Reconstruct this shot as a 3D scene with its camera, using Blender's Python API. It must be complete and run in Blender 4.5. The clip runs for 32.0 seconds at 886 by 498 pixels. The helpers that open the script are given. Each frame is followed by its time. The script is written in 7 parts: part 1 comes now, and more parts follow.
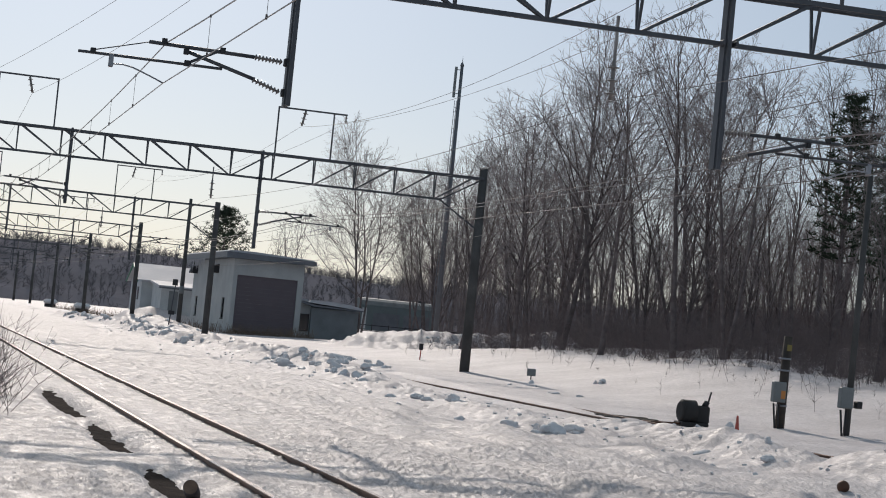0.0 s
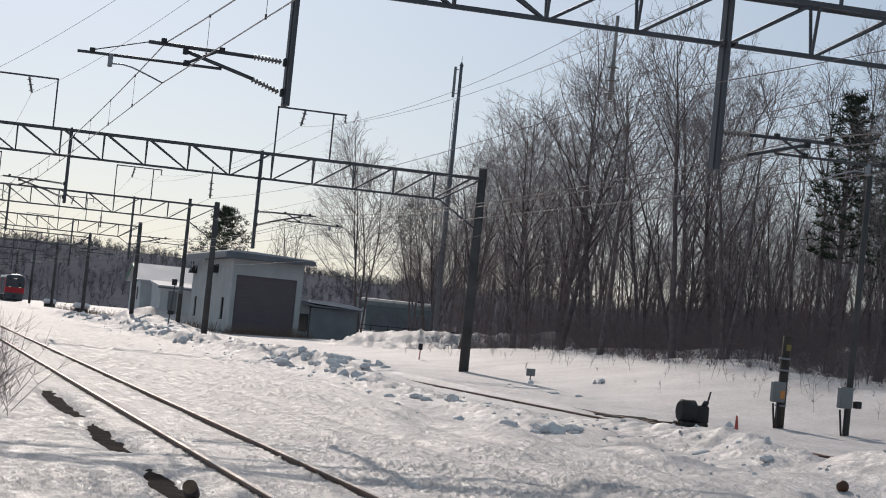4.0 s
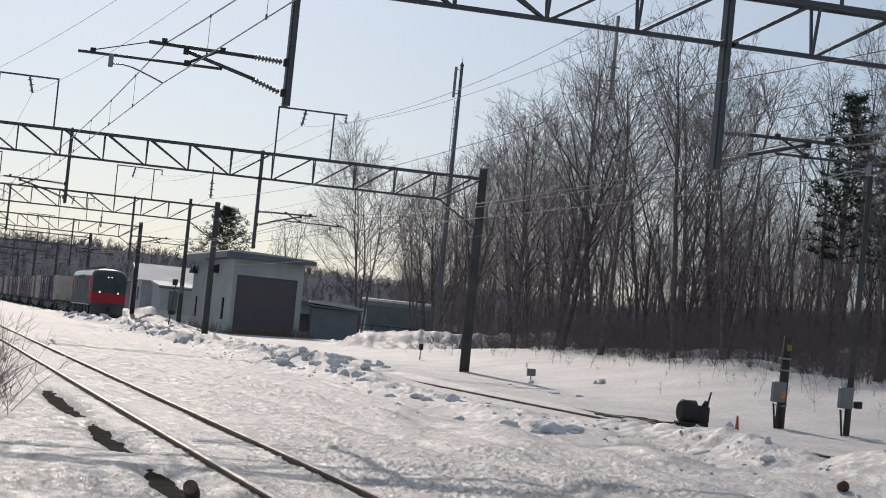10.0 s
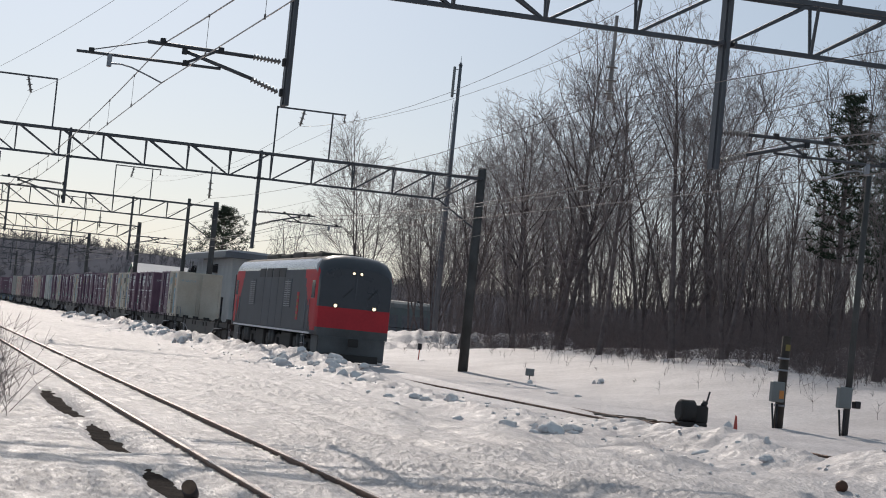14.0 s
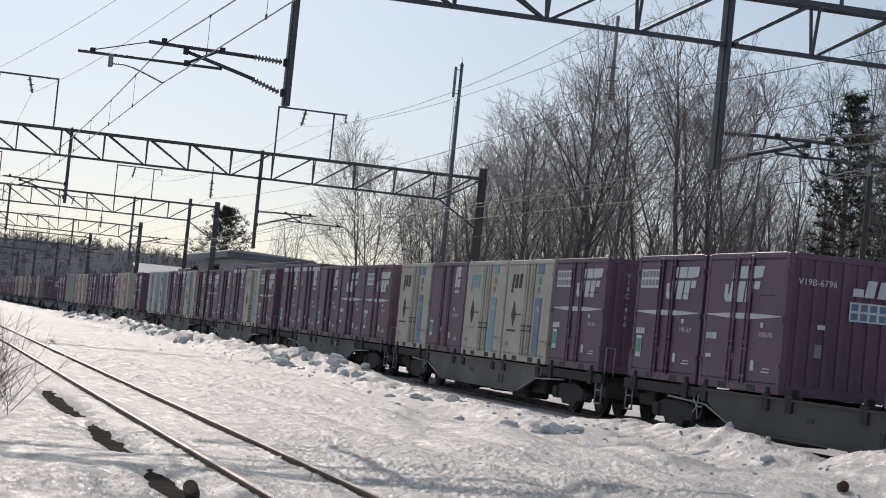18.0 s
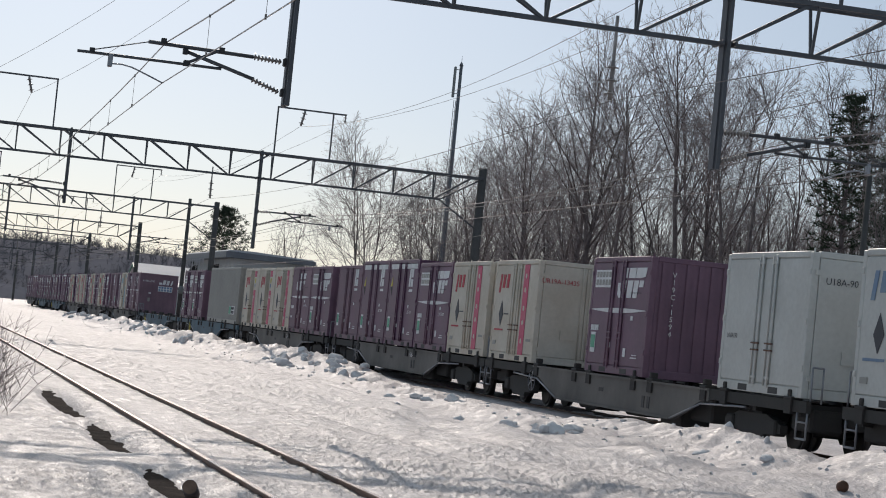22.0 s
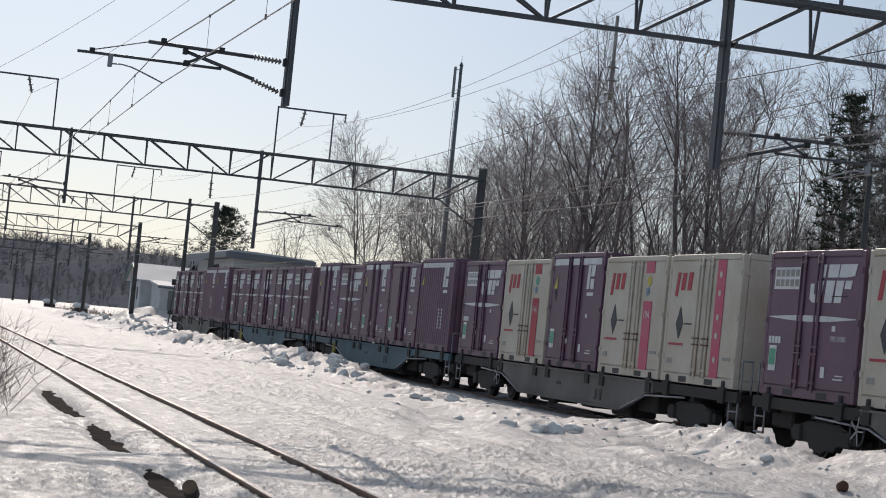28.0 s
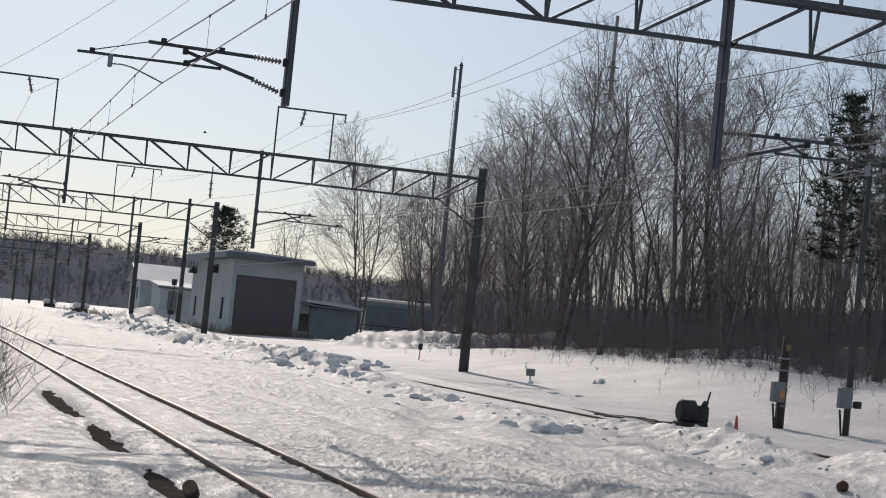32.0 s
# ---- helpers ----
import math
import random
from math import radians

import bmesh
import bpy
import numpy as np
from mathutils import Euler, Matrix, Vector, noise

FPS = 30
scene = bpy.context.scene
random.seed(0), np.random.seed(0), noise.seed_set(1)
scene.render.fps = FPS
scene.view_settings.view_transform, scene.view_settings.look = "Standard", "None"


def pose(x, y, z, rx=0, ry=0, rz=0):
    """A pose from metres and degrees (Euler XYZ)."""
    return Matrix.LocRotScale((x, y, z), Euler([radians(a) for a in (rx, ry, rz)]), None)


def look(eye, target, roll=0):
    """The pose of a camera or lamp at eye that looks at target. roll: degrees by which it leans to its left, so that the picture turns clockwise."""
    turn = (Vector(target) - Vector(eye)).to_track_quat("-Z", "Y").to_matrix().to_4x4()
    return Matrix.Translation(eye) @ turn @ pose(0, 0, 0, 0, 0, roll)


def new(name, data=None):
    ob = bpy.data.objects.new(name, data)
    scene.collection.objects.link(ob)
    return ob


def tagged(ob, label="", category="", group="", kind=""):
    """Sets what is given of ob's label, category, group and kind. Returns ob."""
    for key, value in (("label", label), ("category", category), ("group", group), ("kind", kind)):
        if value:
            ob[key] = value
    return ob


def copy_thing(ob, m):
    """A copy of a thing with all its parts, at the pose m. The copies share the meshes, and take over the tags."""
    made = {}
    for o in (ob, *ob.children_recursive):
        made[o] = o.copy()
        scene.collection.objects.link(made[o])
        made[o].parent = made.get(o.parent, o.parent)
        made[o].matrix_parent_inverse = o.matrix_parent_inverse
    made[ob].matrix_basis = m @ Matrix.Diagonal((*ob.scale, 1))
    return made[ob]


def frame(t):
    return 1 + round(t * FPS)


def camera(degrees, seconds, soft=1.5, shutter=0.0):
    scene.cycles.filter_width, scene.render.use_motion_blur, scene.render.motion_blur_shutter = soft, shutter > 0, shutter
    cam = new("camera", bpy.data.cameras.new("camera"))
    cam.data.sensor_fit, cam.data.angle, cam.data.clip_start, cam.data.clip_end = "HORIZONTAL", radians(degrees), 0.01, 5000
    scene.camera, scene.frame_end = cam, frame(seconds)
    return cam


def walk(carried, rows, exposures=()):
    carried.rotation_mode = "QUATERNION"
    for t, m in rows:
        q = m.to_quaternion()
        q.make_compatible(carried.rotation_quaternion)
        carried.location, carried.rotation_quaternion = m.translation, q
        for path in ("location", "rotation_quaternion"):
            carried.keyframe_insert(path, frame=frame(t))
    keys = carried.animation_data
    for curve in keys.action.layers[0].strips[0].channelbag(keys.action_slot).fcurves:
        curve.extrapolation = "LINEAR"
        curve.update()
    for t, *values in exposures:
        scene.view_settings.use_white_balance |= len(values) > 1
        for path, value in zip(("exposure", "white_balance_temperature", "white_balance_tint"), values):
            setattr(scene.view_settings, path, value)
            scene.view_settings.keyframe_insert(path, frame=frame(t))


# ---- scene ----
# A winter railway yard: x runs along the tracks (the train goes towards +x), y across them, z up from the rail top.
EYE = Vector((0.0, -15.99, 1.50))
YAW, PITCH, ROLL = 14.43, 2.33, 5.68


def view(dx=0.0):
    """The hand-held camera's pose, swayed sideways by dx hundredths of a degree."""
    a, p = radians(YAW - dx * 0.01), radians(PITCH)
    way = Vector((-math.cos(a) * math.cos(p), math.sin(a) * math.cos(p), math.sin(p)))
    return look(EYE, EYE + way * 10, ROLL)


cam = camera(24.03, 32.0, soft=1.0, shutter=0.0)
walk(cam, [(0.0, view(0)), (3.0, view(0)), (3.5, view(-1.8)), (7.0, view(-1.8)), (7.5, view(0)), (8.2, view(0)), (8.8, view(-1.6)),
           (9.5, view(-0.2)), (11.0, view(-0.4)), (11.5, view(1.4)), (12.0, view(-0.4)), (12.5, view(-2.2)), (13.0, view(-4.0)), (14.5, view(-4.2)),
           (16.5, view(-2.2)), (17.5, view(-2.0)), (18.0, view(-0.8)), (18.5, view(-2.2)), (25.0, view(-2.2)), (32.0, view(-2.2))],
     exposures=[(0.0, -0.25, 6500, 12), (14.5, -0.24, 6500, 12), (17.0, -0.16, 6500, 12), (29.5, -0.16, 6500, 12), (31.0, -0.25, 6500, 12), (32.0, -0.25, 6500, 12)])

# ---- light: low winter sun down the line, hazy pale sky ----
SUN_AZ, SUN_EL = 3.5, 28.5          # degrees from -x towards +y, and above the horizon
sun_dir = Vector((-math.cos(radians(SUN_AZ)) * math.cos(radians(SUN_EL)), math.sin(radians(SUN_AZ)) * math.cos(radians(SUN_EL)), math.sin(radians(SUN_EL))))
world = bpy.data.worlds.new("winter_sky")
scene.world = world
world.use_nodes = True
wn = world.node_tree.nodes
sky = wn.new("ShaderNodeTexSky")
sky.sky_type = "NISHITA"
sky.sun_disc = False
sky.sun_elevation = radians(SUN_EL)
sky.sun_rotation = math.atan2(sun_dir.x, sun_dir.y)
sky.air_density, sky.dust_density, sky.ozone_density = 0.8, 1.15, 4.0
# clear sky seen through an even layer of thin haze
haze = wn.new("ShaderNodeVectorMath")
haze.operation = "MULTIPLY_ADD"
haze.inputs[1].default_value = (0.0425, 0.0437, 0.0468)
haze.inputs[2].default_value = (0.214, 0.268, 0.277)
world.node_tree.links.new(sky.outputs["Color"], haze.inputs[0])
world.node_tree.links.new(haze.outputs["Vector"], wn["Background"].inputs["Color"])
wn["Background"].inputs["Strength"].default_value = 1.0
sun_data = bpy.data.lights.new("sun", "SUN")
sun_data.energy, sun_data.angle, sun_data.color = 2.3, radians(0.6), (1.0, 0.90, 0.79)
sun = new("sun", sun_data)
sun.matrix_world = look((0, 0, 60), Vector((0, 0, 60)) - sun_dir)


# ---- materials ----
def material(name, colour, rough=0.7, metal=0.0, second=None, scale=2.0, grain=None, bump=0.0, bump_scale=20.0, spec=0.5, vary=0.0, fine=0.12, emit=None):
    """Two scales of noise between colour and second, a fine grain, and relief. vary: brightness spread from object to object."""
    m = bpy.data.materials.new(name)
    m.use_nodes = True
    n, l = m.node_tree.nodes, m.node_tree.links
    b = n["Principled BSDF"]
    b.inputs["Roughness"].default_value, b.inputs["Metallic"].default_value = rough, metal
    b.inputs["Specular IOR Level"].default_value = spec
    co = n.new("ShaderNodeTexCoord")
    second = second or tuple(c * 0.72 for c in colour)
    t1 = n.new("ShaderNodeTexNoise")
    t1.inputs["Scale"].default_value, t1.inputs["Detail"].default_value = scale, 6
    l.new(co.outputs["Object"], t1.inputs["Vector"])
    ramp = n.new("ShaderNodeValToRGB")
    ramp.color_ramp.elements[0].position, ramp.color_ramp.elements[1].position = 0.35, 0.68
    ramp.color_ramp.elements[0].color, ramp.color_ramp.elements[1].color = (*second, 1), (*colour, 1)
    l.new(t1.outputs["Fac"], ramp.inputs["Fac"])
    t2 = n.new("ShaderNodeTexNoise")
    t2.inputs["Scale"].default_value, t2.inputs["Detail"].default_value = scale * 14, 4
    l.new(co.outputs["Object"], t2.inputs["Vector"])
    fine_map = n.new("ShaderNodeMapRange")
    fine_map.inputs["To Min"].default_value, fine_map.inputs["To Max"].default_value = 1 - fine, 1 + fine
    l.new(t2.outputs["Fac"], fine_map.inputs["Value"])
    mul = n.new("ShaderNodeVectorMath")
    mul.operation = "SCALE"
    l.new(ramp.outputs["Color"], mul.inputs[0])
    l.new(fine_map.outputs["Result"], mul.inputs["Scale"])
    out = mul.outputs["Vector"]
    if vary:
        info = n.new("ShaderNodeObjectInfo")
        vm = n.new("ShaderNodeMapRange")
        vm.inputs["To Min"].default_value, vm.inputs["To Max"].default_value = 1 - vary, 1 + vary
        l.new(info.outputs["Random"], vm.inputs["Value"])
        mul2 = n.new("ShaderNodeVectorMath")
        mul2.operation = "SCALE"
        l.new(out, mul2.inputs[0])
        l.new(vm.outputs["Result"], mul2.inputs["Scale"])
        out = mul2.outputs["Vector"]
    l.new(out, b.inputs["Base Color"])
    rm = n.new("ShaderNodeMapRange")
    rm.inputs["To Min"].default_value, rm.inputs["To Max"].default_value = max(0.03, rough - 0.12), min(1, rough + 0.12)
    l.new(t1.outputs["Fac"], rm.inputs["Value"])
    l.new(rm.outputs["Result"], b.inputs["Roughness"])
    if bump:
        t3 = n.new("ShaderNodeTexNoise")
        t3.inputs["Scale"].default_value, t3.inputs["Detail"].default_value = bump_scale, 5
        l.new(co.outputs["Object"], t3.inputs["Vector"])
        bp = n.new("ShaderNodeBump")
        bp.inputs["Strength"].default_value, bp.inputs["Distance"].default_value = bump, 0.03
        l.new(t3.outputs["Fac"], bp.inputs["Height"])
        l.new(bp.outputs["Normal"], b.inputs["Normal"])
    if emit:
        b.inputs["Emission Color"].default_value, b.inputs["Emission Strength"].default_value = (*emit[0], 1), emit[1]
    return m


def snow_material(name, low, high, wet, yard=False):
    """Old snow: white grains with glazed, refrozen patches and grit."""
    m = material(name, high, 0.5, 0, low, 0.35, fine=0.22)
    n, l = m.node_tree.nodes, m.node_tree.links
    b = n["Principled BSDF"]
    co = n["Texture Coordinate"]
    ice = n.new("ShaderNodeTexNoise")
    ice.inputs["Scale"].default_value, ice.inputs["Detail"].default_value, ice.inputs["Roughness"].default_value = 5.0, 8, 0.7
    l.new(co.outputs["Object"], ice.inputs["Vector"])
    r = n.new("ShaderNodeMapRange")
    r.inputs["From Min"].default_value, r.inputs["From Max"].default_value = 0.42, 0.66
    r.inputs["To Min"].default_value, r.inputs["To Max"].default_value = 0.72, wet
    l.new(ice.outputs["Fac"], r.inputs["Value"])
    l.new(r.outputs["Result"], b.inputs["Roughness"])
    if yard:
        # grit and old slush where the yard is driven on, clean snow beyond the main line
        sep = n.new("ShaderNodeSeparateXYZ")
        l.new(co.outputs["Object"], sep.inputs["Vector"])
        band = n.new("ShaderNodeMapRange")
        band.inputs["From Min"].default_value, band.inputs["From Max"].default_value = -2.0, -7.0
        l.new(sep.outputs["Y"], band.inputs["Value"])
        grit = n.new("ShaderNodeTexNoise")
        grit.inputs["Scale"].default_value, grit.inputs["Detail"].default_value, grit.inputs["Roughness"].default_value = 3.6, 10, 0.82
        l.new(co.outputs["Object"], grit.inputs["Vector"])
        gm = n.new("ShaderNodeMapRange")
        gm.inputs["From Min"].default_value, gm.inputs["From Max"].default_value = 0.38, 0.62
        l.new(grit.outputs["Fac"], gm.inputs["Value"])
        both = n.new("ShaderNodeMath")
        both.operation = "MULTIPLY"
        l.new(band.outputs["Result"], both.inputs[0])
        l.new(gm.outputs["Result"], both.inputs[1])
        mix = n.new("ShaderNodeMix")
        mix.data_type = "RGBA"
        l.new(both.outputs["Value"], mix.inputs[0])
        l.new(b.inputs["Base Color"].links[0].from_socket, mix.inputs[6])
        mix.inputs[7].default_value = (0.43, 0.385, 0.37, 1)
        l.new(mix.outputs[2], b.inputs["Base Color"])
    b.inputs["Subsurface Weight"].default_value = 0.10
    b.inputs["Specular IOR Level"].default_value = 0.34
    b.inputs["Subsurface Radius"].default_value = (1.0, 1.0, 1.0)
    b.inputs["Subsurface Scale"].default_value = 0.012
    drawn = n.new("ShaderNodeMapping")
    drawn.inputs["Scale"].default_value = (0.24, 1.0, 1.0)
    l.new(co.outputs["Object"], drawn.inputs["Vector"])
    speck = n.new("ShaderNodeTexNoise")
    speck.inputs["Scale"].default_value, speck.inputs["Detail"].default_value, speck.inputs["Roughness"].default_value = 26.0, 6, 0.8
    l.new(drawn.outputs["Vector"], speck.inputs["Vector"])
    tone = n.new("ShaderNodeMapRange")
    tone.inputs["From Min"].default_value, tone.inputs["From Max"].default_value = 0.34, 0.62
    tone.inputs["To Min"].default_value, tone.inputs["To Max"].default_value = 0.70, 1.10
    l.new(speck.outputs["Fac"], tone.inputs["Value"])
    toned = n.new("ShaderNodeVectorMath")
    toned.operation = "SCALE"
    l.new(b.inputs["Base Color"].links[0].from_socket, toned.inputs[0])
    l.new(tone.outputs["Result"], toned.inputs["Scale"])
    l.new(toned.outputs["Vector"], b.inputs["Base Color"])
    last = None
    for scale, dist, strength in ((14.0, 0.03, 0.55), (38.0, 0.02, 0.9)):
        t = n.new("ShaderNodeTexNoise")
        t.inputs["Scale"].default_value, t.inputs["Detail"].default_value = scale, 6
        l.new(drawn.outputs["Vector"], t.inputs["Vector"])
        bp = n.new("ShaderNodeBump")
        bp.inputs["Strength"].default_value, bp.inputs["Distance"].default_value = strength, dist
        l.new(t.outputs["Fac"], bp.inputs["Height"])
        if last:
            l.new(last.outputs["Normal"], bp.inputs["Normal"])
        last = bp
    l.new(last.outputs["Normal"], b.inputs["Normal"])
    return m


M = {
    "snow": snow_material("old_snow", (0.57, 0.512, 0.505), (0.71, 0.648, 0.640), 0.46, True),
    "drift": material("piled_snow", (0.86, 0.83, 0.825), 0.8, 0, (0.76, 0.735, 0.735), 2.0, bump=0.5, bump_scale=9, spec=0.2, fine=0.05),
    "roofsnow": material("roof_snow", (0.60, 0.59, 0.61), 0.7, 0, (0.54, 0.53, 0.56), 1.2, bump=0.3, bump_scale=6),
    "slush": material("thawed_ballast", (0.06, 0.045, 0.038), 0.97, 0, (0.025, 0.02, 0.018), 3.0, bump=1.0, bump_scale=18, spec=0.02),
    "rail": material("rusty_rail", (0.16, 0.075, 0.04), 0.55, 0.35, (0.09, 0.045, 0.03), 3.0, bump=0.2, bump_scale=40),
    "railtop": material("worn_rail_head", (0.42, 0.33, 0.28), 0.24, 0.9, (0.26, 0.17, 0.12), 2.0),
    "sleeper": material("timber_sleeper", (0.09, 0.07, 0.055), 0.85, 0, (0.05, 0.04, 0.035), 4.0, bump=0.5, bump_scale=30),
    "steel": material("painted_grey_steel", (0.10, 0.105, 0.118), 0.55, 0.15, (0.07, 0.072, 0.08), 1.5, bump=0.1, bump_scale=30),
    "galv": material("galvanised_steel", (0.34, 0.35, 0.37), 0.42, 0.6, (0.25, 0.25, 0.27), 3.0),
    "concrete": material("weathered_concrete", (0.12, 0.118, 0.115), 0.9, 0, (0.08, 0.078, 0.076), 1.2, bump=0.3, bump_scale=25, spec=0.1),
    "wire": material("copper_wire", (0.20, 0.16, 0.14), 0.35, 0.8, (0.14, 0.11, 0.10), 2.0),
    "porcelain": material("glazed_insulator", (0.32, 0.29, 0.27), 0.2, 0, (0.22, 0.19, 0.18), 4.0),
    "wallpaint": material("pale_render_wall", (0.54, 0.55, 0.54), 0.8, 0, (0.44, 0.45, 0.445), 0.6, bump=0.2, bump_scale=15),
    "shutter": material("dark_brown_door", (0.155, 0.128, 0.142), 0.7, 0, (0.135, 0.11, 0.122), 1.0),
    "roofmetal": material("grey_roof_metal", (0.20, 0.21, 0.23), 0.5, 0.3, (0.14, 0.15, 0.17), 1.0),
    "clad": material("grey_cladding", (0.24, 0.26, 0.27), 0.65, 0, (0.18, 0.19, 0.20), 0.8, bump=0.15, bump_scale=12),
    "greenroof": material("green_trim", (0.06, 0.22, 0.14), 0.5, 0, (0.05, 0.16, 0.11), 1.0),
    "whitewall": material("white_siding", (0.62, 0.64, 0.64), 0.7, 0, (0.50, 0.52, 0.53), 0.7),
    "glass": material("dark_window_glass", (0.03, 0.035, 0.04), 0.08, 0, (0.02, 0.025, 0.03), 1.0, spec=0.8),
    "bark": material("grey_bark", (0.21, 0.176, 0.17), 0.95, 0, (0.125, 0.103, 0.10), 3.0, bump=0.5, bump_scale=20, vary=0.25, spec=0.05),
    "twig": material("bare_twigs", (0.33, 0.285, 0.278), 0.95, 0, (0.24, 0.205, 0.20), 1.5, vary=0.25, spec=0.05),
    "brush": material("brown_undergrowth", (0.25, 0.205, 0.20), 0.95, 0, (0.16, 0.13, 0.128), 1.5, vary=0.2, spec=0.05),
    "drygrass": material("dry_grass", (0.27, 0.20, 0.15), 0.95, 0, (0.17, 0.125, 0.095), 2.0),
    "needle": material("pine_needles", (0.075, 0.095, 0.065), 0.85, 0, (0.045, 0.06, 0.042), 1.5, vary=0.2, spec=0.1),
    "hill": material("wooded_hillside", (0.235, 0.22, 0.24), 0.97, 0, (0.18, 0.17, 0.185), 0.05, bump=0.9, bump_scale=0.6, spec=0.0),
    "fartwig": material("distant_twigs", (0.20, 0.185, 0.195), 0.97, 0, (0.15, 0.14, 0.148), 0.2, spec=0.0),
    "purple": material("container_purple", (0.212, 0.122, 0.172), 0.5, 0.0, (0.155, 0.092, 0.128), 0.9, bump=0.05, bump_scale=8, vary=0.03, spec=0.25),
    "purple_faded": material("container_purple_faded", (0.265, 0.165, 0.205), 0.6, 0.0, (0.195, 0.125, 0.155), 0.9, bump=0.05, bump_scale=8, vary=0.03, spec=0.25),
    "purple_deep": material("container_purple_deep", (0.150, 0.070, 0.125), 0.42, 0.0, (0.112, 0.054, 0.094), 0.9, bump=0.05, bump_scale=8, vary=0.03, spec=0.25),
    "cream": material("container_cream", (0.67, 0.62, 0.54), 0.55, 0.0, (0.54, 0.475, 0.39), 0.8, bump=0.05, bump_scale=8, vary=0.02, spec=0.25),
    "white": material("container_white", (0.61, 0.615, 0.59), 0.5, 0.0, (0.53, 0.53, 0.505), 0.8, vary=0.02, spec=0.25),
    "boxgrey": material("container_grey", (0.37, 0.36, 0.335), 0.5, 0.0, (0.31, 0.30, 0.28), 0.7, spec=0.25),
    "markwhite": material("white_lettering", (0.80, 0.80, 0.80), 0.6, 0, (0.66, 0.65, 0.66), 3.0),
    "markdark": material("dark_lettering", (0.05, 0.05, 0.065), 0.6, 0, (0.04, 0.04, 0.05), 3.0),
    "markred": material("red_lettering", (0.50, 0.05, 0.07), 0.6, 0, (0.40, 0.05, 0.07), 3.0),
    "markpink": material("pink_stripe", (0.62, 0.07, 0.16), 0.55, 0, (0.55, 0.10, 0.17), 2.0),
    "markblue": material("blue_stripe", (0.13, 0.22, 0.37), 0.55, 0, (0.20, 0.28, 0.38), 2.0),
    "markcyan": material("light_blue_stripe", (0.22, 0.42, 0.52), 0.55, 0, (0.30, 0.42, 0.48), 2.0),
    "markgreen": material("green_sticker", (0.08, 0.33, 0.20), 0.55, 0, (0.12, 0.42, 0.28), 4.0),
    "markyellow": material("yellow_mark", (0.62, 0.52, 0.06), 0.55, 0, (0.50, 0.42, 0.08), 4.0),
    "markorange": material("orange_mark", (0.65, 0.30, 0.06), 0.55, 0, (0.60, 0.22, 0.08), 4.0),
    "deckgrey": material("wagon_grey", (0.215, 0.20, 0.185), 0.78, 0.0, (0.075, 0.07, 0.065), 0.45, bump=0.15, bump_scale=15, vary=0.05),
    "deckblue": material("wagon_blue", (0.10, 0.175, 0.225), 0.7, 0.0, (0.055, 0.08, 0.098), 0.45, bump=0.15, bump_scale=15, vary=0.1),
    "deckdark": material("dark_wagon_grey", (0.115, 0.108, 0.10), 0.75, 0.0, (0.05, 0.047, 0.044), 0.45, bump=0.15, bump_scale=15),
    "deckdirt": material("grimy_sill", (0.055, 0.051, 0.048), 0.85, 0.0, (0.032, 0.030, 0.028), 0.6, bump=0.15, bump_scale=15),
    "black": material("grimy_black", (0.046, 0.042, 0.040), 0.8, 0.0, (0.035, 0.031, 0.029), 2.0, bump=0.2, bump_scale=20),
    "wheel": material("oily_wheel_steel", (0.07, 0.06, 0.055), 0.5, 0.6, (0.045, 0.04, 0.036), 4.0),
    "gap": material("dark_grey_fitting", (0.045, 0.043, 0.046), 0.6, 0.2, (0.03, 0.03, 0.032), 3.0),
    "locored": material("loco_red", (0.60, 0.05, 0.06), 0.55, 0, (0.48, 0.045, 0.055), 0.8, spec=0.15),
    "locogrey": material("loco_dark_grey", (0.135, 0.14, 0.155), 0.6, 0.0, (0.10, 0.104, 0.115), 0.8, spec=0.12),
    "locomask": material("cab_black", (0.062, 0.066, 0.078), 0.30, 0.0, (0.045, 0.048, 0.058), 0.8, spec=0.5),
    "locolight": material("loco_skirt_grey", (0.13, 0.135, 0.14), 0.7, 0.0, (0.08, 0.08, 0.08), 1.2),
    "locoroof": material("loco_roof_silver", (0.42, 0.42, 0.42), 0.22, 0.75, (0.33, 0.32, 0.31), 1.5),
    "roofgrime": material("sooty_roof", (0.15, 0.125, 0.11), 0.8, 0.0, (0.08, 0.07, 0.062), 1.0, bump=0.2, bump_scale=12),
    "lampglow": material("headlamp_lit", (0.9, 0.85, 0.7), 0.3, 0, (0.9, 0.85, 0.7), 2.0, emit=((1.0, 0.80, 0.50), 1.7)),
    "plateochre": material("worn_ochre_plate", (0.28, 0.22, 0.07), 0.7, 0, (0.22, 0.17, 0.06), 4.0),
    "boxpaint": material("relay_box_grey", (0.25, 0.265, 0.265), 0.6, 0.1, (0.19, 0.20, 0.20), 2.0),
    "conered": material("red_marker", (0.55, 0.09, 0.07), 0.6, 0, (0.45, 0.10, 0.08), 5.0),
    "logend": material("cut_log_end", (0.26, 0.17, 0.12), 0.85, 0, (0.18, 0.115, 0.08), 8.0, bump=0.3, bump_scale=30),
    "coach": material("grey_green_coach", (0.17, 0.21, 0.215), 0.6, 0.0, (0.13, 0.16, 0.165), 0.6),
    "bird": material("dark_feathers", (0.03, 0.028, 0.026), 0.8),
}


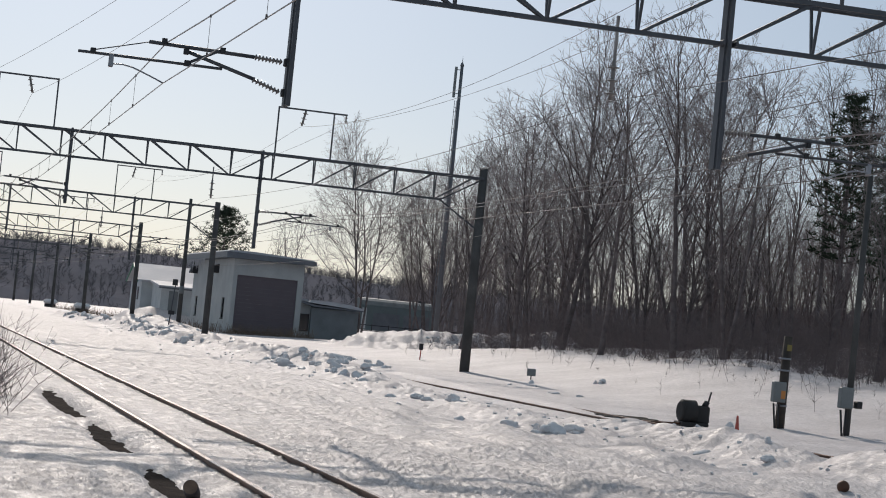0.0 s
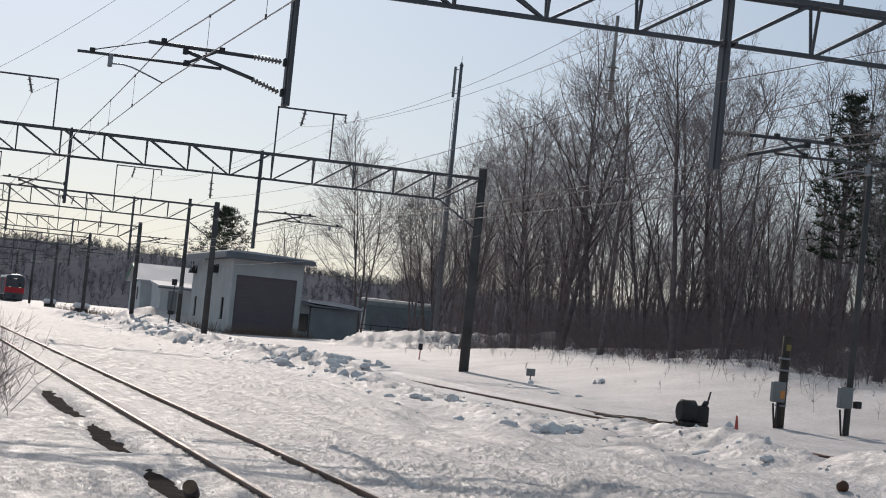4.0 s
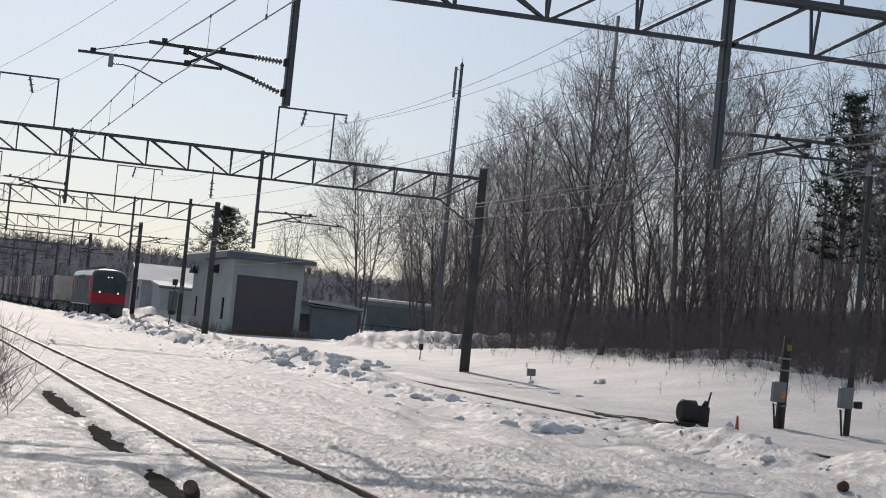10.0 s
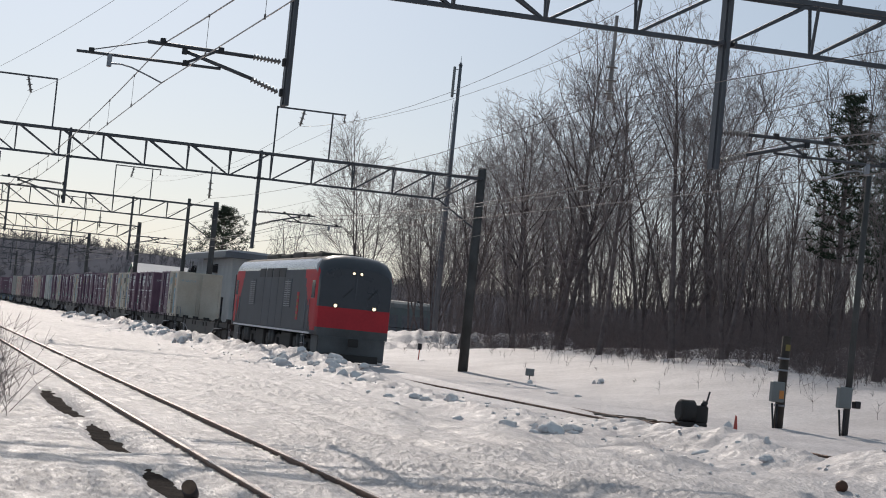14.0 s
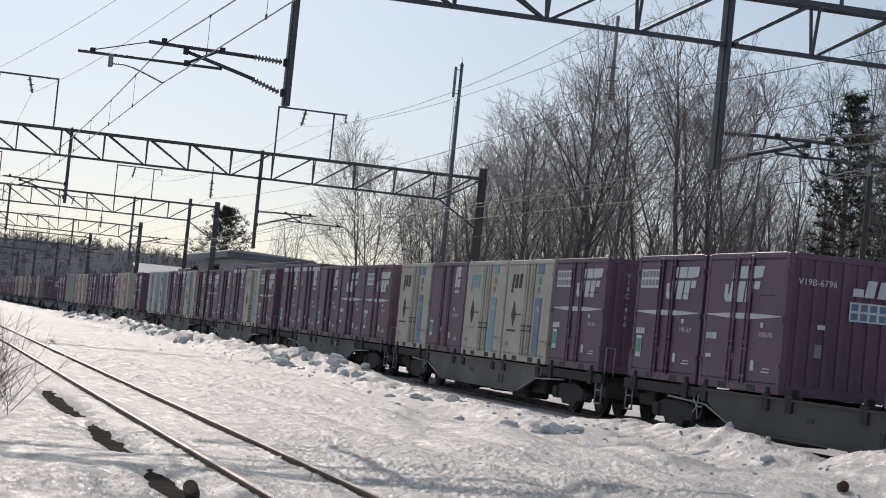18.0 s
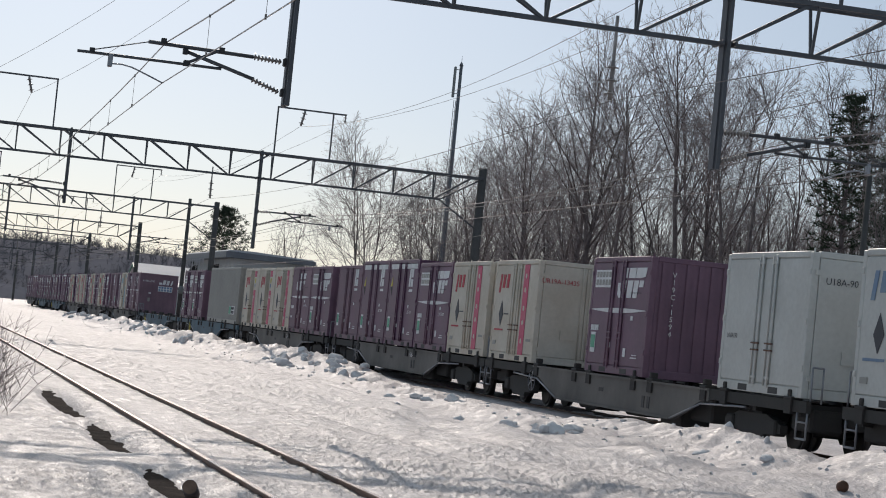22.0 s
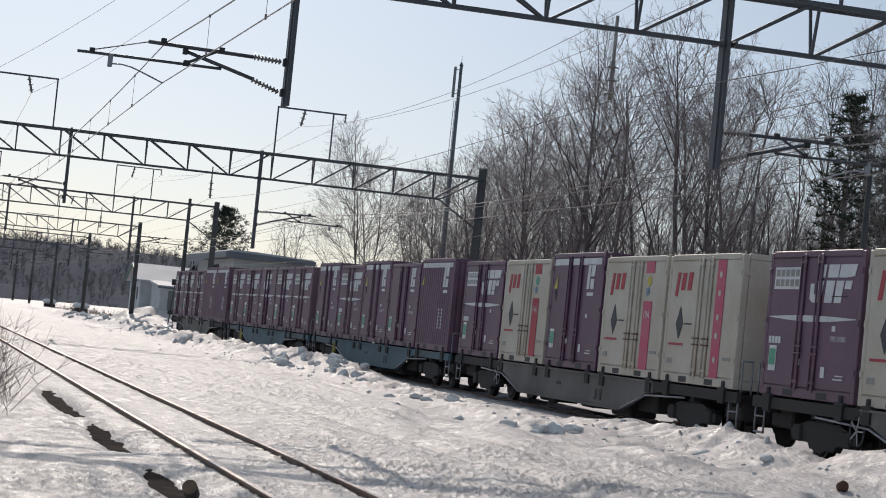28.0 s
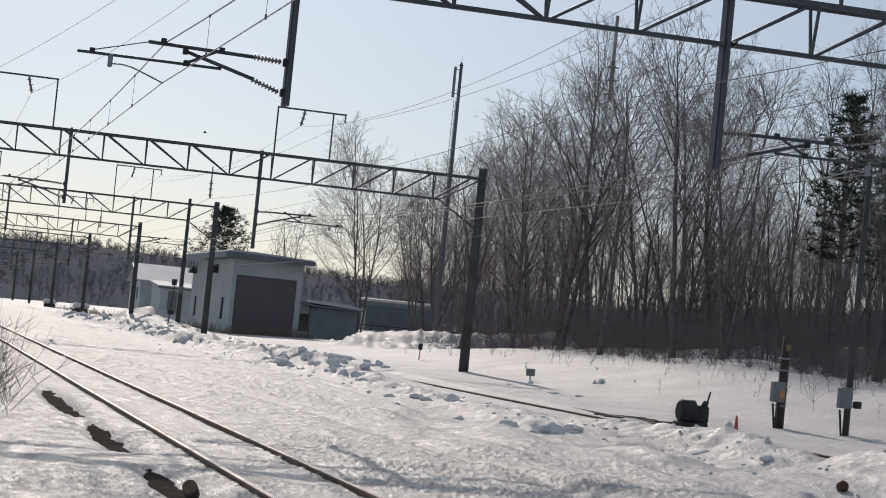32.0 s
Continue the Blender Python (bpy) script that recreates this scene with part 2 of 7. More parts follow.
# ---- mesh helpers ----
def link_mesh(name, bm, mats, parent=None, label="", smooth=False):
    me = bpy.data.meshes.new(name)
    bm.to_mesh(me)
    bm.free()
    for m in (mats if isinstance(mats, (list, tuple)) else [mats]):
        me.materials.append(M[m] if isinstance(m, str) else m)
    if smooth:
        me.polygons.foreach_set("use_smooth", [True] * len(me.polygons))
    ob = new(name, me)
    ob.parent = parent
    if label:
        ob["label"] = label
    return ob


def part(name, bm, mats, parent, label="", smooth=False):
    return link_mesh(name, bm, mats, parent, label, smooth)


def thing(name, label, category, group="", at=None, kind=""):
    """An Empty at a thing's base, which parents its parts."""
    ob = new(name)
    ob.empty_display_size = 0.2
    if at is not None:
        ob.matrix_basis = at
    return tagged(ob, label, category, group, kind)


def box(bm, x0, y0, z0, x1, y1, z1, mat=0, bevel=0.0):
    vs = [bm.verts.new(p) for p in ((x0, y0, z0), (x1, y0, z0), (x1, y1, z0), (x0, y1, z0), (x0, y0, z1), (x1, y0, z1), (x1, y1, z1), (x0, y1, z1))]
    fs = [bm.faces.new([vs[i] for i in f]) for f in ((3, 2, 1, 0), (4, 5, 6, 7), (0, 1, 5, 4), (1, 2, 6, 5), (2, 3, 7, 6), (3, 0, 4, 7))]
    for f in fs:
        f.material_index = mat
    if bevel:
        edges = list({e for f in fs for e in f.edges})
        bmesh.ops.bevel(bm, geom=edges, offset=bevel, segments=1, affect="EDGES", profile=0.5, material=-1)
    return vs


def tube(bm, a, b, r0, r1=None, sides=8, mat=0, caps=True):
    a, b = Vector(a), Vector(b)
    r1 = r0 if r1 is None else r1
    z = (b - a).normalized()
    x = z.orthogonal().normalized()
    y = z.cross(x)
    ra, rb = [], []
    for i in range(sides):
        t = 2 * math.pi * i / sides
        d = x * math.cos(t) + y * math.sin(t)
        ra.append(bm.verts.new(a + d * r0))
        rb.append(bm.verts.new(b + d * r1))
    for i in range(sides):
        j = (i + 1) % sides
        f = bm.faces.new((ra[i], ra[j], rb[j], rb[i]))
        f.material_index = mat
        f.smooth = sides > 5
    if caps:
        bm.faces.new(ra[::-1]).material_index = mat
        bm.faces.new(rb).material_index = mat


def beam(bm, a, b, w, h, mat=0):
    """A rectangular bar from a to b, w wide across and h deep in its upright plane."""
    a, b = Vector(a), Vector(b)
    z = (b - a).normalized()
    up = Vector((0, 0, 1)) if abs(z.z) < 0.95 else Vector((1, 0, 0))
    x = z.cross(up).normalized() * w / 2
    y = x.cross(z).normalized() * h / 2
    va = [bm.verts.new(a + p) for p in (x + y, -x + y, -x - y, x - y)]
    vb = [bm.verts.new(b + p) for p in (x + y, -x + y, -x - y, x - y)]
    for i in range(4):
        j = (i + 1) % 4
        bm.faces.new((va[i], va[j], vb[j], vb[i])).material_index = mat
    bm.faces.new(va[::-1]).material_index = mat
    bm.faces.new(vb).material_index = mat


def prism(bm, pts, axis, a, b, mat=0):
    """Extrude a polygon pts (2D) along an axis from a to b: 'x' takes (y, z), 'y' takes (x, z), 'z' takes (x, y)."""
    def place(p, t):
        return {"x": (t, p[0], p[1]), "y": (p[0], t, p[1]), "z": (p[0], p[1], t)}[axis]
    va = [bm.verts.new(place(p, a)) for p in pts]
    vb = [bm.verts.new(place(p, b)) for p in pts]
    n = len(pts)
    for i in range(n):
        j = (i + 1) % n
        bm.faces.new((va[i], va[j], vb[j], vb[i])).material_index = mat
    bm.faces.new(va[::-1]).material_index = mat
    bm.faces.new(vb).material_index = mat
    bmesh.ops.recalc_face_normals(bm, faces=bm.faces)


def B():
    return bmesh.new()


def boxed(name, dims, mat, parent, label="", bevel=0.0):
    bm = B()
    box(bm, *dims, bevel=bevel)
    return part(name, bm, mat, parent, label)


def smooth01(a, b, v):
    t = min(1, max(0, (v - a) / (b - a)))
    return t * t * (3 - 2 * t)
# ---- ground ----
THAWED = ((-36.5, -28.0), (-27.3, -22.2), (-20.6, -16.8))


def ground_z(x, y):
    z = -0.075
    # the far side climbs to the wood; the cutting is a little flatter near the hut
    rise = 1.38 * smooth01(5.0, 17.0, y) * (0.22 + 0.78 * smooth01(-130, -98, x))
    z += rise
    z += 0.5 * smooth01(20, 60, y) + 1.15 * smooth01(17, 32, y) * smooth01(-135, -95, x)
    z += 0.28 * math.exp(-((y - 12.5) / 3.2) ** 2 - ((x + 72) / 9) ** 2)
    z += 0.18 * math.exp(-((y - 8.5) / 2.0) ** 2 - ((x + 58) / 6) ** 2)
    # the ploughed ridge between the two tracks
    ridge = math.exp(-((y + 2.9 + 0.5 * math.sin(x * 0.11)) / 0.95) ** 2) * smooth01(-18, -30, x)
    lump = noise.noise(Vector((x * 0.8, y * 1.1, 3.1))) + 0.6 * noise.noise(Vector((x * 2.3, y * 2.6, 8.0)))
    ridge *= smooth01(-24, -33, x)
    z += ridge * (0.10 + 0.33 * smooth01(-56, -63, x) * smooth01(-200, -130, x) + (0.10 + 0.20 * smooth01(-45, -70, x)) * lump)
    # bank thrown up against the main line where it comes nearest
    z += (0.29 * smooth01(-41, -36, x) + 0.16 * math.exp(-((x + 32.0) / 1.0) ** 2) + 0.30 * smooth01(-28.2, -26.4, x)) * math.exp(-((y + 2.6) / 0.70) ** 2) * (0.95 + 0.12 * lump)
    # hollows and swells of the trampled snow between the tracks
    if -48 < x < -14 and -9.5 < y < -3:
        z += 0.24 * smooth01(-48, -38, x) * smooth01(-9.5, -6.5, y) * smooth01(-3.0, -4.0, y) * noise.noise(Vector((x * 0.30, y * 0.75, 11.3)))
    # snow mounds under the edge of the wood
    if 13 < y < 60 and x > -160:
        z += 0.95 * smooth01(13.5, 18.5, y) * max(0.0, noise.noise(Vector((x * 0.17, y * 0.21, 21.0))) - 0.05) ** 0.8
    # short berms pushed up by the plough, steep towards the platform end
    if -40 < x < -17:
        for bx, by, half, h, turn in ((-32.4, -4.6, 1.4, 0.10, 0.10), (-28.4, -4.2, 1.2, 0.10, 0.35), (-23.2, -9.0, 1.6, 0.07, -0.55), (-25.6, -6.2, 1.1, 0.06, 0.2)):
            u = (y - by) * math.cos(turn) - (x - bx) * math.sin(turn)
            v = (x - bx) * math.cos(turn) + (y - by) * math.sin(turn) + 0.25 * noise.noise(Vector((u * 1.3, bx, 0)))
            z += h * math.exp(-(u / half) ** 4) * math.exp(-(v / (1.5 if v < 0 else 0.42)) ** 2) * (0.85 + 0.3 * noise.noise(Vector((x * 1.5, y * 2.0, 17))))
    # furrows and crusts
    if -200 < x < 40 and -40 < y < 30:
        calm = 1.0 - 0.5 * math.exp(-((y + 12.2) / 1.1) ** 2) - 0.55 * math.exp(-(y / 1.4) ** 2)
        z += calm * (0.020 * noise.noise(Vector((x * 0.20, y * 0.5, 0.5))) + 0.006 * noise.noise(Vector((x * 0.9, y * 1.2, 5.5))) + 0.004 * noise.noise(Vector((x * 3.6, y * 5.0, 2.5))))
        if y < -1.9 or 1.9 < y < 6.5:
            n = noise.noise(Vector((x * 1.3, y * 2.6, 31.0))) + 0.55 * noise.noise(Vector((x * 3.4, y * 6.0, 14.0)))
            z += calm * (0.006 * smooth01(0.0, 0.13, n) + 0.012 * smooth01(0.40, 0.48, n) - 0.012 * smooth01(-0.40, -0.50, n))
        for yy, d in ((-9.0, 0.05), (-7.4, 0.04), (-5.2, 0.06)):
            z -= d * math.exp(-((y - yy - 0.4 * math.sin(x * 0.09 + yy)) / 0.22) ** 2) * smooth01(-70, -25, x)
    # trench where the drain has thawed beside the near rails
    if -14.2 < y < -12.8 and -37 < x < -16.5:
        for x0, x1 in THAWED:
            if x0 < x < x1:
                z -= 0.17 * math.exp(-((y + 13.40 - 0.10 * noise.noise(Vector((x * 0.8, 4, 0)))) / 0.24) ** 2) * math.sin(math.pi * (x - x0) / (x1 - x0)) ** 0.5
    if abs(y) < 1.9:
        z += (0.02 + 0.07 * smooth01(-57, -66, x)) * (1 - smooth01(0.9, 1.9, abs(y))) + 0.075 * math.exp(-((y - 0.62) / 0.45) ** 2) * smooth01(-46, -52, x)
    # heaps beside the shed and by the far poles
    if -150 < x < -118 and 8 < y < 32:
        rough = noise.noise(Vector((x * 0.35, y * 0.35, 2))) + 0.8 * noise.noise(Vector((x * 0.9, y * 1.1, 6))) + 0.55 * noise.noise(Vector((x * 1.5, y * 2.4, 1)))
        z += smooth01(-122.5 + 1.6 * rough, -130.0 + 0.8 * rough, x) * smooth01(-138, -131, x) * smooth01(10.8, 12.8, y + 0.6 * rough) * smooth01(31, 24, y) * max(0.1, 0.85 + 0.07 * (y - 12) + 0.26 * rough)
    if -215 < x < -150 and 1.9 < y < 14:
        z += smooth01(1.9, 3.4, y) * (1.5 * math.exp(-((y - 6.0) / 3.6) ** 2 - ((x + 184) / 5) ** 2) + 0.5 * math.exp(-((y - 4.5) / 2) ** 2 - ((x + 165) / 9) ** 2)) * (0.85 + 0.45 * noise.noise(Vector((x * 0.25, y * 0.6, 9))) + 0.2 * noise.noise(Vector((x * 0.8, y * 1.6, 2))))
    z += 0.5 * math.exp(-((y - 3.6) / 1.4) ** 2 - ((x + 165) / 22) ** 2) * (0.7 + 0.6 * noise.noise(Vector((x * 0.4, y * 0.9, 4))))
    return z


def value_noise(x, y, seed):
    """Smooth random heights from -1 to 1 over arrays of places, one lattice cell to the unit."""
    i, j = np.floor(x).astype(np.int64), np.floor(y).astype(np.int64)
    u, v = x - i, y - j
    u, v = u * u * (3 - 2 * u), v * v * (3 - 2 * v)
    table = np.random.default_rng(seed).uniform(-1, 1, (512, 512))

    def at(a, b):
        return table[(a + b * 7) % 512, (b + a // 512 * 13) % 512]
    return (at(i, j) * (1 - u) + at(i + 1, j) * u) * (1 - v) + (at(i, j + 1) * (1 - u) + at(i + 1, j + 1) * u) * v


def ground_grid():
    """Cross lines at falling x, and long lines that fan out over the yard: fine near the platform end, wide in the distance."""
    xs = [70.0]
    while xs[-1] > -3200:
        x = xs[-1]
        d = 2.5 if x > -12 else 0.0030 * -x if x > -42 else 0.0046 * -x if x > -215 else 0.06 * -x
        xs.append(x - d)
    fan = [-240.0, -90.0, -30.0, -10.0, -4.0, -2.0, -1.0, -0.5, -0.2, -0.06]
    while fan[-1] < 0.56:
        fan.append(fan[-1] + (0.02 if fan[-1] < 0.0 else 0.00118))
    while fan[-1] < 260:
        fan.append(fan[-1] * 1.12)
    return xs, fan


def build_ground():
    xs, fan = ground_grid()
    nx, ny = len(xs), len(fan)
    rows = [[max(-3000.0, min(3000.0, -16.0 + f * max(12.0, -x))) for f in fan] for x in xs]
    zs = np.array([[ground_z(max(x, -400), min(max(y, -60), 120)) for y in row] for x, row in zip(xs, rows)])
    X, Y = np.repeat(np.array(xs)[:, None], ny, 1), np.array(rows)
    # crumbly crust: broken plates, lumps and grains, rough in the yard and faint on the clean snow
    patch = np.clip(0.75 + 0.6 * value_noise(X * 0.33, Y * 0.5, 1), 0.25, 1.3)
    plates = value_noise(X * 1.7, Y * 3.0, 2) + 0.6 * value_noise(X * 4.1, Y * 6.3, 3)
    lumps = value_noise(X * 4.5, Y * 9.5, 4)
    grains = np.random.default_rng(5).standard_normal((nx, ny))
    grains = np.clip(grains, -1.2, 2.6)
    soft = (grains + np.roll(grains, 1, 0) + np.roll(grains, -1, 0) + np.roll(grains, 1, 1) + np.roll(grains, -1, 1)) / 2.6
    crust = 0.004 * np.clip(plates * 3.0, -0.7, 1.0) + 0.020 * np.clip(lumps - 0.55, 0, 1) + (0.0062 * grains + 0.0040 * soft) * np.clip(plates + 0.9, 0.45, 1.3)
    yard = np.clip((Y + 16.5) * 2, 0, 1) * np.where(Y < -1.6, 1.0, np.where(Y < 2.2, 0.35, np.where(Y < 6, 0.30, np.where(Y < 16, 0.14, 0.0))))
    calm = 1 - 0.6 * np.exp(-((Y + 4.6) / 2.0) ** 2) * np.clip((X + 44) / 6, 0, 1)
    rails = 1 - 0.35 * np.exp(-((Y + 12.2) / 0.75) ** 2)
    reach = np.where((X < -8) & (X > -200), np.clip(0.95 + (-X - 20) / 90, 0.9, 1.5), 0.0)
    zs = zs + crust * patch * yard * calm * rails * reach
    co = np.stack([X, Y, zs], -1).reshape(-1, 3)
    k = (np.arange(nx - 1)[:, None] * ny + np.arange(ny - 1)[None, :]).ravel()
    faces = np.stack([k, k + ny, k + ny + 1, k + 1], -1)
    me = bpy.data.meshes.new("ground")
    me.from_pydata(co.tolist(), [], faces.tolist())
    me.materials.append(M["snow"])
    me.polygons.foreach_set("use_smooth", [True] * len(me.polygons))
    ob = new("ground", me)
    if me.polygons[0].normal.z < 0:
        me.flip_normals()
    tagged(ob, "trampled old snow with glazed icy patches over a rail yard", "snow", kind="structure")


build_ground()


# ---- tracks ----
def rail_mesh(length):
    bm = B()
    prof = [(-0.06, -0.15), (0.06, -0.15), (0.06, -0.138), (0.010, -0.122), (0.010, -0.036), (0.032, -0.028), (0.032, -0.006), (0.026, 0.0), (-0.026, 0.0), (-0.032, -0.006), (-0.032, -0.028), (-0.010, -0.036), (-0.010, -0.122), (-0.06, -0.138)]
    prism(bm, prof, "x", 0, length)
    for f in bm.faces:
        if f.normal.z > 0.9 and f.calc_center_median().z > -0.005:
            f.material_index = 1
    return bm


def build_track(name, yc, z, x_from, x_to, label):
    t = thing(name, label, "railway track", kind="structure", at=pose(0, yc, z))
    first = None
    n = int(math.ceil((x_to - x_from) / 25.0))
    for side in (-0.5655, 0.5655):
        for i in range(n):
            if first is None:
                first = part("rail", rail_mesh(24.985), ["rail", "railtop"], t)
                first.location = (x_from, side, 0)
            else:
                o = new("rail", first.data)
                o.parent, o.location = t, (x_from + 25 * i, side, 0)
    bm = B()
    box(bm, -0.11, -1.05, -0.29, 0.11, 1.05, -0.148, bevel=0.012)
    s0 = None
    for i in range(150):
        x = x_from + (x_to - x_from) * 0 + (-16 - i * 0.75 if yc < -5 else -24 - i * 0.75)
        if s0 is None:
            s0 = part("sleeper", bm, "sleeper", t)
            o = s0
        else:
            o = new("sleeper", s0.data)
            o.parent = t
        o.location = (x, 0, 0)
    return t


build_track("track_near", -12.2, -0.01, -420, 80, "rusty rails standing just proud of icy snow")
build_track("track_main", 0.0, 0.0, -900, 450, "main line rails in a ploughed snow trough")


FITTINGS = {}


def fitting(name, dims, at, mat, parent):
    """A small block that shares its mesh with all others of its size and paint."""
    key = (name, dims, mat)
    if key not in FITTINGS:
        o = boxed(name, dims, mat, parent, bevel=0.006)
        FITTINGS[key] = o.data
    else:
        o = new(name, FITTINGS[key])
        o.parent = parent
    o.location = at
    return o


# ---- overhead gantries ----
def insulator(bm, a, b, r=0.07, n=7):
    """A string of porcelain sheds between a and b."""
    a, b = Vector(a), Vector(b)
    tube(bm, a, b, r * 0.35, sides=8)
    for i in range(n):
        t = (i + 0.5) / n
        p, d = a.lerp(b, t), (b - a).normalized()
        tube(bm, p - d * 0.02, p + d * 0.008, r * 0.45, r, sides=10)
        tube(bm, p + d * 0.008, p + d * 0.02, r, r * 0.5, sides=10)


def truss(parent, y0, y1, first, panel, zb, zt, flip_at):
    """A girder of V section: one bottom chord, two top chords, posts and diagonals in both leaning planes."""
    bm = B()
    beam(bm, (0, y0, zb), (0, y1 - 1.75, zb), 0.085, 0.085)
    part("bottom_chord", bm, "steel", parent)
    for s in (-0.21, 0.21):
        bm = B()
        beam(bm, (s, y0, zt), (s, y1, zt), 0.075, 0.095)
        part("top_chord", bm, "steel", parent)
        bm = B()
        y = first - panel * math.floor((first - y0) / panel)
        while y < y1 - 1.6:
            beam(bm, (s * 0.1, y, zb), (s, y, zt), 0.05, 0.05)
            yn = y + panel
            up = (y + yn) / 2 > flip_at
            if yn < y1 + 0.3:
                a, b = ((s * 0.1, y + 0.05, zb), (s, yn - 0.1, zt)) if up else ((s, y + 0.1, zt), (s * 0.1, yn - 0.05, zb))
                if up or yn < y1 - 1.6:
                    beam(bm, a, b, 0.045, 0.055)
            y = yn
        part("lattice", bm, "steel", parent, "angle-iron posts and diagonals")
    bm = B()
    y = y0
    while y < y1:
        beam(bm, (-0.21, y, zt), (0.21, min(y + panel, y1), zt), 0.035, 0.035)
        y += panel
    tagged(part("cross_lacing", bm, "steel", parent), kind="stuff")


def cantilever(parent, side, post_y, lower):
    """Hinged bracket from a hanging post out over the track: side +1 reaches towards +y."""
    def at(u, z):
        return (0, post_y + side * u, z + lower)
    arm = B()
    tube(arm, at(0.64, 5.99), at(2.48, 6.02), 0.034)
    tube(arm, at(0.60, 5.60), at(1.83, 5.94), 0.034)
    tube(arm, at(1.86, 5.70), at(1.17, 6.06), 0.026)
    tube(arm, at(3.67, 5.71), at(1.18, 5.71), 0.026)
    tube(arm, at(3.44, 5.75), at(2.46, 6.02), 0.010)
    part("bracket_arm", arm, "steel", parent, "grey steel bracket tubes")
    for u, z in ((1.83, 5.93), (1.80, 5.73), (1.20, 6.03), (3.42, 5.74), (2.22, 6.06)):
        fitting("clamp", (-0.05, -0.045, -0.05, 0.05, 0.045, 0.05), at(u, z), "gap", parent)
    st = B()
    box(st, -0.05, post_y + side * 3.10 - 0.04, 5.50 + lower, 0.05, post_y + side * 3.10 + 0.04, 5.72 + lower, bevel=0.012)
    bend = [at(3.06, 5.56), at(2.90, 5.57), at(2.72, 5.54), at(2.55, 5.48), at(2.36, 5.41), at(2.17, 5.335)]
    for a, b in zip(bend, bend[1:]):
        tube(st, a, b, 0.014, caps=False)
    part("steady_arm", st, "galv", parent, "curved steady arm")
    for za, zb in ((5.965, 5.99), (5.43, 5.60)):
        i = B()
        insulator(i, at(0.14, za), at(0.64, zb), 0.062, 8)
        part("insulator", i, "porcelain", parent, "ribbed porcelain insulator")
        h = B()
        box(h, -0.07, post_y + side * 0.07 - 0.04, za + lower - 0.07, 0.07, post_y + side * 0.07 + 0.04, za + lower + 0.07, bevel=0.015)
        part("hinge", h, "gap", parent)


def gantry(x, pole_y, pole_top, low=False, feeder_dy=0.0):
    ya_, yb_ = (-9.82, -1.72) if low else (-10.05, -2.33)
    g = thing("overhead_gantry", "grey lattice steel gantry carrying the overhead wires across the yard", "gantry", "overhead gantries", at=pose(x, 0, 0))
    zb, zt = (7.36, 8.32) if low else (7.08, 8.12)
    y0, y1 = -19.0, pole_y
    if low:
        truss(g, y0, y1, 0.01, 1.743, zb, zt, -5.2)
    else:
        truss(g, y0, y1, -1.87, 1.715, zb, zt, -3.2)
    for y, zlow in ((ya_, 5.2), (yb_, 5.02 if low else 4.2)):
        bm = B()
        for dx in (-0.13, 0.13):
            beam(bm, (dx, y, zlow), (dx, y, zt + 0.1), 0.07, 0.16)
        box(bm, -0.10, y - 0.06, zlow + 0.01, 0.10, y + 0.06, zt + 0.05)
        part("hanging_post", bm, "steel", g, "box-section steel post hung from the truss")
        for z in (zb, zt):
            for dy in (-0.13, 0.13):
                fitting("post_clamp", (-0.26, -0.025, -0.045, 0.26, 0.025, 0.045), (0, y + dy, z), "steel", g)
    for yy in (y1, y0):
        bm = B()
        gz = ground_z(x, yy) - 0.4
        tube(bm, (0, yy, gz), (0, yy, pole_top), 0.21, 0.17, 14)
        part("pole", bm, "concrete", g, "spun concrete pole")
    for ya, yb, ins in ((-1.88 + feeder_dy, 0.43 + feeder_dy, -0.76 + feeder_dy), (-13.1, -10.80, -11.93)):
        bm = B()
        for y in (ya, yb):
            beam(bm, (0.21, y, zt), (0.21, y, 10.06), 0.06, 0.06)
        beam(bm, (0.21, ya - 0.03, 10.06), (0.21, yb + (0.55 if ya > -5 else 0.03), 10.06), 0.065, 0.065)
        part("feeder_frame", bm, "steel", g)
        bm = B()
        insulator(bm, (0.21, ins, 10.02), (0.21, ins + (-0.13 if ya > -5 else 0.16), 9.40), 0.13, 3)
        part("insulator", bm, "porcelain", g)
        if ya > -5:
            bm = B()
            insulator(bm, (0.21, yb + 0.5, 10.02), (0.21, yb + 0.5, 9.72), 0.08, 2)
            part("insulator", bm, "porcelain", g)
    bm = B()
    hy = -3.86 if low else -4.27
    beam(bm, (0, hy, zb + 0.25), (0, hy, 6.75), 0.05, 0.05)
    insulator(bm, (0, hy, 6.78), (0, hy, 6.05), 0.12, 3)
    part("hanging_insulator", bm, "porcelain", g, "string of disc insulators below the truss")
    cantilever(g, -1, ya_, 0.0)
    cantilever(g, 1, yb_, -0.24)
    bm = B()
    beam(bm, (0, y1 - 0.15, zb - 1.05), (0, y1 - 1.8, zb), 0.06, 0.06)
    beam(bm, (0, y1 - 1.75, zb), (0, y1 - 0.15, zt - 0.1), 0.06, 0.06)
    part("knee_brace", bm, "steel", g)
    return g


GANTRIES = [(-36, 7.4, 8.5, True, 0.0), (-84, 7.05, 8.56, False, 0.0), (-132, 2.94, 8.44, False, -1.75), (-180, 3.4, 8.5, False, -1.75), (-228, 3.3, 8.5, False, -1.75), (-276, 3.3, 8.5, False, -1.75), (-324, 3.3, 8.5, False, -1.75), (-372, 3.3, 8.5, False, -1.75), (12, 7.4, 8.5, True, 0.0)]
for gx, gy, gt, glow, gd in GANTRIES:
    gantry(gx, gy, gt, low=glow, feeder_dy=gd)


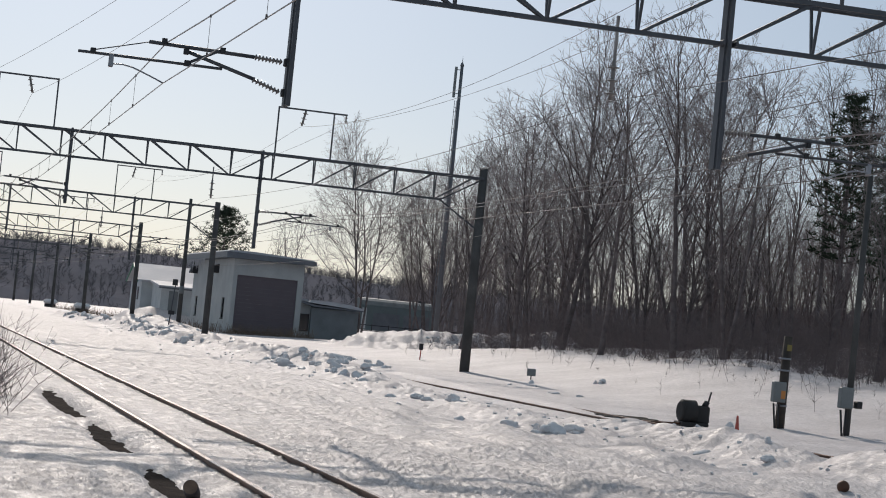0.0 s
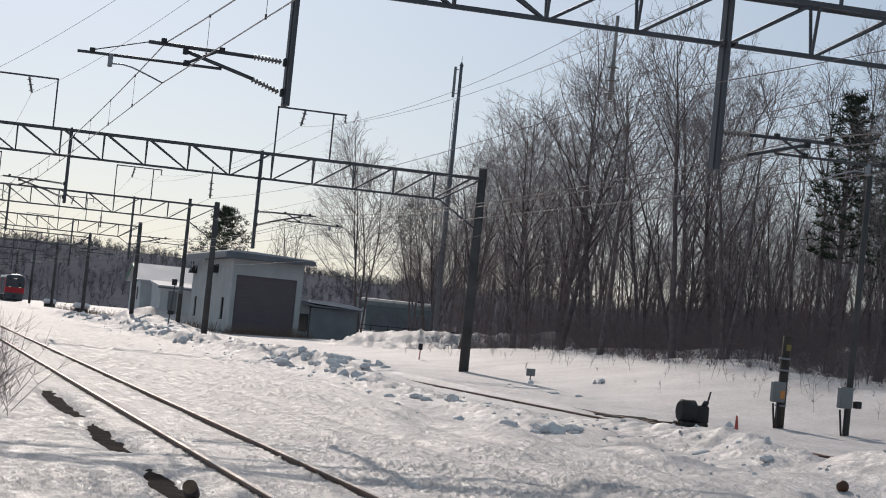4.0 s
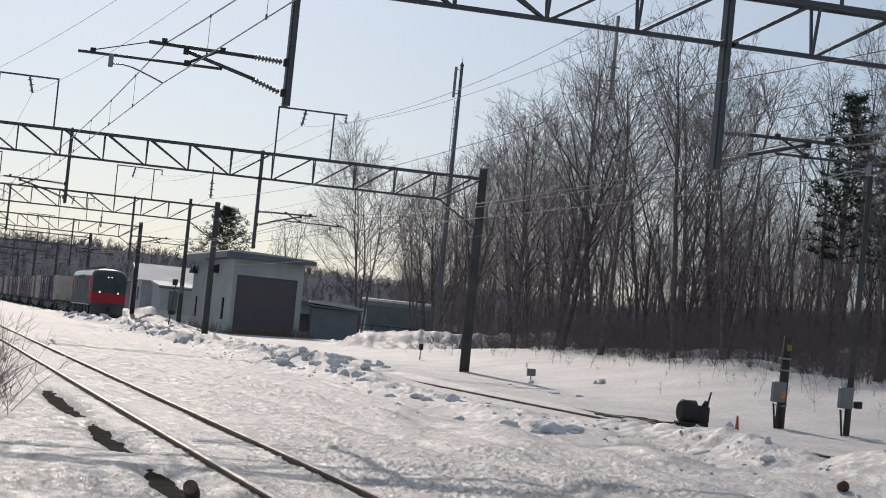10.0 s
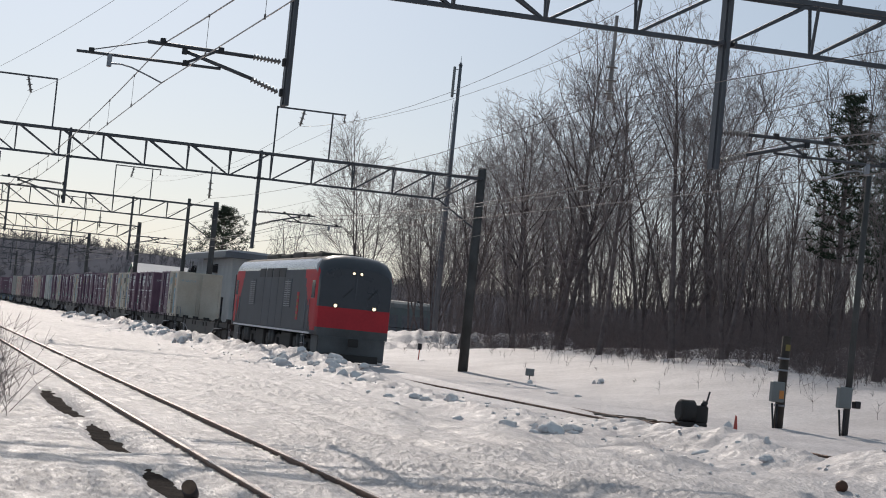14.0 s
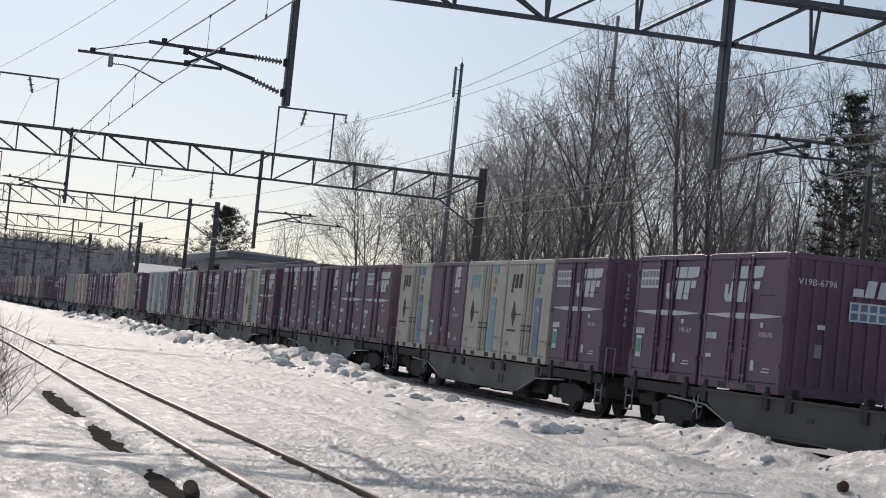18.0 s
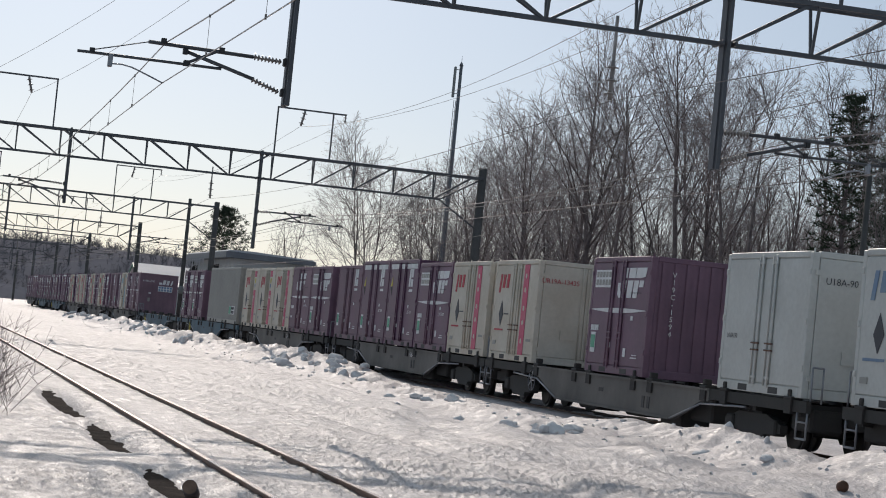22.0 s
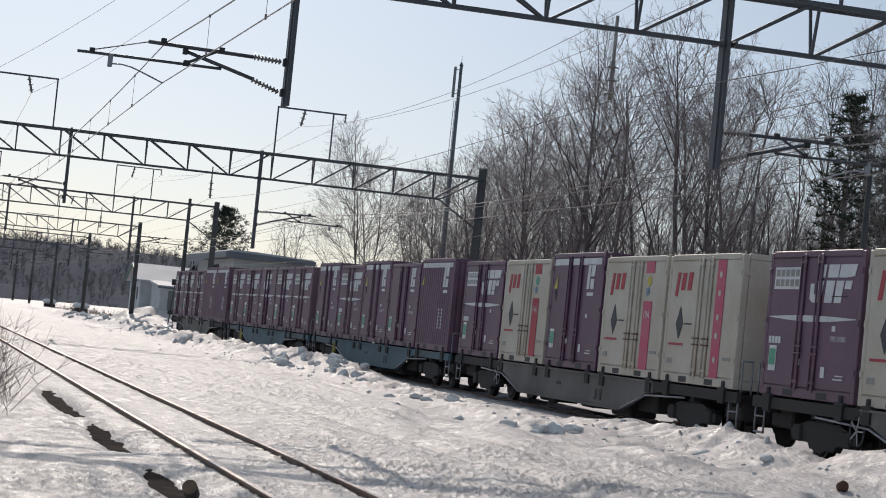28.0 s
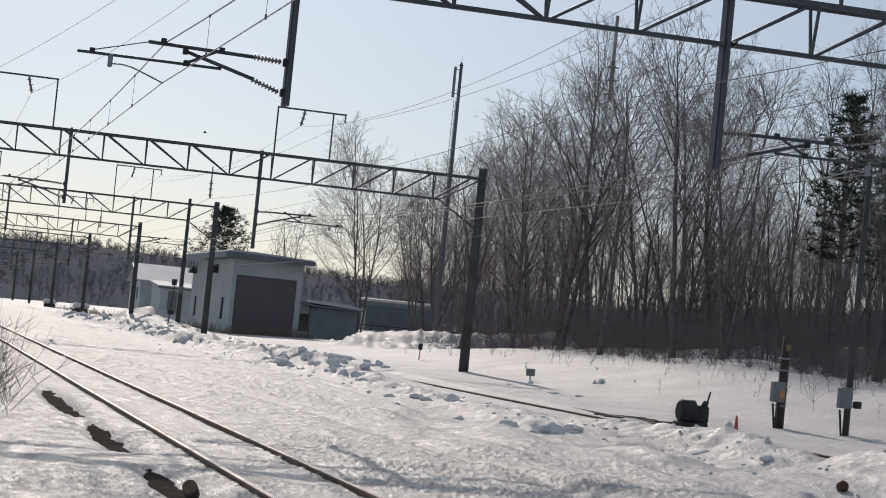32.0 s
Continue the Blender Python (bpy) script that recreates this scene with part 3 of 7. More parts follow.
# ---- overhead wires ----
def wire_run(name, y, z_support, sag, r, label, x_from=-372, x_to=12, step=48.0, drift=0.0):
    """One continuous wire from gantry to gantry, sagging between them."""
    verts, faces = [], []
    n = int((x_to - x_from) / step) * 12
    for i in range(n + 1):
        t = (i % 12) / 12
        x, z = x_from + step * i / 12, z_support - sag * 4 * t * (1 - t)
        verts += [(x, y + drift * max(0.0, x + 36) / 48 + r * math.cos(a * 1.2566), z + r * math.sin(a * 1.2566)) for a in range(5)]
        if i:
            faces += [((i - 1) * 5 + a, (i - 1) * 5 + (a + 1) % 5, i * 5 + (a + 1) % 5, i * 5 + a) for a in range(5)]
    me = bpy.data.meshes.new(name)
    me.from_pydata(verts, [], faces)
    me.materials.append(M["wire"])
    return tagged(new(name, me), label, "wire", "overhead wires")


def span_wire(ends, sag, r, label):
    """A wire strung through the points of ends, sagging between each two."""
    verts, faces, n = [], [], 0
    for a, b in zip(ends, ends[1:]):
        for i in range(13):
            t = i / 12
            p = Vector(a).lerp(Vector(b), t) - Vector((0, 0, sag * 4 * t * (1 - t)))
            verts += [(p.x, p.y + r * math.cos(k * 1.2566), p.z + r * math.sin(k * 1.2566)) for k in range(5)]
            if n:
                faces += [((n - 1) * 5 + k, (n - 1) * 5 + (k + 1) % 5, n * 5 + (k + 1) % 5, n * 5 + k) for k in range(5)]
            n += 1
    me = bpy.data.meshes.new("feeder_wire")
    me.from_pydata(verts, [], faces)
    me.materials.append(M["wire"])
    return tagged(new("feeder_wire", me), label, "wire", "overhead wires")


for ty, zc, zm, sag, drift in ((-12.0, 5.33, 6.04, 0.31, 0.85), (0.05, 5.0, 5.80, 0.40, 0.0)):
    wire_run("contact_wire", ty, zc, 0.03, 0.010, "taut copper contact wire above the track", drift=drift)
    wire_run("messenger_wire", ty, zm, sag, 0.012, "sagging messenger wire above the contact wire", drift=drift)
    hb = B()
    for k in range(8):
        for i in range(1, 10):
            t = i / 10
            x = -372 + 48 * (k + t)
            yw = ty + drift * max(0.0, x + 36) / 48
            zl, zh = zc - 0.03 * 4 * t * (1 - t), zm - sag * 4 * t * (1 - t)
            tube(hb, (x, yw, zl), (x, yw, zh), 0.005, sides=4, caps=False)
            tube(hb, (x, yw, zl - 0.02), (x, yw, zl + 0.05), 0.016, sides=5)
            tube(hb, (x, yw, zh - 0.03), (x, yw, zh + 0.02), 0.016, sides=5)
    tagged(link_mesh("wire_hangers", hb, "wire"), "thin hangers between messenger and contact wire", "wire", kind="stuff")
wire_run("auxiliary_wire", 0.12, 5.62, 0.30, 0.010, "second messenger wire above the main line")
sagging = "sagging feeder wire on the gantry tops"
span_wire([(12, -0.78, 9.95), (-36, -0.78, 9.95), (-84, -0.89, 9.37), (-132, -2.64, 9.40), (-180, -2.64, 9.40), (-228, -2.64, 9.40), (-276, -2.64, 9.40)], 1.0, 0.007, sagging)
span_wire([(12, 0.95, 10.2), (-36, 0.95, 10.2), (-84, 0.93, 9.72), (-132, -0.82, 9.72), (-180, -0.82, 9.72), (-228, -0.82, 9.72), (-276, -0.82, 9.72)], 0.7, 0.007, sagging)
span_wire([(-36, -7.6, 10.9), (-84, -11.77, 9.40), (-132, -11.77, 9.40), (-180, -11.77, 9.40), (-228, -11.77, 9.40)], 0.55, 0.007, sagging)
span_wire([(-36, -7.6, 11.6), (-84, -13.9, 9.75)], 0.45, 0.007, "feeder wire leading away over the yard")
span_wire([(12, -3.86, 6.03), (-36, -3.86, 6.03), (-84, -4.27, 6.03), (-132, -4.27, 6.03), (-180, -4.27, 6.03), (-228, -4.27, 6.03)], 0.35, 0.007, "feeder wire hung below the trusses")
wire_run("feeder_wire", 1.6, 6.98, 0.10, 0.007, "feeder wire beside the main line")
span_wire([(-36, 3.4, 6.45), (-84, 3.4, 4.6), (-132, 3.2, 4.4)], 0.08, 0.007, "low wire beside the main line")
# ---- the freight train ----
SPEED = 23.23
LENGTH, PITCH_SLOT, WAGON = 3.715, 3.87, 20.43
DECK = 1.02
SHIFT = {2: 0.75, 5: -0.45, 7: -0.65}


def slot_x(n, k, t):
    """x of the front of container place k on wagon n at t seconds."""
    return -40.1 + SPEED * (t - 19.0) - WAGON * (n - 4) - PITCH_SLOT * (k - 1) + SHIFT.get(n, 0.0)


KEYED = []           # things of the train, with their x at the start and their height


def text_bm(s, size, align="CENTER"):
    """Lettering as a flat mesh in the x-z plane, facing -y."""
    cu = bpy.data.curves.new("lettering", "FONT")
    cu.body, cu.size, cu.align_x, cu.align_y = s, size, align, "CENTER"
    cu.resolution_u = 2
    ob = bpy.data.objects.new("lettering", cu)
    me = bpy.data.meshes.new_from_object(ob)
    bm = B()
    bm.from_mesh(me)
    bpy.data.objects.remove(ob)
    bpy.data.meshes.remove(me)
    bpy.data.curves.remove(cu)
    bmesh.ops.rotate(bm, verts=bm.verts, cent=(0, 0, 0), matrix=Matrix.Rotation(radians(90), 3, "X"))
    return bm


def plate(bm, pts, y, d=0.006):
    """A thin raised patch on the -y side: pts are (x, z), with a real edge."""
    va = [bm.verts.new((p[0], y - d, p[1])) for p in pts]
    vb = [bm.verts.new((p[0], y + 0.002, p[1])) for p in pts]
    n = len(pts)
    bm.faces.new(va)
    for i in range(n):
        j = (i + 1) % n
        bm.faces.new((va[j], va[i], vb[i], vb[j]))


def mark(name, polys, mat, parent, y, label="", shift=(0, 0)):
    bm = B()
    for p in polys:
        plate(bm, [(a + shift[0], b + shift[1]) for a, b in p], y)
    bmesh.ops.recalc_face_normals(bm, faces=bm.faces)
    return part(name, bm, mat, parent, label)


def rect(x0, z0, x1, z1, slant=0.0):
    return [(x0, z0), (x1, z0), (x1 + slant, z1), (x0 + slant, z1)]


def container_shell(parent, colour, w, h, length=LENGTH, ribs=(0.39, 0.57), corrugated=False, tall=False, plain_end=False):
    """Corner posts, roof, side walls with door leaves and ribs, end wall; local x runs back from the front at 0."""
    L, y = length, w / 2
    bm = B()
    box(bm, -L + 0.03, -y + 0.035, 0.12, -0.03, y - 0.035, h - 0.03, bevel=0.02)
    part("body", bm, colour, parent)
    bm = B()
    for x0 in (-L, -0.13):
        for y0 in (-y, y - 0.13):
            box(bm, x0, y0, 0.0, x0 + 0.13, y0 + 0.13, h - 0.02, bevel=0.012)
    for y0 in (-y, y - 0.11):
        box(bm, -L + 0.13, y0, 0.0, -0.13, y0 + 0.11, 0.17, bevel=0.01)
        box(bm, -L + 0.13, y0, h - 0.11, -0.13, y0 + 0.11, h, bevel=0.012)
    for x0 in (-L, -0.11):
        box(bm, x0, -y + 0.13, 0.0, x0 + 0.11, y - 0.13, 0.17, bevel=0.01)
        box(bm, x0, -y + 0.13, h - 0.11, x0 + 0.11, y - 0.13, h, bevel=0.012)
    part("frame", bm, colour, parent)
    if corrugated:
        n = int(L / 0.24)
        step = (L - 0.30) / n
        for s in (-1, 1):
            bm = B()
            for i in range(n):
                x = -L + 0.15 + step * (i + 0.5)
                yy = s * (y - 0.035)
                out = s * 0.032
                a = step * 0.46
                prism(bm, [(x - a, yy - s * 0.01), (x - a * 0.45, yy + out), (x + a * 0.45, yy + out), (x + a, yy - s * 0.01)], "z", 0.17, h - 0.11)
            tagged(part("corrugated_side", bm, colour, parent), kind="stuff")
    else:
        gap = B()
        for a, b in ((0.03, ribs[0] - 0.02), (ribs[0] + 0.02, ribs[1] - 0.02), (ribs[1] + 0.02, 0.97)):
            bm = B()
            box(bm, -L * (1 - a) + 0.02, -y + 0.006, 0.19, -L * (1 - b) - 0.02, -y + 0.034, h - 0.13, bevel=0.008)
            part("side_panel", bm, colour, parent)
        bm = B()
        for r in ribs:
            x = -L * (1 - r)
            box(bm, x - 0.05, -y - 0.012, 0.10, x + 0.05, -y + 0.04, h - 0.05, bevel=0.01)
        part("rib", bm, colour, parent)
        bm = B()
        for r in ribs:
            x = -L * (1 - r)
            for dx in (-0.085, 0.085):
                tube(bm, (x + dx, -y - 0.022, 0.14), (x + dx, -y - 0.022, h - 0.09), 0.016, sides=6)
        part("lock_rod", bm, colour, parent)
        for r in ribs:
            x = -L * (1 - r)
            for z in (0.86, 0.74):
                fitting("latch", (-0.16, -0.045, 0, 0.16, -0.01, 0.03), (x, -y, z), "rail" if colour in ("cream", "white") else colour, parent)
            for z in (0.25, h - 0.22):
                fitting("rod_bracket", (-0.12, -0.03, 0, 0.12, -0.008, 0.05), (x, -y, z), colour, parent)
        for x in (-L + 0.02, -0.10):
            for z in (0.45, h * 0.5, h - 0.4):
                fitting("hinge", (0, -0.02, 0, 0.08, 0.01, 0.10), (x, -y, z), colour, parent)
    if plain_end:
        for ya, yb in ((-y + 0.14, -0.012), (0.012, y - 0.14)):
            boxed("end_door", (-0.03, ya, 0.18, 0.002, yb, h - 0.12), colour, parent, bevel=0.006)
    else:
        bm = B()
        n = 8 if not corrugated else 14
        for i in range(n):
            ye = -y + 0.15 + (w - 0.3) * (i + 0.5) / n
            box(bm, -0.012, ye - 0.05, 0.17, -0.004, ye + 0.05, h - 0.11)
        part("end_corrugation", bm, colour, parent)
    # a solid dark block paints the shaded hollow of each pocket
    for x in (-L * 0.68, -L * 0.32):
        bm = B()
        box(bm, x - 0.20, -y - 0.004, 0.02, x + 0.20, -y + 0.05, 0.13)
        part("fork_pocket", bm, "gap", parent)
    bm = B()
    for x in (-L + 0.07, -0.07, -L * 0.39, -L * 0.57):
        tube(bm, (x, -y + 0.05, h - 0.02), (x, -y + 0.05, h + 0.045), 0.018, sides=5)
    part("roof_lug", bm, colour, parent)


def end_text(parent, s, h, upright=False, colour="markwhite", y=-0.15, size=0.24, z=None):
    bm = B()
    lines = list(s) if upright else [s]
    for i, c in enumerate(lines):
        t = text_bm(c, size)
        bmesh.ops.translate(t, verts=t.verts, vec=(0, 0, -i * size * 0.98))
        me = bpy.data.meshes.new("tmp")
        t.to_mesh(me)
        t.free()
        bm.from_mesh(me)
        bpy.data.meshes.remove(me)
    bmesh.ops.rotate(bm, verts=bm.verts, cent=(0, 0, 0), matrix=Matrix.Rotation(radians(90), 3, "Z"))
    bmesh.ops.translate(bm, verts=bm.verts, vec=(0.012, y, z if z is not None else (h - 0.36 if upright else h - 0.5)))
    part("end_number", bm, colour, parent, "painted container number")


def end_mark(name, polys, mat, parent, label=""):
    """Thin patches on the end wall that faces +x: polys are (y, z)."""
    bm = B()
    for p in polys:
        plate(bm, p, 0.0)
    bmesh.ops.recalc_face_normals(bm, faces=bm.faces)
    bmesh.ops.rotate(bm, verts=bm.verts, cent=(0, 0, 0), matrix=Matrix.Rotation(radians(90), 3, "Z"))
    return part(name, bm, mat, parent, label)


def end_plates(parent, h):
    """Emblem, notice panel and small plates on the end wall."""
    end_mark("end_emblem", [rect(0.02, h - 0.66, 0.22, h - 0.52), rect(0.24, h - 0.66, 0.42, h - 0.36, 0.05), rect(0.48, h - 0.66, 0.64, h - 0.36, 0.06), rect(0.74, h - 0.66, 0.84, h - 0.36, 0.08)], "markwhite", parent, "white slanted block emblem")
    panel = end_mark("end_notice", [rect(-0.02, h - 1.10, 0.90, h - 0.76)], "markwhite", parent, "white notice panel with blue print")
    bm = B()
    for r in range(2):
        for i in range(5):
            plate(bm, rect(0.01 + i * 0.18, h - 1.07 + r * 0.16, 0.14 + i * 0.18, h - 0.95 + r * 0.16), -0.006, 0.003)
    bmesh.ops.recalc_face_normals(bm, faces=bm.faces)
    bmesh.ops.rotate(bm, verts=bm.verts, cent=(0, 0, 0), matrix=Matrix.Rotation(radians(90), 3, "Z"))
    tagged(part("end_print", bm, "markblue", panel), kind="stuff")
    end_mark("end_plate", [rect(-0.60, h - 1.30, -0.45, h - 1.22)], "markwhite", parent)
    end_mark("end_plate", [rect(-0.62, h - 1.80, -0.48, h - 1.56)], "boxgrey", parent)


def side_text(parent, s, x, z, y, size=0.15, colour="markwhite", name="side_number"):
    bm = text_bm(s, size)
    bmesh.ops.translate(bm, verts=bm.verts, vec=(x, -y - 0.008, z))
    part(name, bm, colour, parent)


def lens(x0, x1, z, thick):
    pts = []
    for i in range(11):
        t = i / 10
        pts.append((x0 + (x1 - x0) * t, z - thick * math.sin(math.pi * t) - 0.006))
    for i in range(11):
        t = 1 - i / 10
        pts.append((x0 + (x1 - x0) * t, z + thick * math.sin(math.pi * t) * 0.6 + 0.006))
    return pts


def cross_logo(parent, x, z, y, w, mat="markwhite"):
    """A wide slanted emblem of three blocks with a slit across it, w long."""
    h = w * 0.37
    shapes = [[(0.0, 0.10), (0.06, 0.0), (0.20, 0.0), (0.25, 0.12), (0.30, 0.58), (0.17, 0.58), (0.13, 0.22), (0.09, 0.22), (0.09, 0.50), (0.0, 0.50)],
              [(0.18, 0.66), (0.31, 0.66), (0.34, 1.0), (0.21, 1.0)],
              [(0.33, 0.0), (0.50, 0.0), (0.54, 0.58), (0.36, 0.58)], [(0.37, 0.66), (0.60, 0.66), (0.62, 1.0), (0.39, 1.0)],
              [(0.55, 0.0), (0.70, 0.0), (0.74, 0.58), (0.58, 0.58)], [(0.62, 0.66), (0.80, 0.66), (0.96, 0.70), (1.0, 1.0), (0.65, 1.0)], [(0.76, 0.36), (0.90, 0.36), (0.92, 0.58), (0.78, 0.58)]]
    mark("emblem", [[(x + p * w, z + q * h) for p, q in sh] for sh in shapes], mat, parent, -y, "white slanted block emblem")


def hook_logo(parent, x, z, y, s):
    """A compact emblem: a bar with a foot beside a framed block."""
    m = [rect(x + 0.04 * s, z, x + 0.34 * s, z + 1.0 * s, 0.05), rect(x + 0.46 * s, z, x + 0.90 * s, z + 0.40 * s, 0.02), rect(x + 0.48 * s, z + 0.50 * s, x + 0.92 * s, z + 1.0 * s, 0.03)]
    mark("emblem", m, "markwhite", parent, -y, "white emblem of bars and a block")
    mark("emblem_caption", [rect(x + 0.15 * s, z - 0.28 * s, x + 0.90 * s, z - 0.14 * s)], "markwhite", parent, -y)


def small_print(parent, L, y, h, sticker, number, low=True):
    if sticker:
        s = mark("sticker_ground", [rect(-L * 0.925, 0.42, -L * 0.845, 0.86)], "markwhite", parent, -y)
        mark("sticker", [rect(-L * 0.918, 0.52, -L * 0.852, 0.80)], "markgreen", parent, -y - 0.007, "green round-topped sticker")
    else:
        mark("sticker_ground", [rect(-L * 0.93, 0.55, -L * 0.86, 0.62)], "markwhite", parent, -y)
    mark("data_plate", [rect(-L * 0.35, 0.38, -L * 0.31, 0.56), rect(-L * 0.27, 1.15, -L * 0.235, 1.24), rect(-L * 0.62, 0.55, -L * 0.58, 0.66)], "markwhite", parent, -y)
    if low:
        mark("data_line", [rect(-L * 0.22, 0.36, -L * 0.12, 0.385), rect(-L * 0.20, 0.42, -L * 0.12, 0.44)], "markwhite", parent, -y)
    if number:
        side_text(parent, number, -L * 0.20, 1.02, y, 0.135)


def make_container(kind, number="", end="", upright=False, shade="purple"):
    """kind: block (emblem, swoosh), plain_block (no panel), hook, tall, ridged, reefer_<colour>, white, long."""
    y = 1.225
    L = LENGTH
    if kind in ("block", "plain_block"):
        c = thing("freight_container", "purple steel freight container with white block emblem and swoosh", "container", "containers on the train")
        h = 2.5
        container_shell(c, shade, 2.45, h)
        if kind == "block":
            mark("notice_panel", [rect(-L * 0.93, 1.84, -L * 0.64, 2.22)], "markwhite", c, -y, "white notice panel with faded print")
            bm = B()
            for r in range(2):
                for i in range(5):
                    plate(bm, rect(-L * 0.915 + i * 0.20, 1.89 + r * 0.17, -L * 0.915 + i * 0.20 + 0.15, 1.89 + r * 0.17 + 0.12), -y - 0.007, 0.003)
            bmesh.ops.recalc_face_normals(bm, faces=bm.faces)
            part("print", bm, "boxgrey", c)
            cross_logo(c, -L * 0.53, 1.62, y, 1.72)
        else:
            cross_logo(c, -L * 0.75, 1.60, y, 1.76)
        mark("swoosh", [lens(-L * 0.96, -L * 0.04, 1.36, 0.060)], "markwhite", c, -y, "thin white lens-shaped stripe")
        mark("caption", [rect(-L * 0.94 + i * 0.13, 0.90, -L * 0.94 + i * 0.13 + 0.10, 1.02) for i in range(4)], "markwhite", c, -y)
        small_print(c, L, y, h, kind == "block", number)
        mark("slot_line", [rect(-L * 0.30, 1.72, -L * 0.14, 1.735)], "gap", c, -y)
    elif kind in ("hook", "tall"):
        tall = kind == "tall"
        h = 2.62 if tall else 2.5
        c = thing("freight_container", "tall purple freight container with white top stripes and hook emblem" if tall else "purple steel freight container with white hook emblem", "container", "containers on the train")
        container_shell(c, shade, 2.45, h, ribs=(0.37, 0.58))
        hook_logo(c, -L * 0.30, 1.80, y, 0.56)
        small_print(c, L, y, h, True, number)
        if tall:
            mark("top_stripe", [rect(-L * 0.95, h - 0.28, -L * 0.66, h - 0.13), rect(-L * 0.59, h - 0.28, -L * 0.47, h - 0.13), rect(-L * 0.40, h - 0.28, -L * 0.05, h - 0.13)], "markwhite", c, -y, "white stripe under the roof edge")
            mark("arrow", [[(-L * 0.93, 1.80), (-L * 0.87, 1.80), (-L * 0.87, 2.10)]], "markyellow", c, -y, "yellow half arrow")
            mark("arrow_shadow", [[(-L * 0.93, 1.78), (-L * 0.87, 1.78), (-L * 0.885, 1.52)]], "gap", c, -y)
    elif kind == "ridged":
        h = 2.62
        c = thing("freight_container", "tall ridged purple freight container with white top stripe", "container", "containers on the train")
        container_shell(c, shade, 2.45, h, corrugated=True)
        hook_logo(c, -L * 0.30, 1.80, y + 0.004, 0.60)
        n = 12
        mark("top_stripe", [rect(-L * 0.96 + i * L * 0.92 / n, h - 0.26, -L * 0.96 + (i + 0.86) * L * 0.92 / n, h - 0.13) for i in range(n)], "markwhite", c, -y, "white stripe under the roof edge")
        mark("arrow", [[(-L * 0.95, 1.86), (-L * 0.90, 1.86), (-L * 0.90, 2.10)]], "markyellow", c, -y, "yellow half arrow")
        for x in (-L * 0.36, -L * 0.27):
            mark("side_number", [rect(x, 0.62 + i * 0.10, x + 0.07, 0.62 + i * 0.10 + 0.07) for i in range(6)], "markwhite", c, -y - 0.004)
    elif kind.startswith("reefer"):
        hue = kind.split("_")[1]
        stripe = {"pink": "markpink", "flower": "markpink", "red": "markred", "cyan": "markcyan", "blue": "markblue", "snow": "markblue"}[hue]
        ink = {"pink": "markred", "flower": "markred", "red": "markred", "cyan": "markcyan", "blue": "markdark", "snow": "markblue"}[hue]
        body = "white" if hue in ("snow",) else "cream"
        h = 2.5
        c = thing("refrigerated_container", f"cream insulated container with {'light blue' if hue == 'cyan' else 'blue' if hue in ('blue', 'snow') else 'pink' if hue != 'red' else 'red'} stripe and black diamond", "container", "containers on the train")
        container_shell(c, body, 2.45, h, ribs=(0.47, 0.60), plain_end=True)
        x = -L * 0.90
        logo = [rect(x + 0.02, 1.68, x + 0.16, 2.15, 0.10), rect(x + 0.32, 1.80, x + 0.52, 2.14, 0.06), rect(x + 0.66, 1.80, x + 0.86, 2.15, 0.06)]
        mark("emblem", logo, ink, c, -y, "slanted emblem of plain bars")
        mark("diamond", [[(-L * 0.84, 1.14), (-L * 0.79, 0.84), (-L * 0.74, 1.14), (-L * 0.79, 1.48)]], "markdark", c, -y, "black diamond")
        mark("diamond_caption", [rect(-L * 0.72, 1.13, -L * 0.62, 1.16)], "markdark", c, -y)
        mark("serial_line", [rect(-L * 0.92, 0.72, -L * 0.72, 0.765)], ink, c, -y)
        mark("notice", [rect(-L * 0.93, 0.36, -L * 0.86, 0.46), rect(-L * 0.16, 0.50, -L * 0.06, 0.56)], "boxgrey", c, -y)
        if hue == "flower":
            mark("stripe", [rect(-L * 0.32, 0.16, -L * 0.21, h - 0.12)], stripe, c, -y - 0.002, "pink stripe with pale flowers")
            mark("flower", [[(-L * 0.265 + 0.07 * math.cos(a * 1.2566), z + 0.07 * math.sin(a * 1.2566)) for a in range(5)] for z in (0.5, 0.95, 1.3, 1.75, 2.1)], "cream", c, -y - 0.009)
        elif hue == "snow":
            mark("stripe", [rect(-L * 0.30, 0.16, -L * 0.16, h - 0.12)], stripe, c, -y - 0.002, "blue stripe with white flakes")
            mark("flake", [[(-L * (0.20 + 0.05 * ((i * 7) % 3) / 2) + 0.06 * math.cos(a * 1.047), z + 0.06 * math.sin(a * 1.047)) for a in range(6)] for i, z in enumerate((0.7, 1.0, 1.15, 1.45, 1.7))], "white", c, -y - 0.009)
        else:
            mark("stripe", [rect(-L * 0.32, 0.16, -L * 0.19, 1.56), rect(-L * 0.32, h - 0.36, -L * 0.19, h - 0.12)], stripe, c, -y - 0.002, "coloured vertical stripe")
            side_text(c, "19A", -L * 0.255, 1.28, y + 0.006, 0.22)
            e = "markorange" if hue == "cyan" else "markgreen" if hue in ("red", "blue") else "markyellow"
            mark("picture_mark", [[(-L * 0.255 + 0.13 * math.cos(a * 0.785), 1.98 + 0.11 * math.sin(a * 0.785)) for a in range(8)]], e, c, -y)
            mark("picture_mark", [[(-L * 0.27 + 0.10 * math.cos(a * 0.785), 1.76 + 0.09 * math.sin(a * 0.785)) for a in range(8)]], "markblue" if hue != "cyan" else "markorange", c, -y)
    elif kind == "white":
        h = 2.5
        c = thing("freight_container", "plain white freight container with end door and hand rail", "container", "containers on the train")
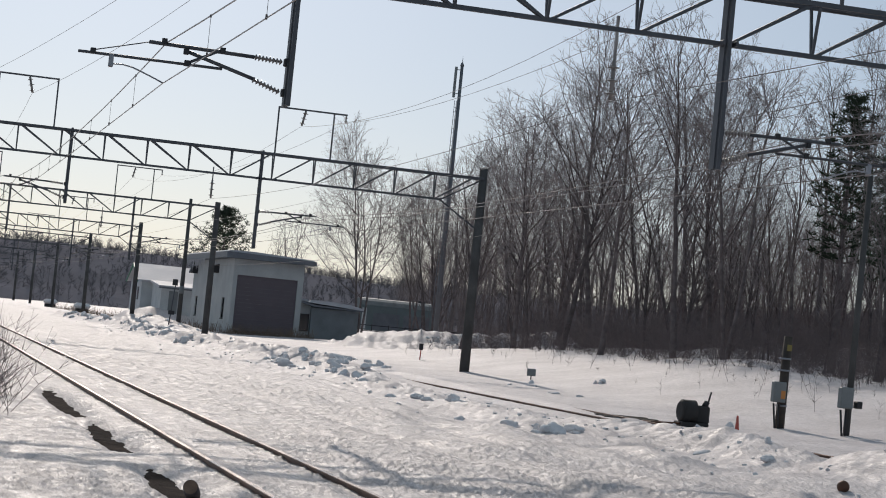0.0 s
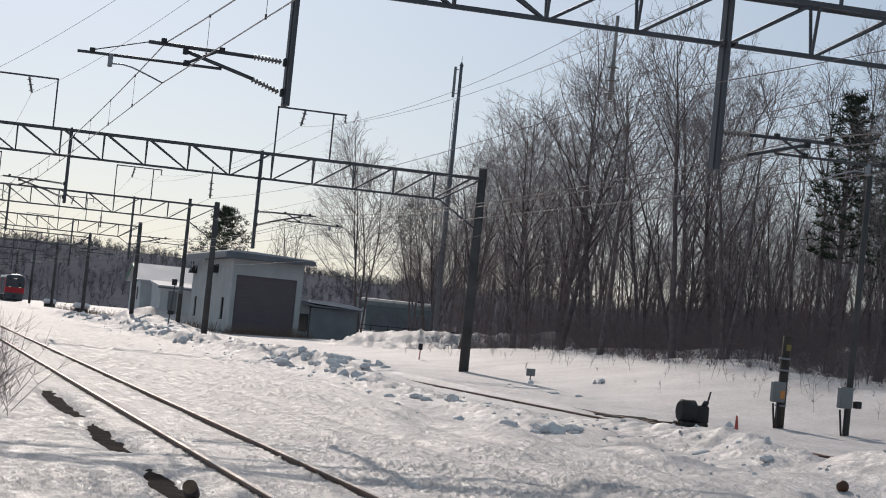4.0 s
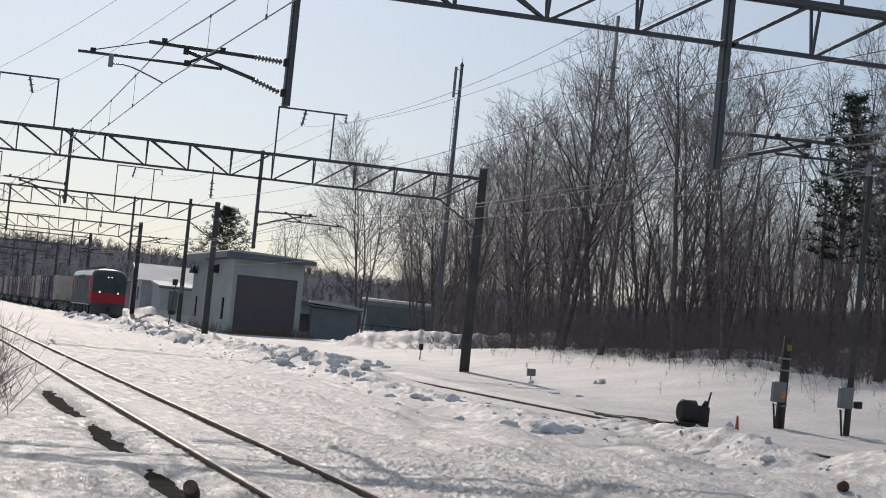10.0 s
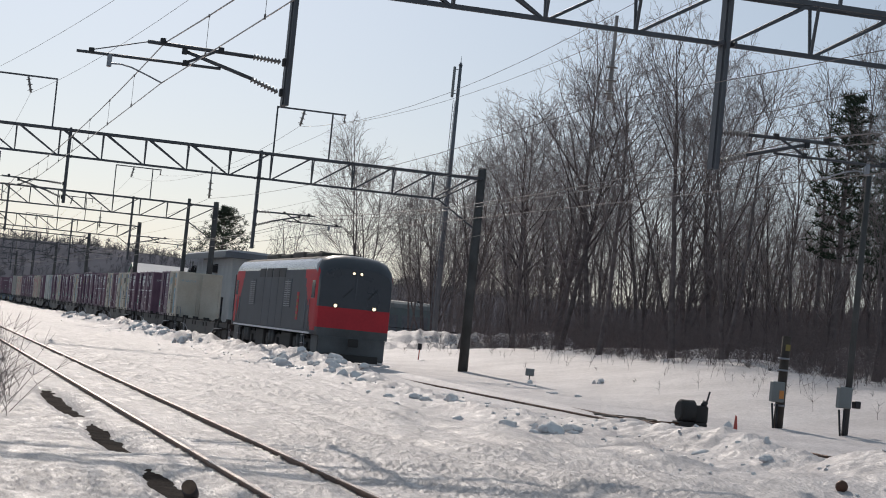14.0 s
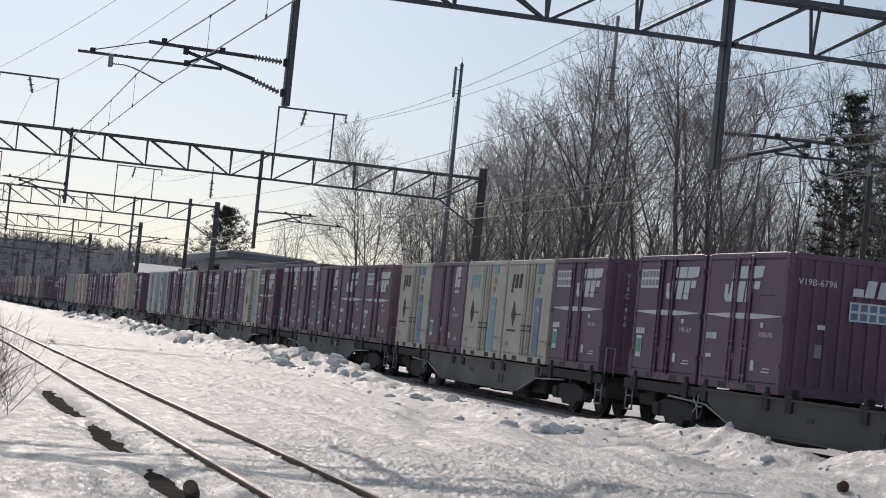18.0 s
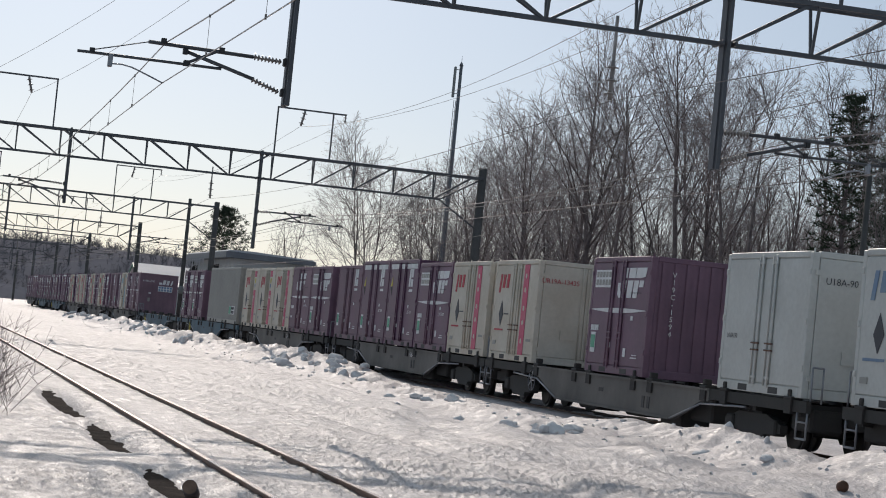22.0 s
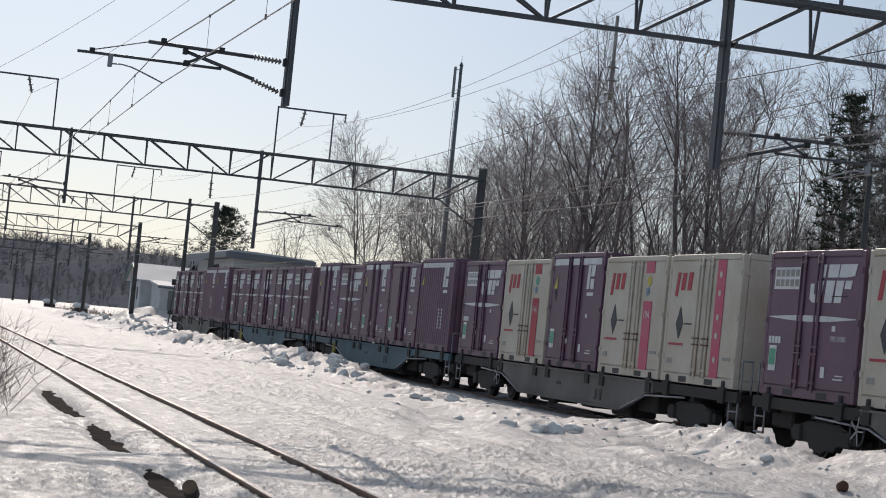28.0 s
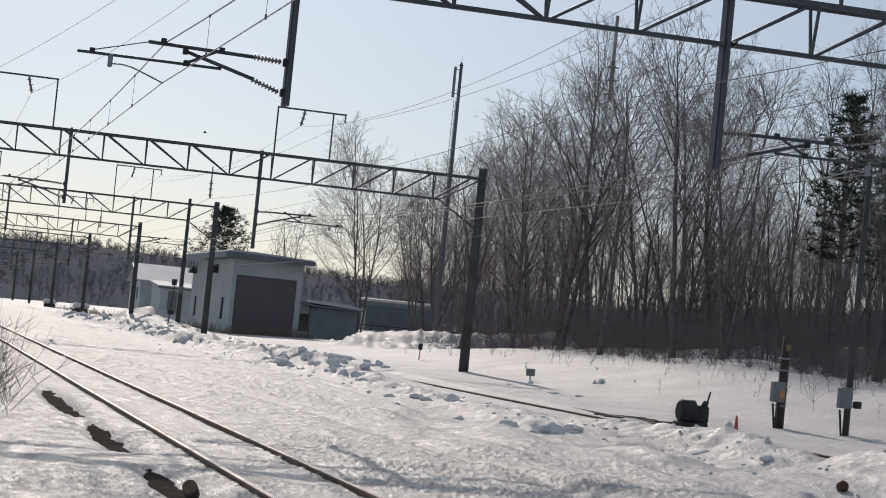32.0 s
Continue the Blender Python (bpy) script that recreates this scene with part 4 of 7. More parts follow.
        container_shell(c, "white", 2.45, h, ribs=(0.44, 0.60), plain_end=True)
        side_text(c, "U18A-90", -L * 0.86, 0.98, y, 0.13, "markdark")
        bm = B()
        for yy in (-0.2, 0.35):
            tube(bm, (0.06, yy, 0.15), (0.06, yy, 0.75), 0.022)
        tube(bm, (0.06, -0.2, 0.75), (0.06, 0.35, 0.75), 0.022)
        part("hand_rail", bm, "gap", c)
    else:
        h, L = 2.6, 9.12
        c = thing("freight_container", "long grey corrugated freight container on a blue wagon", "container", "containers on the train")
        container_shell(c, "boxgrey", 2.45, h, length=L, corrugated=True)
        mark("logo_ground", [rect(-L * 0.26, 0.42, -L * 0.08, 0.80)], "markwhite", c, -y - 0.004, "white panel with green square")
        mark("logo_square", [rect(-L * 0.255, 0.44, -L * 0.19, 0.78)], "markgreen", c, -y - 0.011)
        mark("logo_bars", [rect(-L * 0.18 + i * 0.16, z, -L * 0.18 + i * 0.16 + 0.11, z + 0.13) for z in (0.46, 0.64) for i in range(5)], "markdark", c, -y - 0.011)
    if end:
        dark = kind in ("white", "long")
        ink = "markdark" if dark else "markcyan" if kind == "reefer_cyan" else "markred" if kind.startswith("reefer") else "markwhite"
        end_text(c, end, h, upright, ink, -0.66 if not upright else -0.72, 0.165 if not upright else 0.155)
        if not upright and ink == "markwhite":
            end_plates(c, h)
    if kind.startswith("reefer") or kind == "white":
        bm = B()
        for yy in (-0.10, 0.10):
            tube(bm, (0.022, yy, 0.14), (0.022, yy, h - 0.09), 0.016, sides=6)
        for yy in (-1.16, 1.10):
            for z in (0.3, h - 0.4):
                box(bm, 0.0, yy, z, 0.03, yy + 0.10, z + 0.09)
        box(bm, 0.004, -0.56, 0.62, 0.028, -0.14, 0.84)
        box(bm, 0.004, 0.14, 0.62, 0.028, 0.56, 0.84)
        part("end_door_gear", bm, "cream" if kind != "white" else "white", c)
    return c


def make_wagon(colour, number):
    """A container flat wagon: side sills that deepen amidships, bogies, container locks, steps and couplers. Local x runs back from the front container place."""
    w = thing("container_wagon", f"{'blue' if colour == 'deckblue' else 'grey'} container flat wagon with grimy bogies", "wagon", "wagons of the train")
    F, R = 0.25, -19.45
    for s in (-1, 1):
        bm = B()
        yy = s * 1.18
        prof = [(F - 4.3, 0.98), (R + 4.3, 0.98), (R + 4.3, 0.74), (R + 4.7, 0.72), (R + 6.2, 0.28), (F - 6.2, 0.28), (F - 4.7, 0.72), (F - 4.3, 0.74)]
        prism(bm, prof, "y", yy - 0.05, yy + 0.05)
        sill = part("side_sill", bm, colour, w)
        for a, b in ((F, F - 4.3), (R + 4.3, R)):
            bm = B()
            box(bm, b, yy - 0.045, 0.78, a, yy + 0.045, 0.978)
            part("end_sill", bm, colour if colour == "deckblue" else "deckdirt", w, "grimy shallow end of the sill")
        for a, b in ((F - 2.6, F - 6.2), (R + 2.6, R + 6.2)):
            bm = B()
            tube(bm, (a, yy + 0.02 * s, 0.74), ((a + 2 * b) / 3 + (0.35 if a > b else -0.35), yy + 0.06 * s, 0.68), 0.022, sides=6)
            tube(bm, ((a + 2 * b) / 3 + (0.35 if a > b else -0.35), yy + 0.06 * s, 0.68), (b, yy + 0.06 * s, 0.30), 0.022, sides=6)
            part("brake_pipe", bm, "galv", w)
        bm = B()
        for z in (0.96, 0.30):
            a, b = (F - 4.3, R + 4.3) if z > 0.5 else (F - 6.2, R + 6.2)
            box(bm, b, yy - 0.09 if s < 0 else yy, z - 0.02, a, yy if s < 0 else yy + 0.09, z + 0.02)
        part("sill_flange", bm, colour, w)
    bm = B()
    box(bm, R, -0.32, 0.55, F, 0.32, 0.92)
    for i in range(11):
        x = F - 0.5 - i * 1.87
        box(bm, x - 0.08, -1.13, 0.70, x + 0.08, 1.13, 0.93)
    part("centre_sill", bm, "black", w)
    bm = B()
    box(bm, -0.17, -0.11, 0.97, 0.17, 0.11, 1.035, bevel=0.015)
    box(bm, -0.06, -0.09, 1.03, 0.06, 0.06, 1.15, bevel=0.015)
    box(bm, -0.13, -0.10, 0.74, 0.13, 0.10, 0.98)
    first = None
    for i in range(5):
        for dx in (0.42, LENGTH - 0.42):
            for s in (-1, 1):
                if first is None:
                    o = first = part("container_lock", bm, "black", w)
                else:
                    o = new("container_lock", first.data)
                    o.parent = w
                o.location = (-PITCH_SLOT * i - dx, s * 1.17, 0)
    for xb in (-2.35, -16.85):
        bm = B()
        for s in (-1, 1):
            yy = s * 0.98
            prism(bm, [(xb + 1.25, 0.50), (xb + 0.6, 0.66), (xb - 0.6, 0.66), (xb - 1.25, 0.50), (xb - 1.25, 0.36), (xb - 0.55, 0.30), (xb - 0.45, 0.20), (xb + 0.45, 0.20), (xb + 0.55, 0.30), (xb + 1.25, 0.36)], "y", yy - 0.07, yy + 0.07)
            for dx in (-0.95, 0.95):
                box(bm, xb + dx - 0.16, yy - 0.12, 0.30, xb + dx + 0.16, yy + 0.12, 0.58, bevel=0.03)
            for dx in (-0.16, 0.0, 0.16):
                tube(bm, (xb + dx, yy - 0.02 * s, 0.30), (xb + dx, yy - 0.02 * s, 0.60), 0.06, sides=8)
        box(bm, xb - 0.30, -1.0, 0.45, xb + 0.30, 1.0, 0.70)
        bogie = part("bogie", bm, "black", w, "grimy cast bogie frame")
        for dx in (-0.95, 0.95):
            bm = B()
            tube(bm, (xb + dx, -0.75, 0.41), (xb + dx, 0.75, 0.41), 0.07, sides=8)
            axle = part("axle", bm, "wheel", w)
            for s in (-1, 1):
                bm = B()
                tube(bm, (xb + dx, s * 0.50, 0.41), (xb + dx, s * 0.62, 0.41), 0.40, sides=24)
                tube(bm, (xb + dx, s * 0.485, 0.41), (xb + dx, s * 0.50, 0.41), 0.44, sides=24)
                tube(bm, (xb + dx, s * 0.62, 0.41), (xb + dx, s * 0.64, 0.41), 0.36, 0.30, sides=24)
                part("wheel", bm, "wheel", axle)
    for x, s in ((F, 1), (R, -1)):
        bm = B()
        tube(bm, (x, 0, 0.78), (x + s * 0.28, 0, 0.78), 0.09)
        box(bm, x + s * 0.20 if s > 0 else x - 0.42, -0.16, 0.64, x + 0.42 if s > 0 else x - 0.20, 0.16, 0.92, bevel=0.04)
        part("coupler", bm, "black", w)
        bm = B()
        for yy in (-1.17,):
            for dx in (0.05, 0.45):
                tube(bm, (x - s * dx, yy, 0.95), (x - s * dx, yy, 0.34), 0.020, sides=6)
            tube(bm, (x - s * 0.05, yy, 0.34), (x - s * 0.45, yy, 0.34), 0.022, sides=6)
            tube(bm, (x - s * 0.05, yy, 0.62), (x - s * 0.45, yy, 0.62), 0.018, sides=6)
        part("step", bm, "galv", w, "grey steel step")
        bm = B()
        tube(bm, (x - s * 0.02, -0.95, 0.95), (x - s * 0.02, -0.95, 1.55), 0.018, sides=6)
        tube(bm, (x - s * 0.02, -1.15, 0.95), (x - s * 0.02, -1.15, 1.55), 0.018, sides=6)
        tube(bm, (x - s * 0.02, -0.95, 1.55), (x - s * 0.02, -1.15, 1.55), 0.018, sides=6)
        part("grab_rail", bm, "galv", w)
        bm = B()
        last = None
        for i in range(9):
            t = i / 8
            p = (x + s * (0.05 + 0.30 * t), 0.42, 0.70 - 0.32 * math.sin(math.pi * t))
            if last:
                tube(bm, last, p, 0.028, sides=6, caps=False)
            last = p
        part("brake_hose", bm, "black", w)
    bm = B()
    tube(bm, (-15.2, -1.26, 0.62), (-15.2, -1.23, 0.62), 0.25, sides=20)
    bmesh.ops.delete(bm, geom=[f for f in bm.faces if len(f.verts) > 4], context="FACES")
    for a in range(5):
        c, s_ = math.cos(a * 1.2566), math.sin(a * 1.2566)
        beam(bm, (-15.2, -1.25, 0.62), (-15.2 + 0.24 * c, -1.25, 0.62 + 0.24 * s_), 0.02, 0.03)
    part("brake_wheel", bm, "markyellow" if colour == "deckblue" else "galv", w, "spoked hand-brake wheel")
    # brake boxes, plus added dark filler that closes light gaps by the bogies
    for x0, x1, z0, z1 in ((-0.1, -0.9, 0.36, 0.62), (-4.5, -5.6, 0.22, 0.50), (-13.6, -14.7, 0.22, 0.50), (-18.3, -19.2, 0.36, 0.62), (-7.2, -6.0, 0.05, 0.30), (-9.3, -8.5, 0.10, 0.34), (-12.4, -11.2, 0.08, 0.30)):
        bm = B()
        box(bm, x0, -0.95, z0 + 0.1, x1, -0.35, z1 + 0.22, bevel=0.04)
        part("brake_box", bm, "black", w)
    bm = B()
    tube(bm, (-10.6, -0.6, 0.42), (-9.6, -0.6, 0.42), 0.17, sides=14)
    part("air_tank", bm, "black", w)
    mark("sill_marks", [rect(-7.6, 0.42, -7.45, 0.66), rect(-7.3, 0.42, -7.15, 0.66)], "gap", w, -1.235)
    # raised dark plate, its colour standing for the shade inside an opening
    mark("sill_opening", [rect(-10.3, 0.62, -10.02, 0.70)], "gap", w, -1.235)
    if number:
        bm = text_bm(number, 0.22)
        bmesh.ops.translate(bm, verts=bm.verts, vec=(-7.4, -1.24, 0.80))
        part("wagon_number", bm, "markwhite", w)
    return w


WAGONS = [
    (1, "deckdark", "", []),
    (2, "deckdark", "", ["reefer_cyan", "hook", None, "plain_block", "block"]),
    (3, "deckgrey", "", ["block", "reefer_blue", "reefer_cyan", "hook", "reefer_blue"]),
    (4, "deckgrey", "104-1698", ["block", "plain_block", "hook", "tall", "tall"]),
    (5, "deckgrey", "", ["block", "reefer_cyan", "tall", "hook", "block"]),
    (6, "deckgrey", "107-101", ["hook", "reefer_cyan", "tall", "hook", "reefer_snow"]),
    (7, "deckgrey", "", ["white", None, "block", None, "reefer_flower"]),
    (8, "deckgrey", "106-1066", ["reefer_flower", "block", "tall", "tall", "hook"]),
    (9, "deckgrey", "107-843", ["block", "plain_block", "reefer_flower", "reefer_pink", "reefer_pink"]),
    (10, "deckblue", "", ["long", None, None, "block", "block"]),
    (11, "deckblue", "", []),
    (12, "deckgrey", "", ["plain_block", "plain_block", "reefer_cyan", "hook", "hook"]),
    (13, "deckgrey", "", ["block", "reefer_red", "plain_block", "reefer_pink", "block"]),
    (14, "deckgrey", "", ["reefer_flower", "reefer_pink", "tall", "reefer_red", "block"]),
    (15, "deckblue", "", ["ridged", "hook", "tall", "block", "tall"]),
    (16, "deckblue", "", ["block", "block", "plain_block", "block", "block"]),
    (17, "deckgrey", "106-166", ["ridged", "ridged", "plain_block", "block", "block"]),
]
ENDS = {(2, 1): ("UR18A-2139", False), (2, 4): ("V19B-6796", False), (3, 1): ("V19C-966", True), (5, 1): ("19G-16", False), (6, 1): ("19D-47934", True), (7, 1): ("U18A-90", False), (7, 3): ("V19C-1594", True), (7, 5): ("UR19A-13435", False),
        (9, 1): ("19D-39632", True), (10, 1): ("U46A-30092", True), (10, 4): ("V19C-3798", True), (12, 1): ("V19B-6298", False), (15, 1): ("20G-2067", True), (16, 1): ("19G-1728", False)}
SIDES = {(2, 2): "19D-47120", (2, 4): "V19B-6796", (2, 5): "V19C-7617", (3, 1): "V19C-966", (3, 4): "19D-46591", (4, 1): "19D-2677", (4, 2): "V19B-557", (4, 3): "19D-49922", (4, 4): "20D-6904", (4, 5): "20G-12333", (5, 3): "20D-8617", (5, 4): "19D-44251", (6, 1): "19D-47934", (6, 3): "20G-2631",
         (8, 2): "19C-10000", (8, 3): "20G-134", (8, 4): "20G-1498", (9, 2): "V19C-768", (10, 5): "V19C-710", (13, 3): "V19B-5370", (13, 5): "19D-21901", (15, 2): "19D-43963", (15, 3): "20G-2617", (15, 4): "19D-34929", (15, 5): "20D-6814", (16, 3): "V19B-1027", (16, 4): "19D-32553", (17, 3): "V19B-6149", (17, 4): "19D-34023"}
made_boxes, made_wagons = {}, {}
for wn_, colour, num, boxes in WAGONS:
    if (colour, num) in made_wagons:
        wg = copy_thing(made_wagons[(colour, num)], pose(0, 0, 0))
    else:
        wg = made_wagons[(colour, num)] = make_wagon(colour, num)
    KEYED.append((wg, slot_x(wn_, 1, 0), 0.0))
    for k, kind in enumerate(boxes, 1):
        if not kind:
            continue
        end, up = ENDS.get((wn_, k), ("", False))
        num_side = SIDES.get((wn_, k), "")
        shade = ("purple", "purple_faded", "purple", "purple_deep")[(wn_ * 3 + k * 5) % 4] if kind != "tall" else "purple_deep" if (wn_ + k) % 2 else "purple"
        key = (kind, num_side, end, shade)
        if key in made_boxes:
            c = copy_thing(made_boxes[key], pose(0, 0, 0))
        else:
            c = made_boxes[key] = make_container(kind, num_side, end, up, shade)
        KEYED.append((c, slot_x(wn_, k, 0) - (0.3 if kind == "long" else 0.0), DECK))
# ---- locomotive ----
def make_loco():
    c = thing("diesel_locomotive", "red and dark grey diesel locomotive with lit headlamps", "locomotive")
    length = 19.4
    nose = [0.0, 0.05, 0.12, 0.20, 0.30, 0.42, 0.55, 0.70, 0.85] + [1.0 + 0.15 * i for i in range(15)] + [3.4, 4.1]
    stations = [(-x, 1.40 - 0.09 * (1 - min(1, x / 0.5)) ** 2, 4.02 - 0.50 * (1 - min(1, x / 0.95)) ** 2.4) for x in nose]
    mid = [(-4.1 - i * (length - 8.2) / 6, 1.40, 4.02) for i in range(1, 6)]
    back = [(-length - x, w, t) for x, w, t in reversed(stations)]
    st = stations + mid + back
    low = [1.02, 1.18, 1.32, 1.48, 1.64, 1.80, 1.95, 2.08, 2.24, 2.42, 2.60, 2.75]

    def ring(x, w, top):
        pts = [(-w, z) for z in low]
        sh = top - 0.62
        pts += [(-w, 0.5 * (sh + 2.75)), (-w, sh), (-w * 0.97, top - 0.40), (-w * 0.86, top - 0.20), (-w * 0.62, top - 0.07), (-w * 0.3, top - 0.01), (0, top)]
        full = pts + [(-y, z) for y, z in reversed(pts[:-1])]
        return [(x, y, z) for y, z in full]

    bm = B()
    rings = [[bm.verts.new(p) for p in ring(*s)] for s in st]
    n = len(rings[0])

    def paint(p):
        x = min(-p.x, p.x + length)
        if p.z > 3.36 and x < 0.86:
            return 2
        if p.z > 3.50:
            return 3 if p.z < 3.86 else 5
        if x < 0.22:
            return 2 if p.z > 2.10 else 0 if p.z > 1.32 else 4
        if p.z < 1.18:
            return 1
        if x < 0.95 + (p.z - 1.1) * 0.78:
            return 0
        return 1
    for a, b in zip(rings, rings[1:]):
        for i in range(n - 1):
            f = bm.faces.new((a[i], a[i + 1], b[i + 1], b[i]))
            f.material_index = paint(f.calc_center_median())
            f.smooth = True
        bm.faces.new((a[n - 1], a[0], b[0], b[n - 1])).material_index = 4
    for r, flip in ((rings[0], False), (rings[-1], True)):
        for i in range(n // 2):
            q = [r[i], r[i + 1], r[n - 2 - i], r[n - 1 - i]] if i + 1 != n - 2 - i else [r[i], r[i + 1], r[n - 1 - i]]
            f = bm.faces.new(q[::-1] if flip else q)
            f.material_index = paint(f.calc_center_median())
    bmesh.ops.recalc_face_normals(bm, faces=bm.faces)
    body = part("body", bm, ["locored", "locogrey", "locomask", "locoroof", "locolight", "roofgrime"], c, "red ends, dark grey sides and silver roof edge")
    # cab glass frames and pillars
    for s in (0, 1):
        sx = (lambda v: v) if s == 0 else (lambda v: -length - v)
        bm = B()
        beam(bm, (sx(0.012), 0, 2.40), (sx(0.012), 0, 3.20), 0.05, 0.03)
        part("window_pillar", bm, "locogrey", c)
        bm = B()
        for yy in (-0.45, 0.45):
            beam(bm, (sx(0.02), yy, 2.46), (sx(0.02), yy + 0.35, 2.85), 0.02, 0.02)
        part("wiper", bm, "gap", c)
        for yy, z, xx in ((-0.72, 2.14, 0.0), (0.72, 2.14, 0.0), (-0.14, 3.36, 0.0), (0.14, 3.36, 0.0)):
            bm = B()
            r = 0.065 if z < 3 else 0.05
            tube(bm, (sx(xx - 0.05), yy, z), (sx(xx + 0.035), yy, z), r + 0.025, sides=14)
            rim = part("headlamp_housing", bm, "gap", c)
            bm = B()
            tube(bm, (sx(xx + 0.03), yy, z), (sx(xx + 0.045), yy, z), r, sides=14)
            part("headlamp", bm, "lampglow" if s == 0 else "glass", rim, "lit yellowish headlamp" if s == 0 else "")
        bm = B()
        for yy in (-1.18, 1.18):
            prism(bm, [(sx(0.06), 1.0), (sx(-1.35), 1.0), (sx(-1.20), 0.30), (sx(-0.05), 0.22)], "y", yy - 0.06, yy + 0.06)
        box(bm, min(sx(-0.1), sx(0.05)), -1.24, 0.24, max(sx(-0.1), sx(0.05)), 1.24, 1.02, bevel=0.02)
        part("front_skirt", bm, "locolight", c, "grey skirt with snow guard")
        bm = B()
        tube(bm, (sx(0.0), 0, 0.85), (sx(0.40), 0, 0.85), 0.10, sides=10)
        box(bm, min(sx(0.25), sx(0.48)), -0.17, 0.70, max(sx(0.25), sx(0.48)), 0.17, 1.0, bevel=0.03)
        part("coupler", bm, "black", c)
        bm = B()
        box(bm, min(sx(0.04), sx(0.20)), -1.0, 0.16, max(sx(0.04), sx(0.20)), 1.0, 0.42, bevel=0.02)
        part("rail_guard", bm, "black", c)
        for yy in (-1, 1):
            bm = B()
            xa, xb = sorted((sx(-0.55), sx(-1.15)))
            box(bm, xa, yy * 1.402 - 0.012, 2.35, xb, yy * 1.402 + 0.012, 3.0, bevel=0.01)
            part("cab_window", bm, "glass", c)
            bm = B()
            for xx in (-1.28, -1.95):
                tube(bm, (sx(xx), yy * 1.44, 1.15), (sx(xx), yy * 1.44, 2.3), 0.018, sides=6)
            part("hand_rail", bm, "galv", c)
            bm = B()
            for z in (0.35, 0.65, 0.95):
                box(bm, min(sx(-2.0), sx(-2.4)), yy * 1.34 - 0.08, z, max(sx(-2.0), sx(-2.4)), yy * 1.34 + 0.08, z + 0.03)
            for xx in (-2.0, -2.4):
                tube(bm, (sx(xx), yy * 1.36, 0.35), (sx(xx), yy * 1.36, 1.05), 0.018, sides=6)
            part("cab_step", bm, "galv", c)
    # side grilles, doors and plates
    for yy in (-1, 1):
        for x0 in (-5.3, -13.6):
            bm = B()
            box(bm, x0 - 1.3, yy * 1.395 - 0.02, 1.95, x0, yy * 1.395 + 0.02, 3.05)
            g = part("grille_frame", bm, "locogrey", c)
            # pale metal puts the light that the dark louvres catch into their colour
            bm = B()
            for i in range(12):
                z = 2.0 + i * 0.085
                beam(bm, (x0 - 1.25, yy * 1.43, z), (x0 - 0.05, yy * 1.43, z), 0.02, 0.03)
            beam(bm, (x0 - 0.65, yy * 1.435, 1.97), (x0 - 0.65, yy * 1.435, 3.03), 0.03, 0.06)
            part("grille_slat", bm, "galv", g, "louvres drawn in pale metal for the light they catch")
        for x0 in (-6.9, -8.3, -9.9, -11.6):
            bm = B()
            box(bm, x0 - 1.0, yy * 1.398 - 0.012, 1.15, x0, yy * 1.398 + 0.012, 3.3, bevel=0.008)
            part("side_door", bm, "locogrey", c)
            bm = B()
            box(bm, x0 - 1.15, yy * 1.40 - 0.02, 3.12, x0 + 0.1, yy * 1.40 + 0.02, 3.48)
            part("air_intake", bm, "gap", c)
        bm = B()
        box(bm, -length + 0.9, yy * 1.40 - 0.03, 1.03, -0.9, yy * 1.40 + 0.03, 1.10)
        part("sill_strip", bm, "markwhite", c)
        bm = B()
        plate(bm, rect(-3.95, 1.5, -3.55, 2.55), -1.405)
        part("side_plate", bm, "locored", c) if yy < 0 else bm.free()
    mark("side_plate_letters", [rect(-3.86, 1.58 + i * 0.23, -3.64, 1.58 + i * 0.23 + 0.13) for i in range(4)], "plateochre", c, -1.413)
    # roof fittings
    bm = B()
    for x0, x1, h in ((-3.2, -6.4, 0.10), (-7.0, -9.2, 0.16), (-9.8, -12.0, 0.10), (-12.6, -15.4, 0.14)):
        box(bm, x1, -0.75, 3.96, x0, 0.75, 4.02 + h, bevel=0.03)
        k = int((x0 - x1) / 0.35)
        for i in range(k):
            box(bm, x1 + 0.1 + i * 0.35, -0.7, 4.02 + h, x1 + 0.28 + i * 0.35, 0.7, 4.04 + h)
    part("roof_vents", bm, "roofgrime", c)
    bm = B()
    for x0 in (-8.0, -11.0):
        tube(bm, (x0, 0.2, 4.0), (x0, 0.2, 4.32), 0.13, sides=10)
    part("exhaust", bm, "gap", c)
    bm = B()
    tube(bm, (-1.9, 0.45, 4.0), (-1.9, 0.45, 4.22), 0.02, sides=6)
    box(bm, -1.35, -0.05, 3.95, -1.15, 0.05, 4.08)
    part("horn", bm, "gap", c)
    # bogies
    for xb in (-3.3, -9.45, -15.6):
        bm = B()
        for s in (-1, 1):
            prism(bm, [(xb + 1.75, 0.85), (xb - 1.75, 0.85), (xb - 1.85, 0.50), (xb - 0.5, 0.42), (xb + 0.5, 0.42), (xb + 1.85, 0.50)], "y", s * 1.10 - 0.08, s * 1.10 + 0.08)
            for dx in (-1.05, 1.05):
                box(bm, xb + dx - 0.20, s * 1.12 - 0.14, 0.34, xb + dx + 0.20, s * 1.12 + 0.14, 0.72, bevel=0.03)
        box(bm, xb - 0.4, -1.0, 0.5, xb + 0.4, 1.0, 0.95)
        bog = part("bogie", bm, "black", c)
        for s in (-1, 1):
            for dx in (-0.35, 0.35):
                bm = B()
                tube(bm, (xb + dx, s * 1.22, 0.45), (xb + dx, s * 1.22, 0.98), 0.11, sides=10)
                part("damper_spring", bm, "locolight", bog)
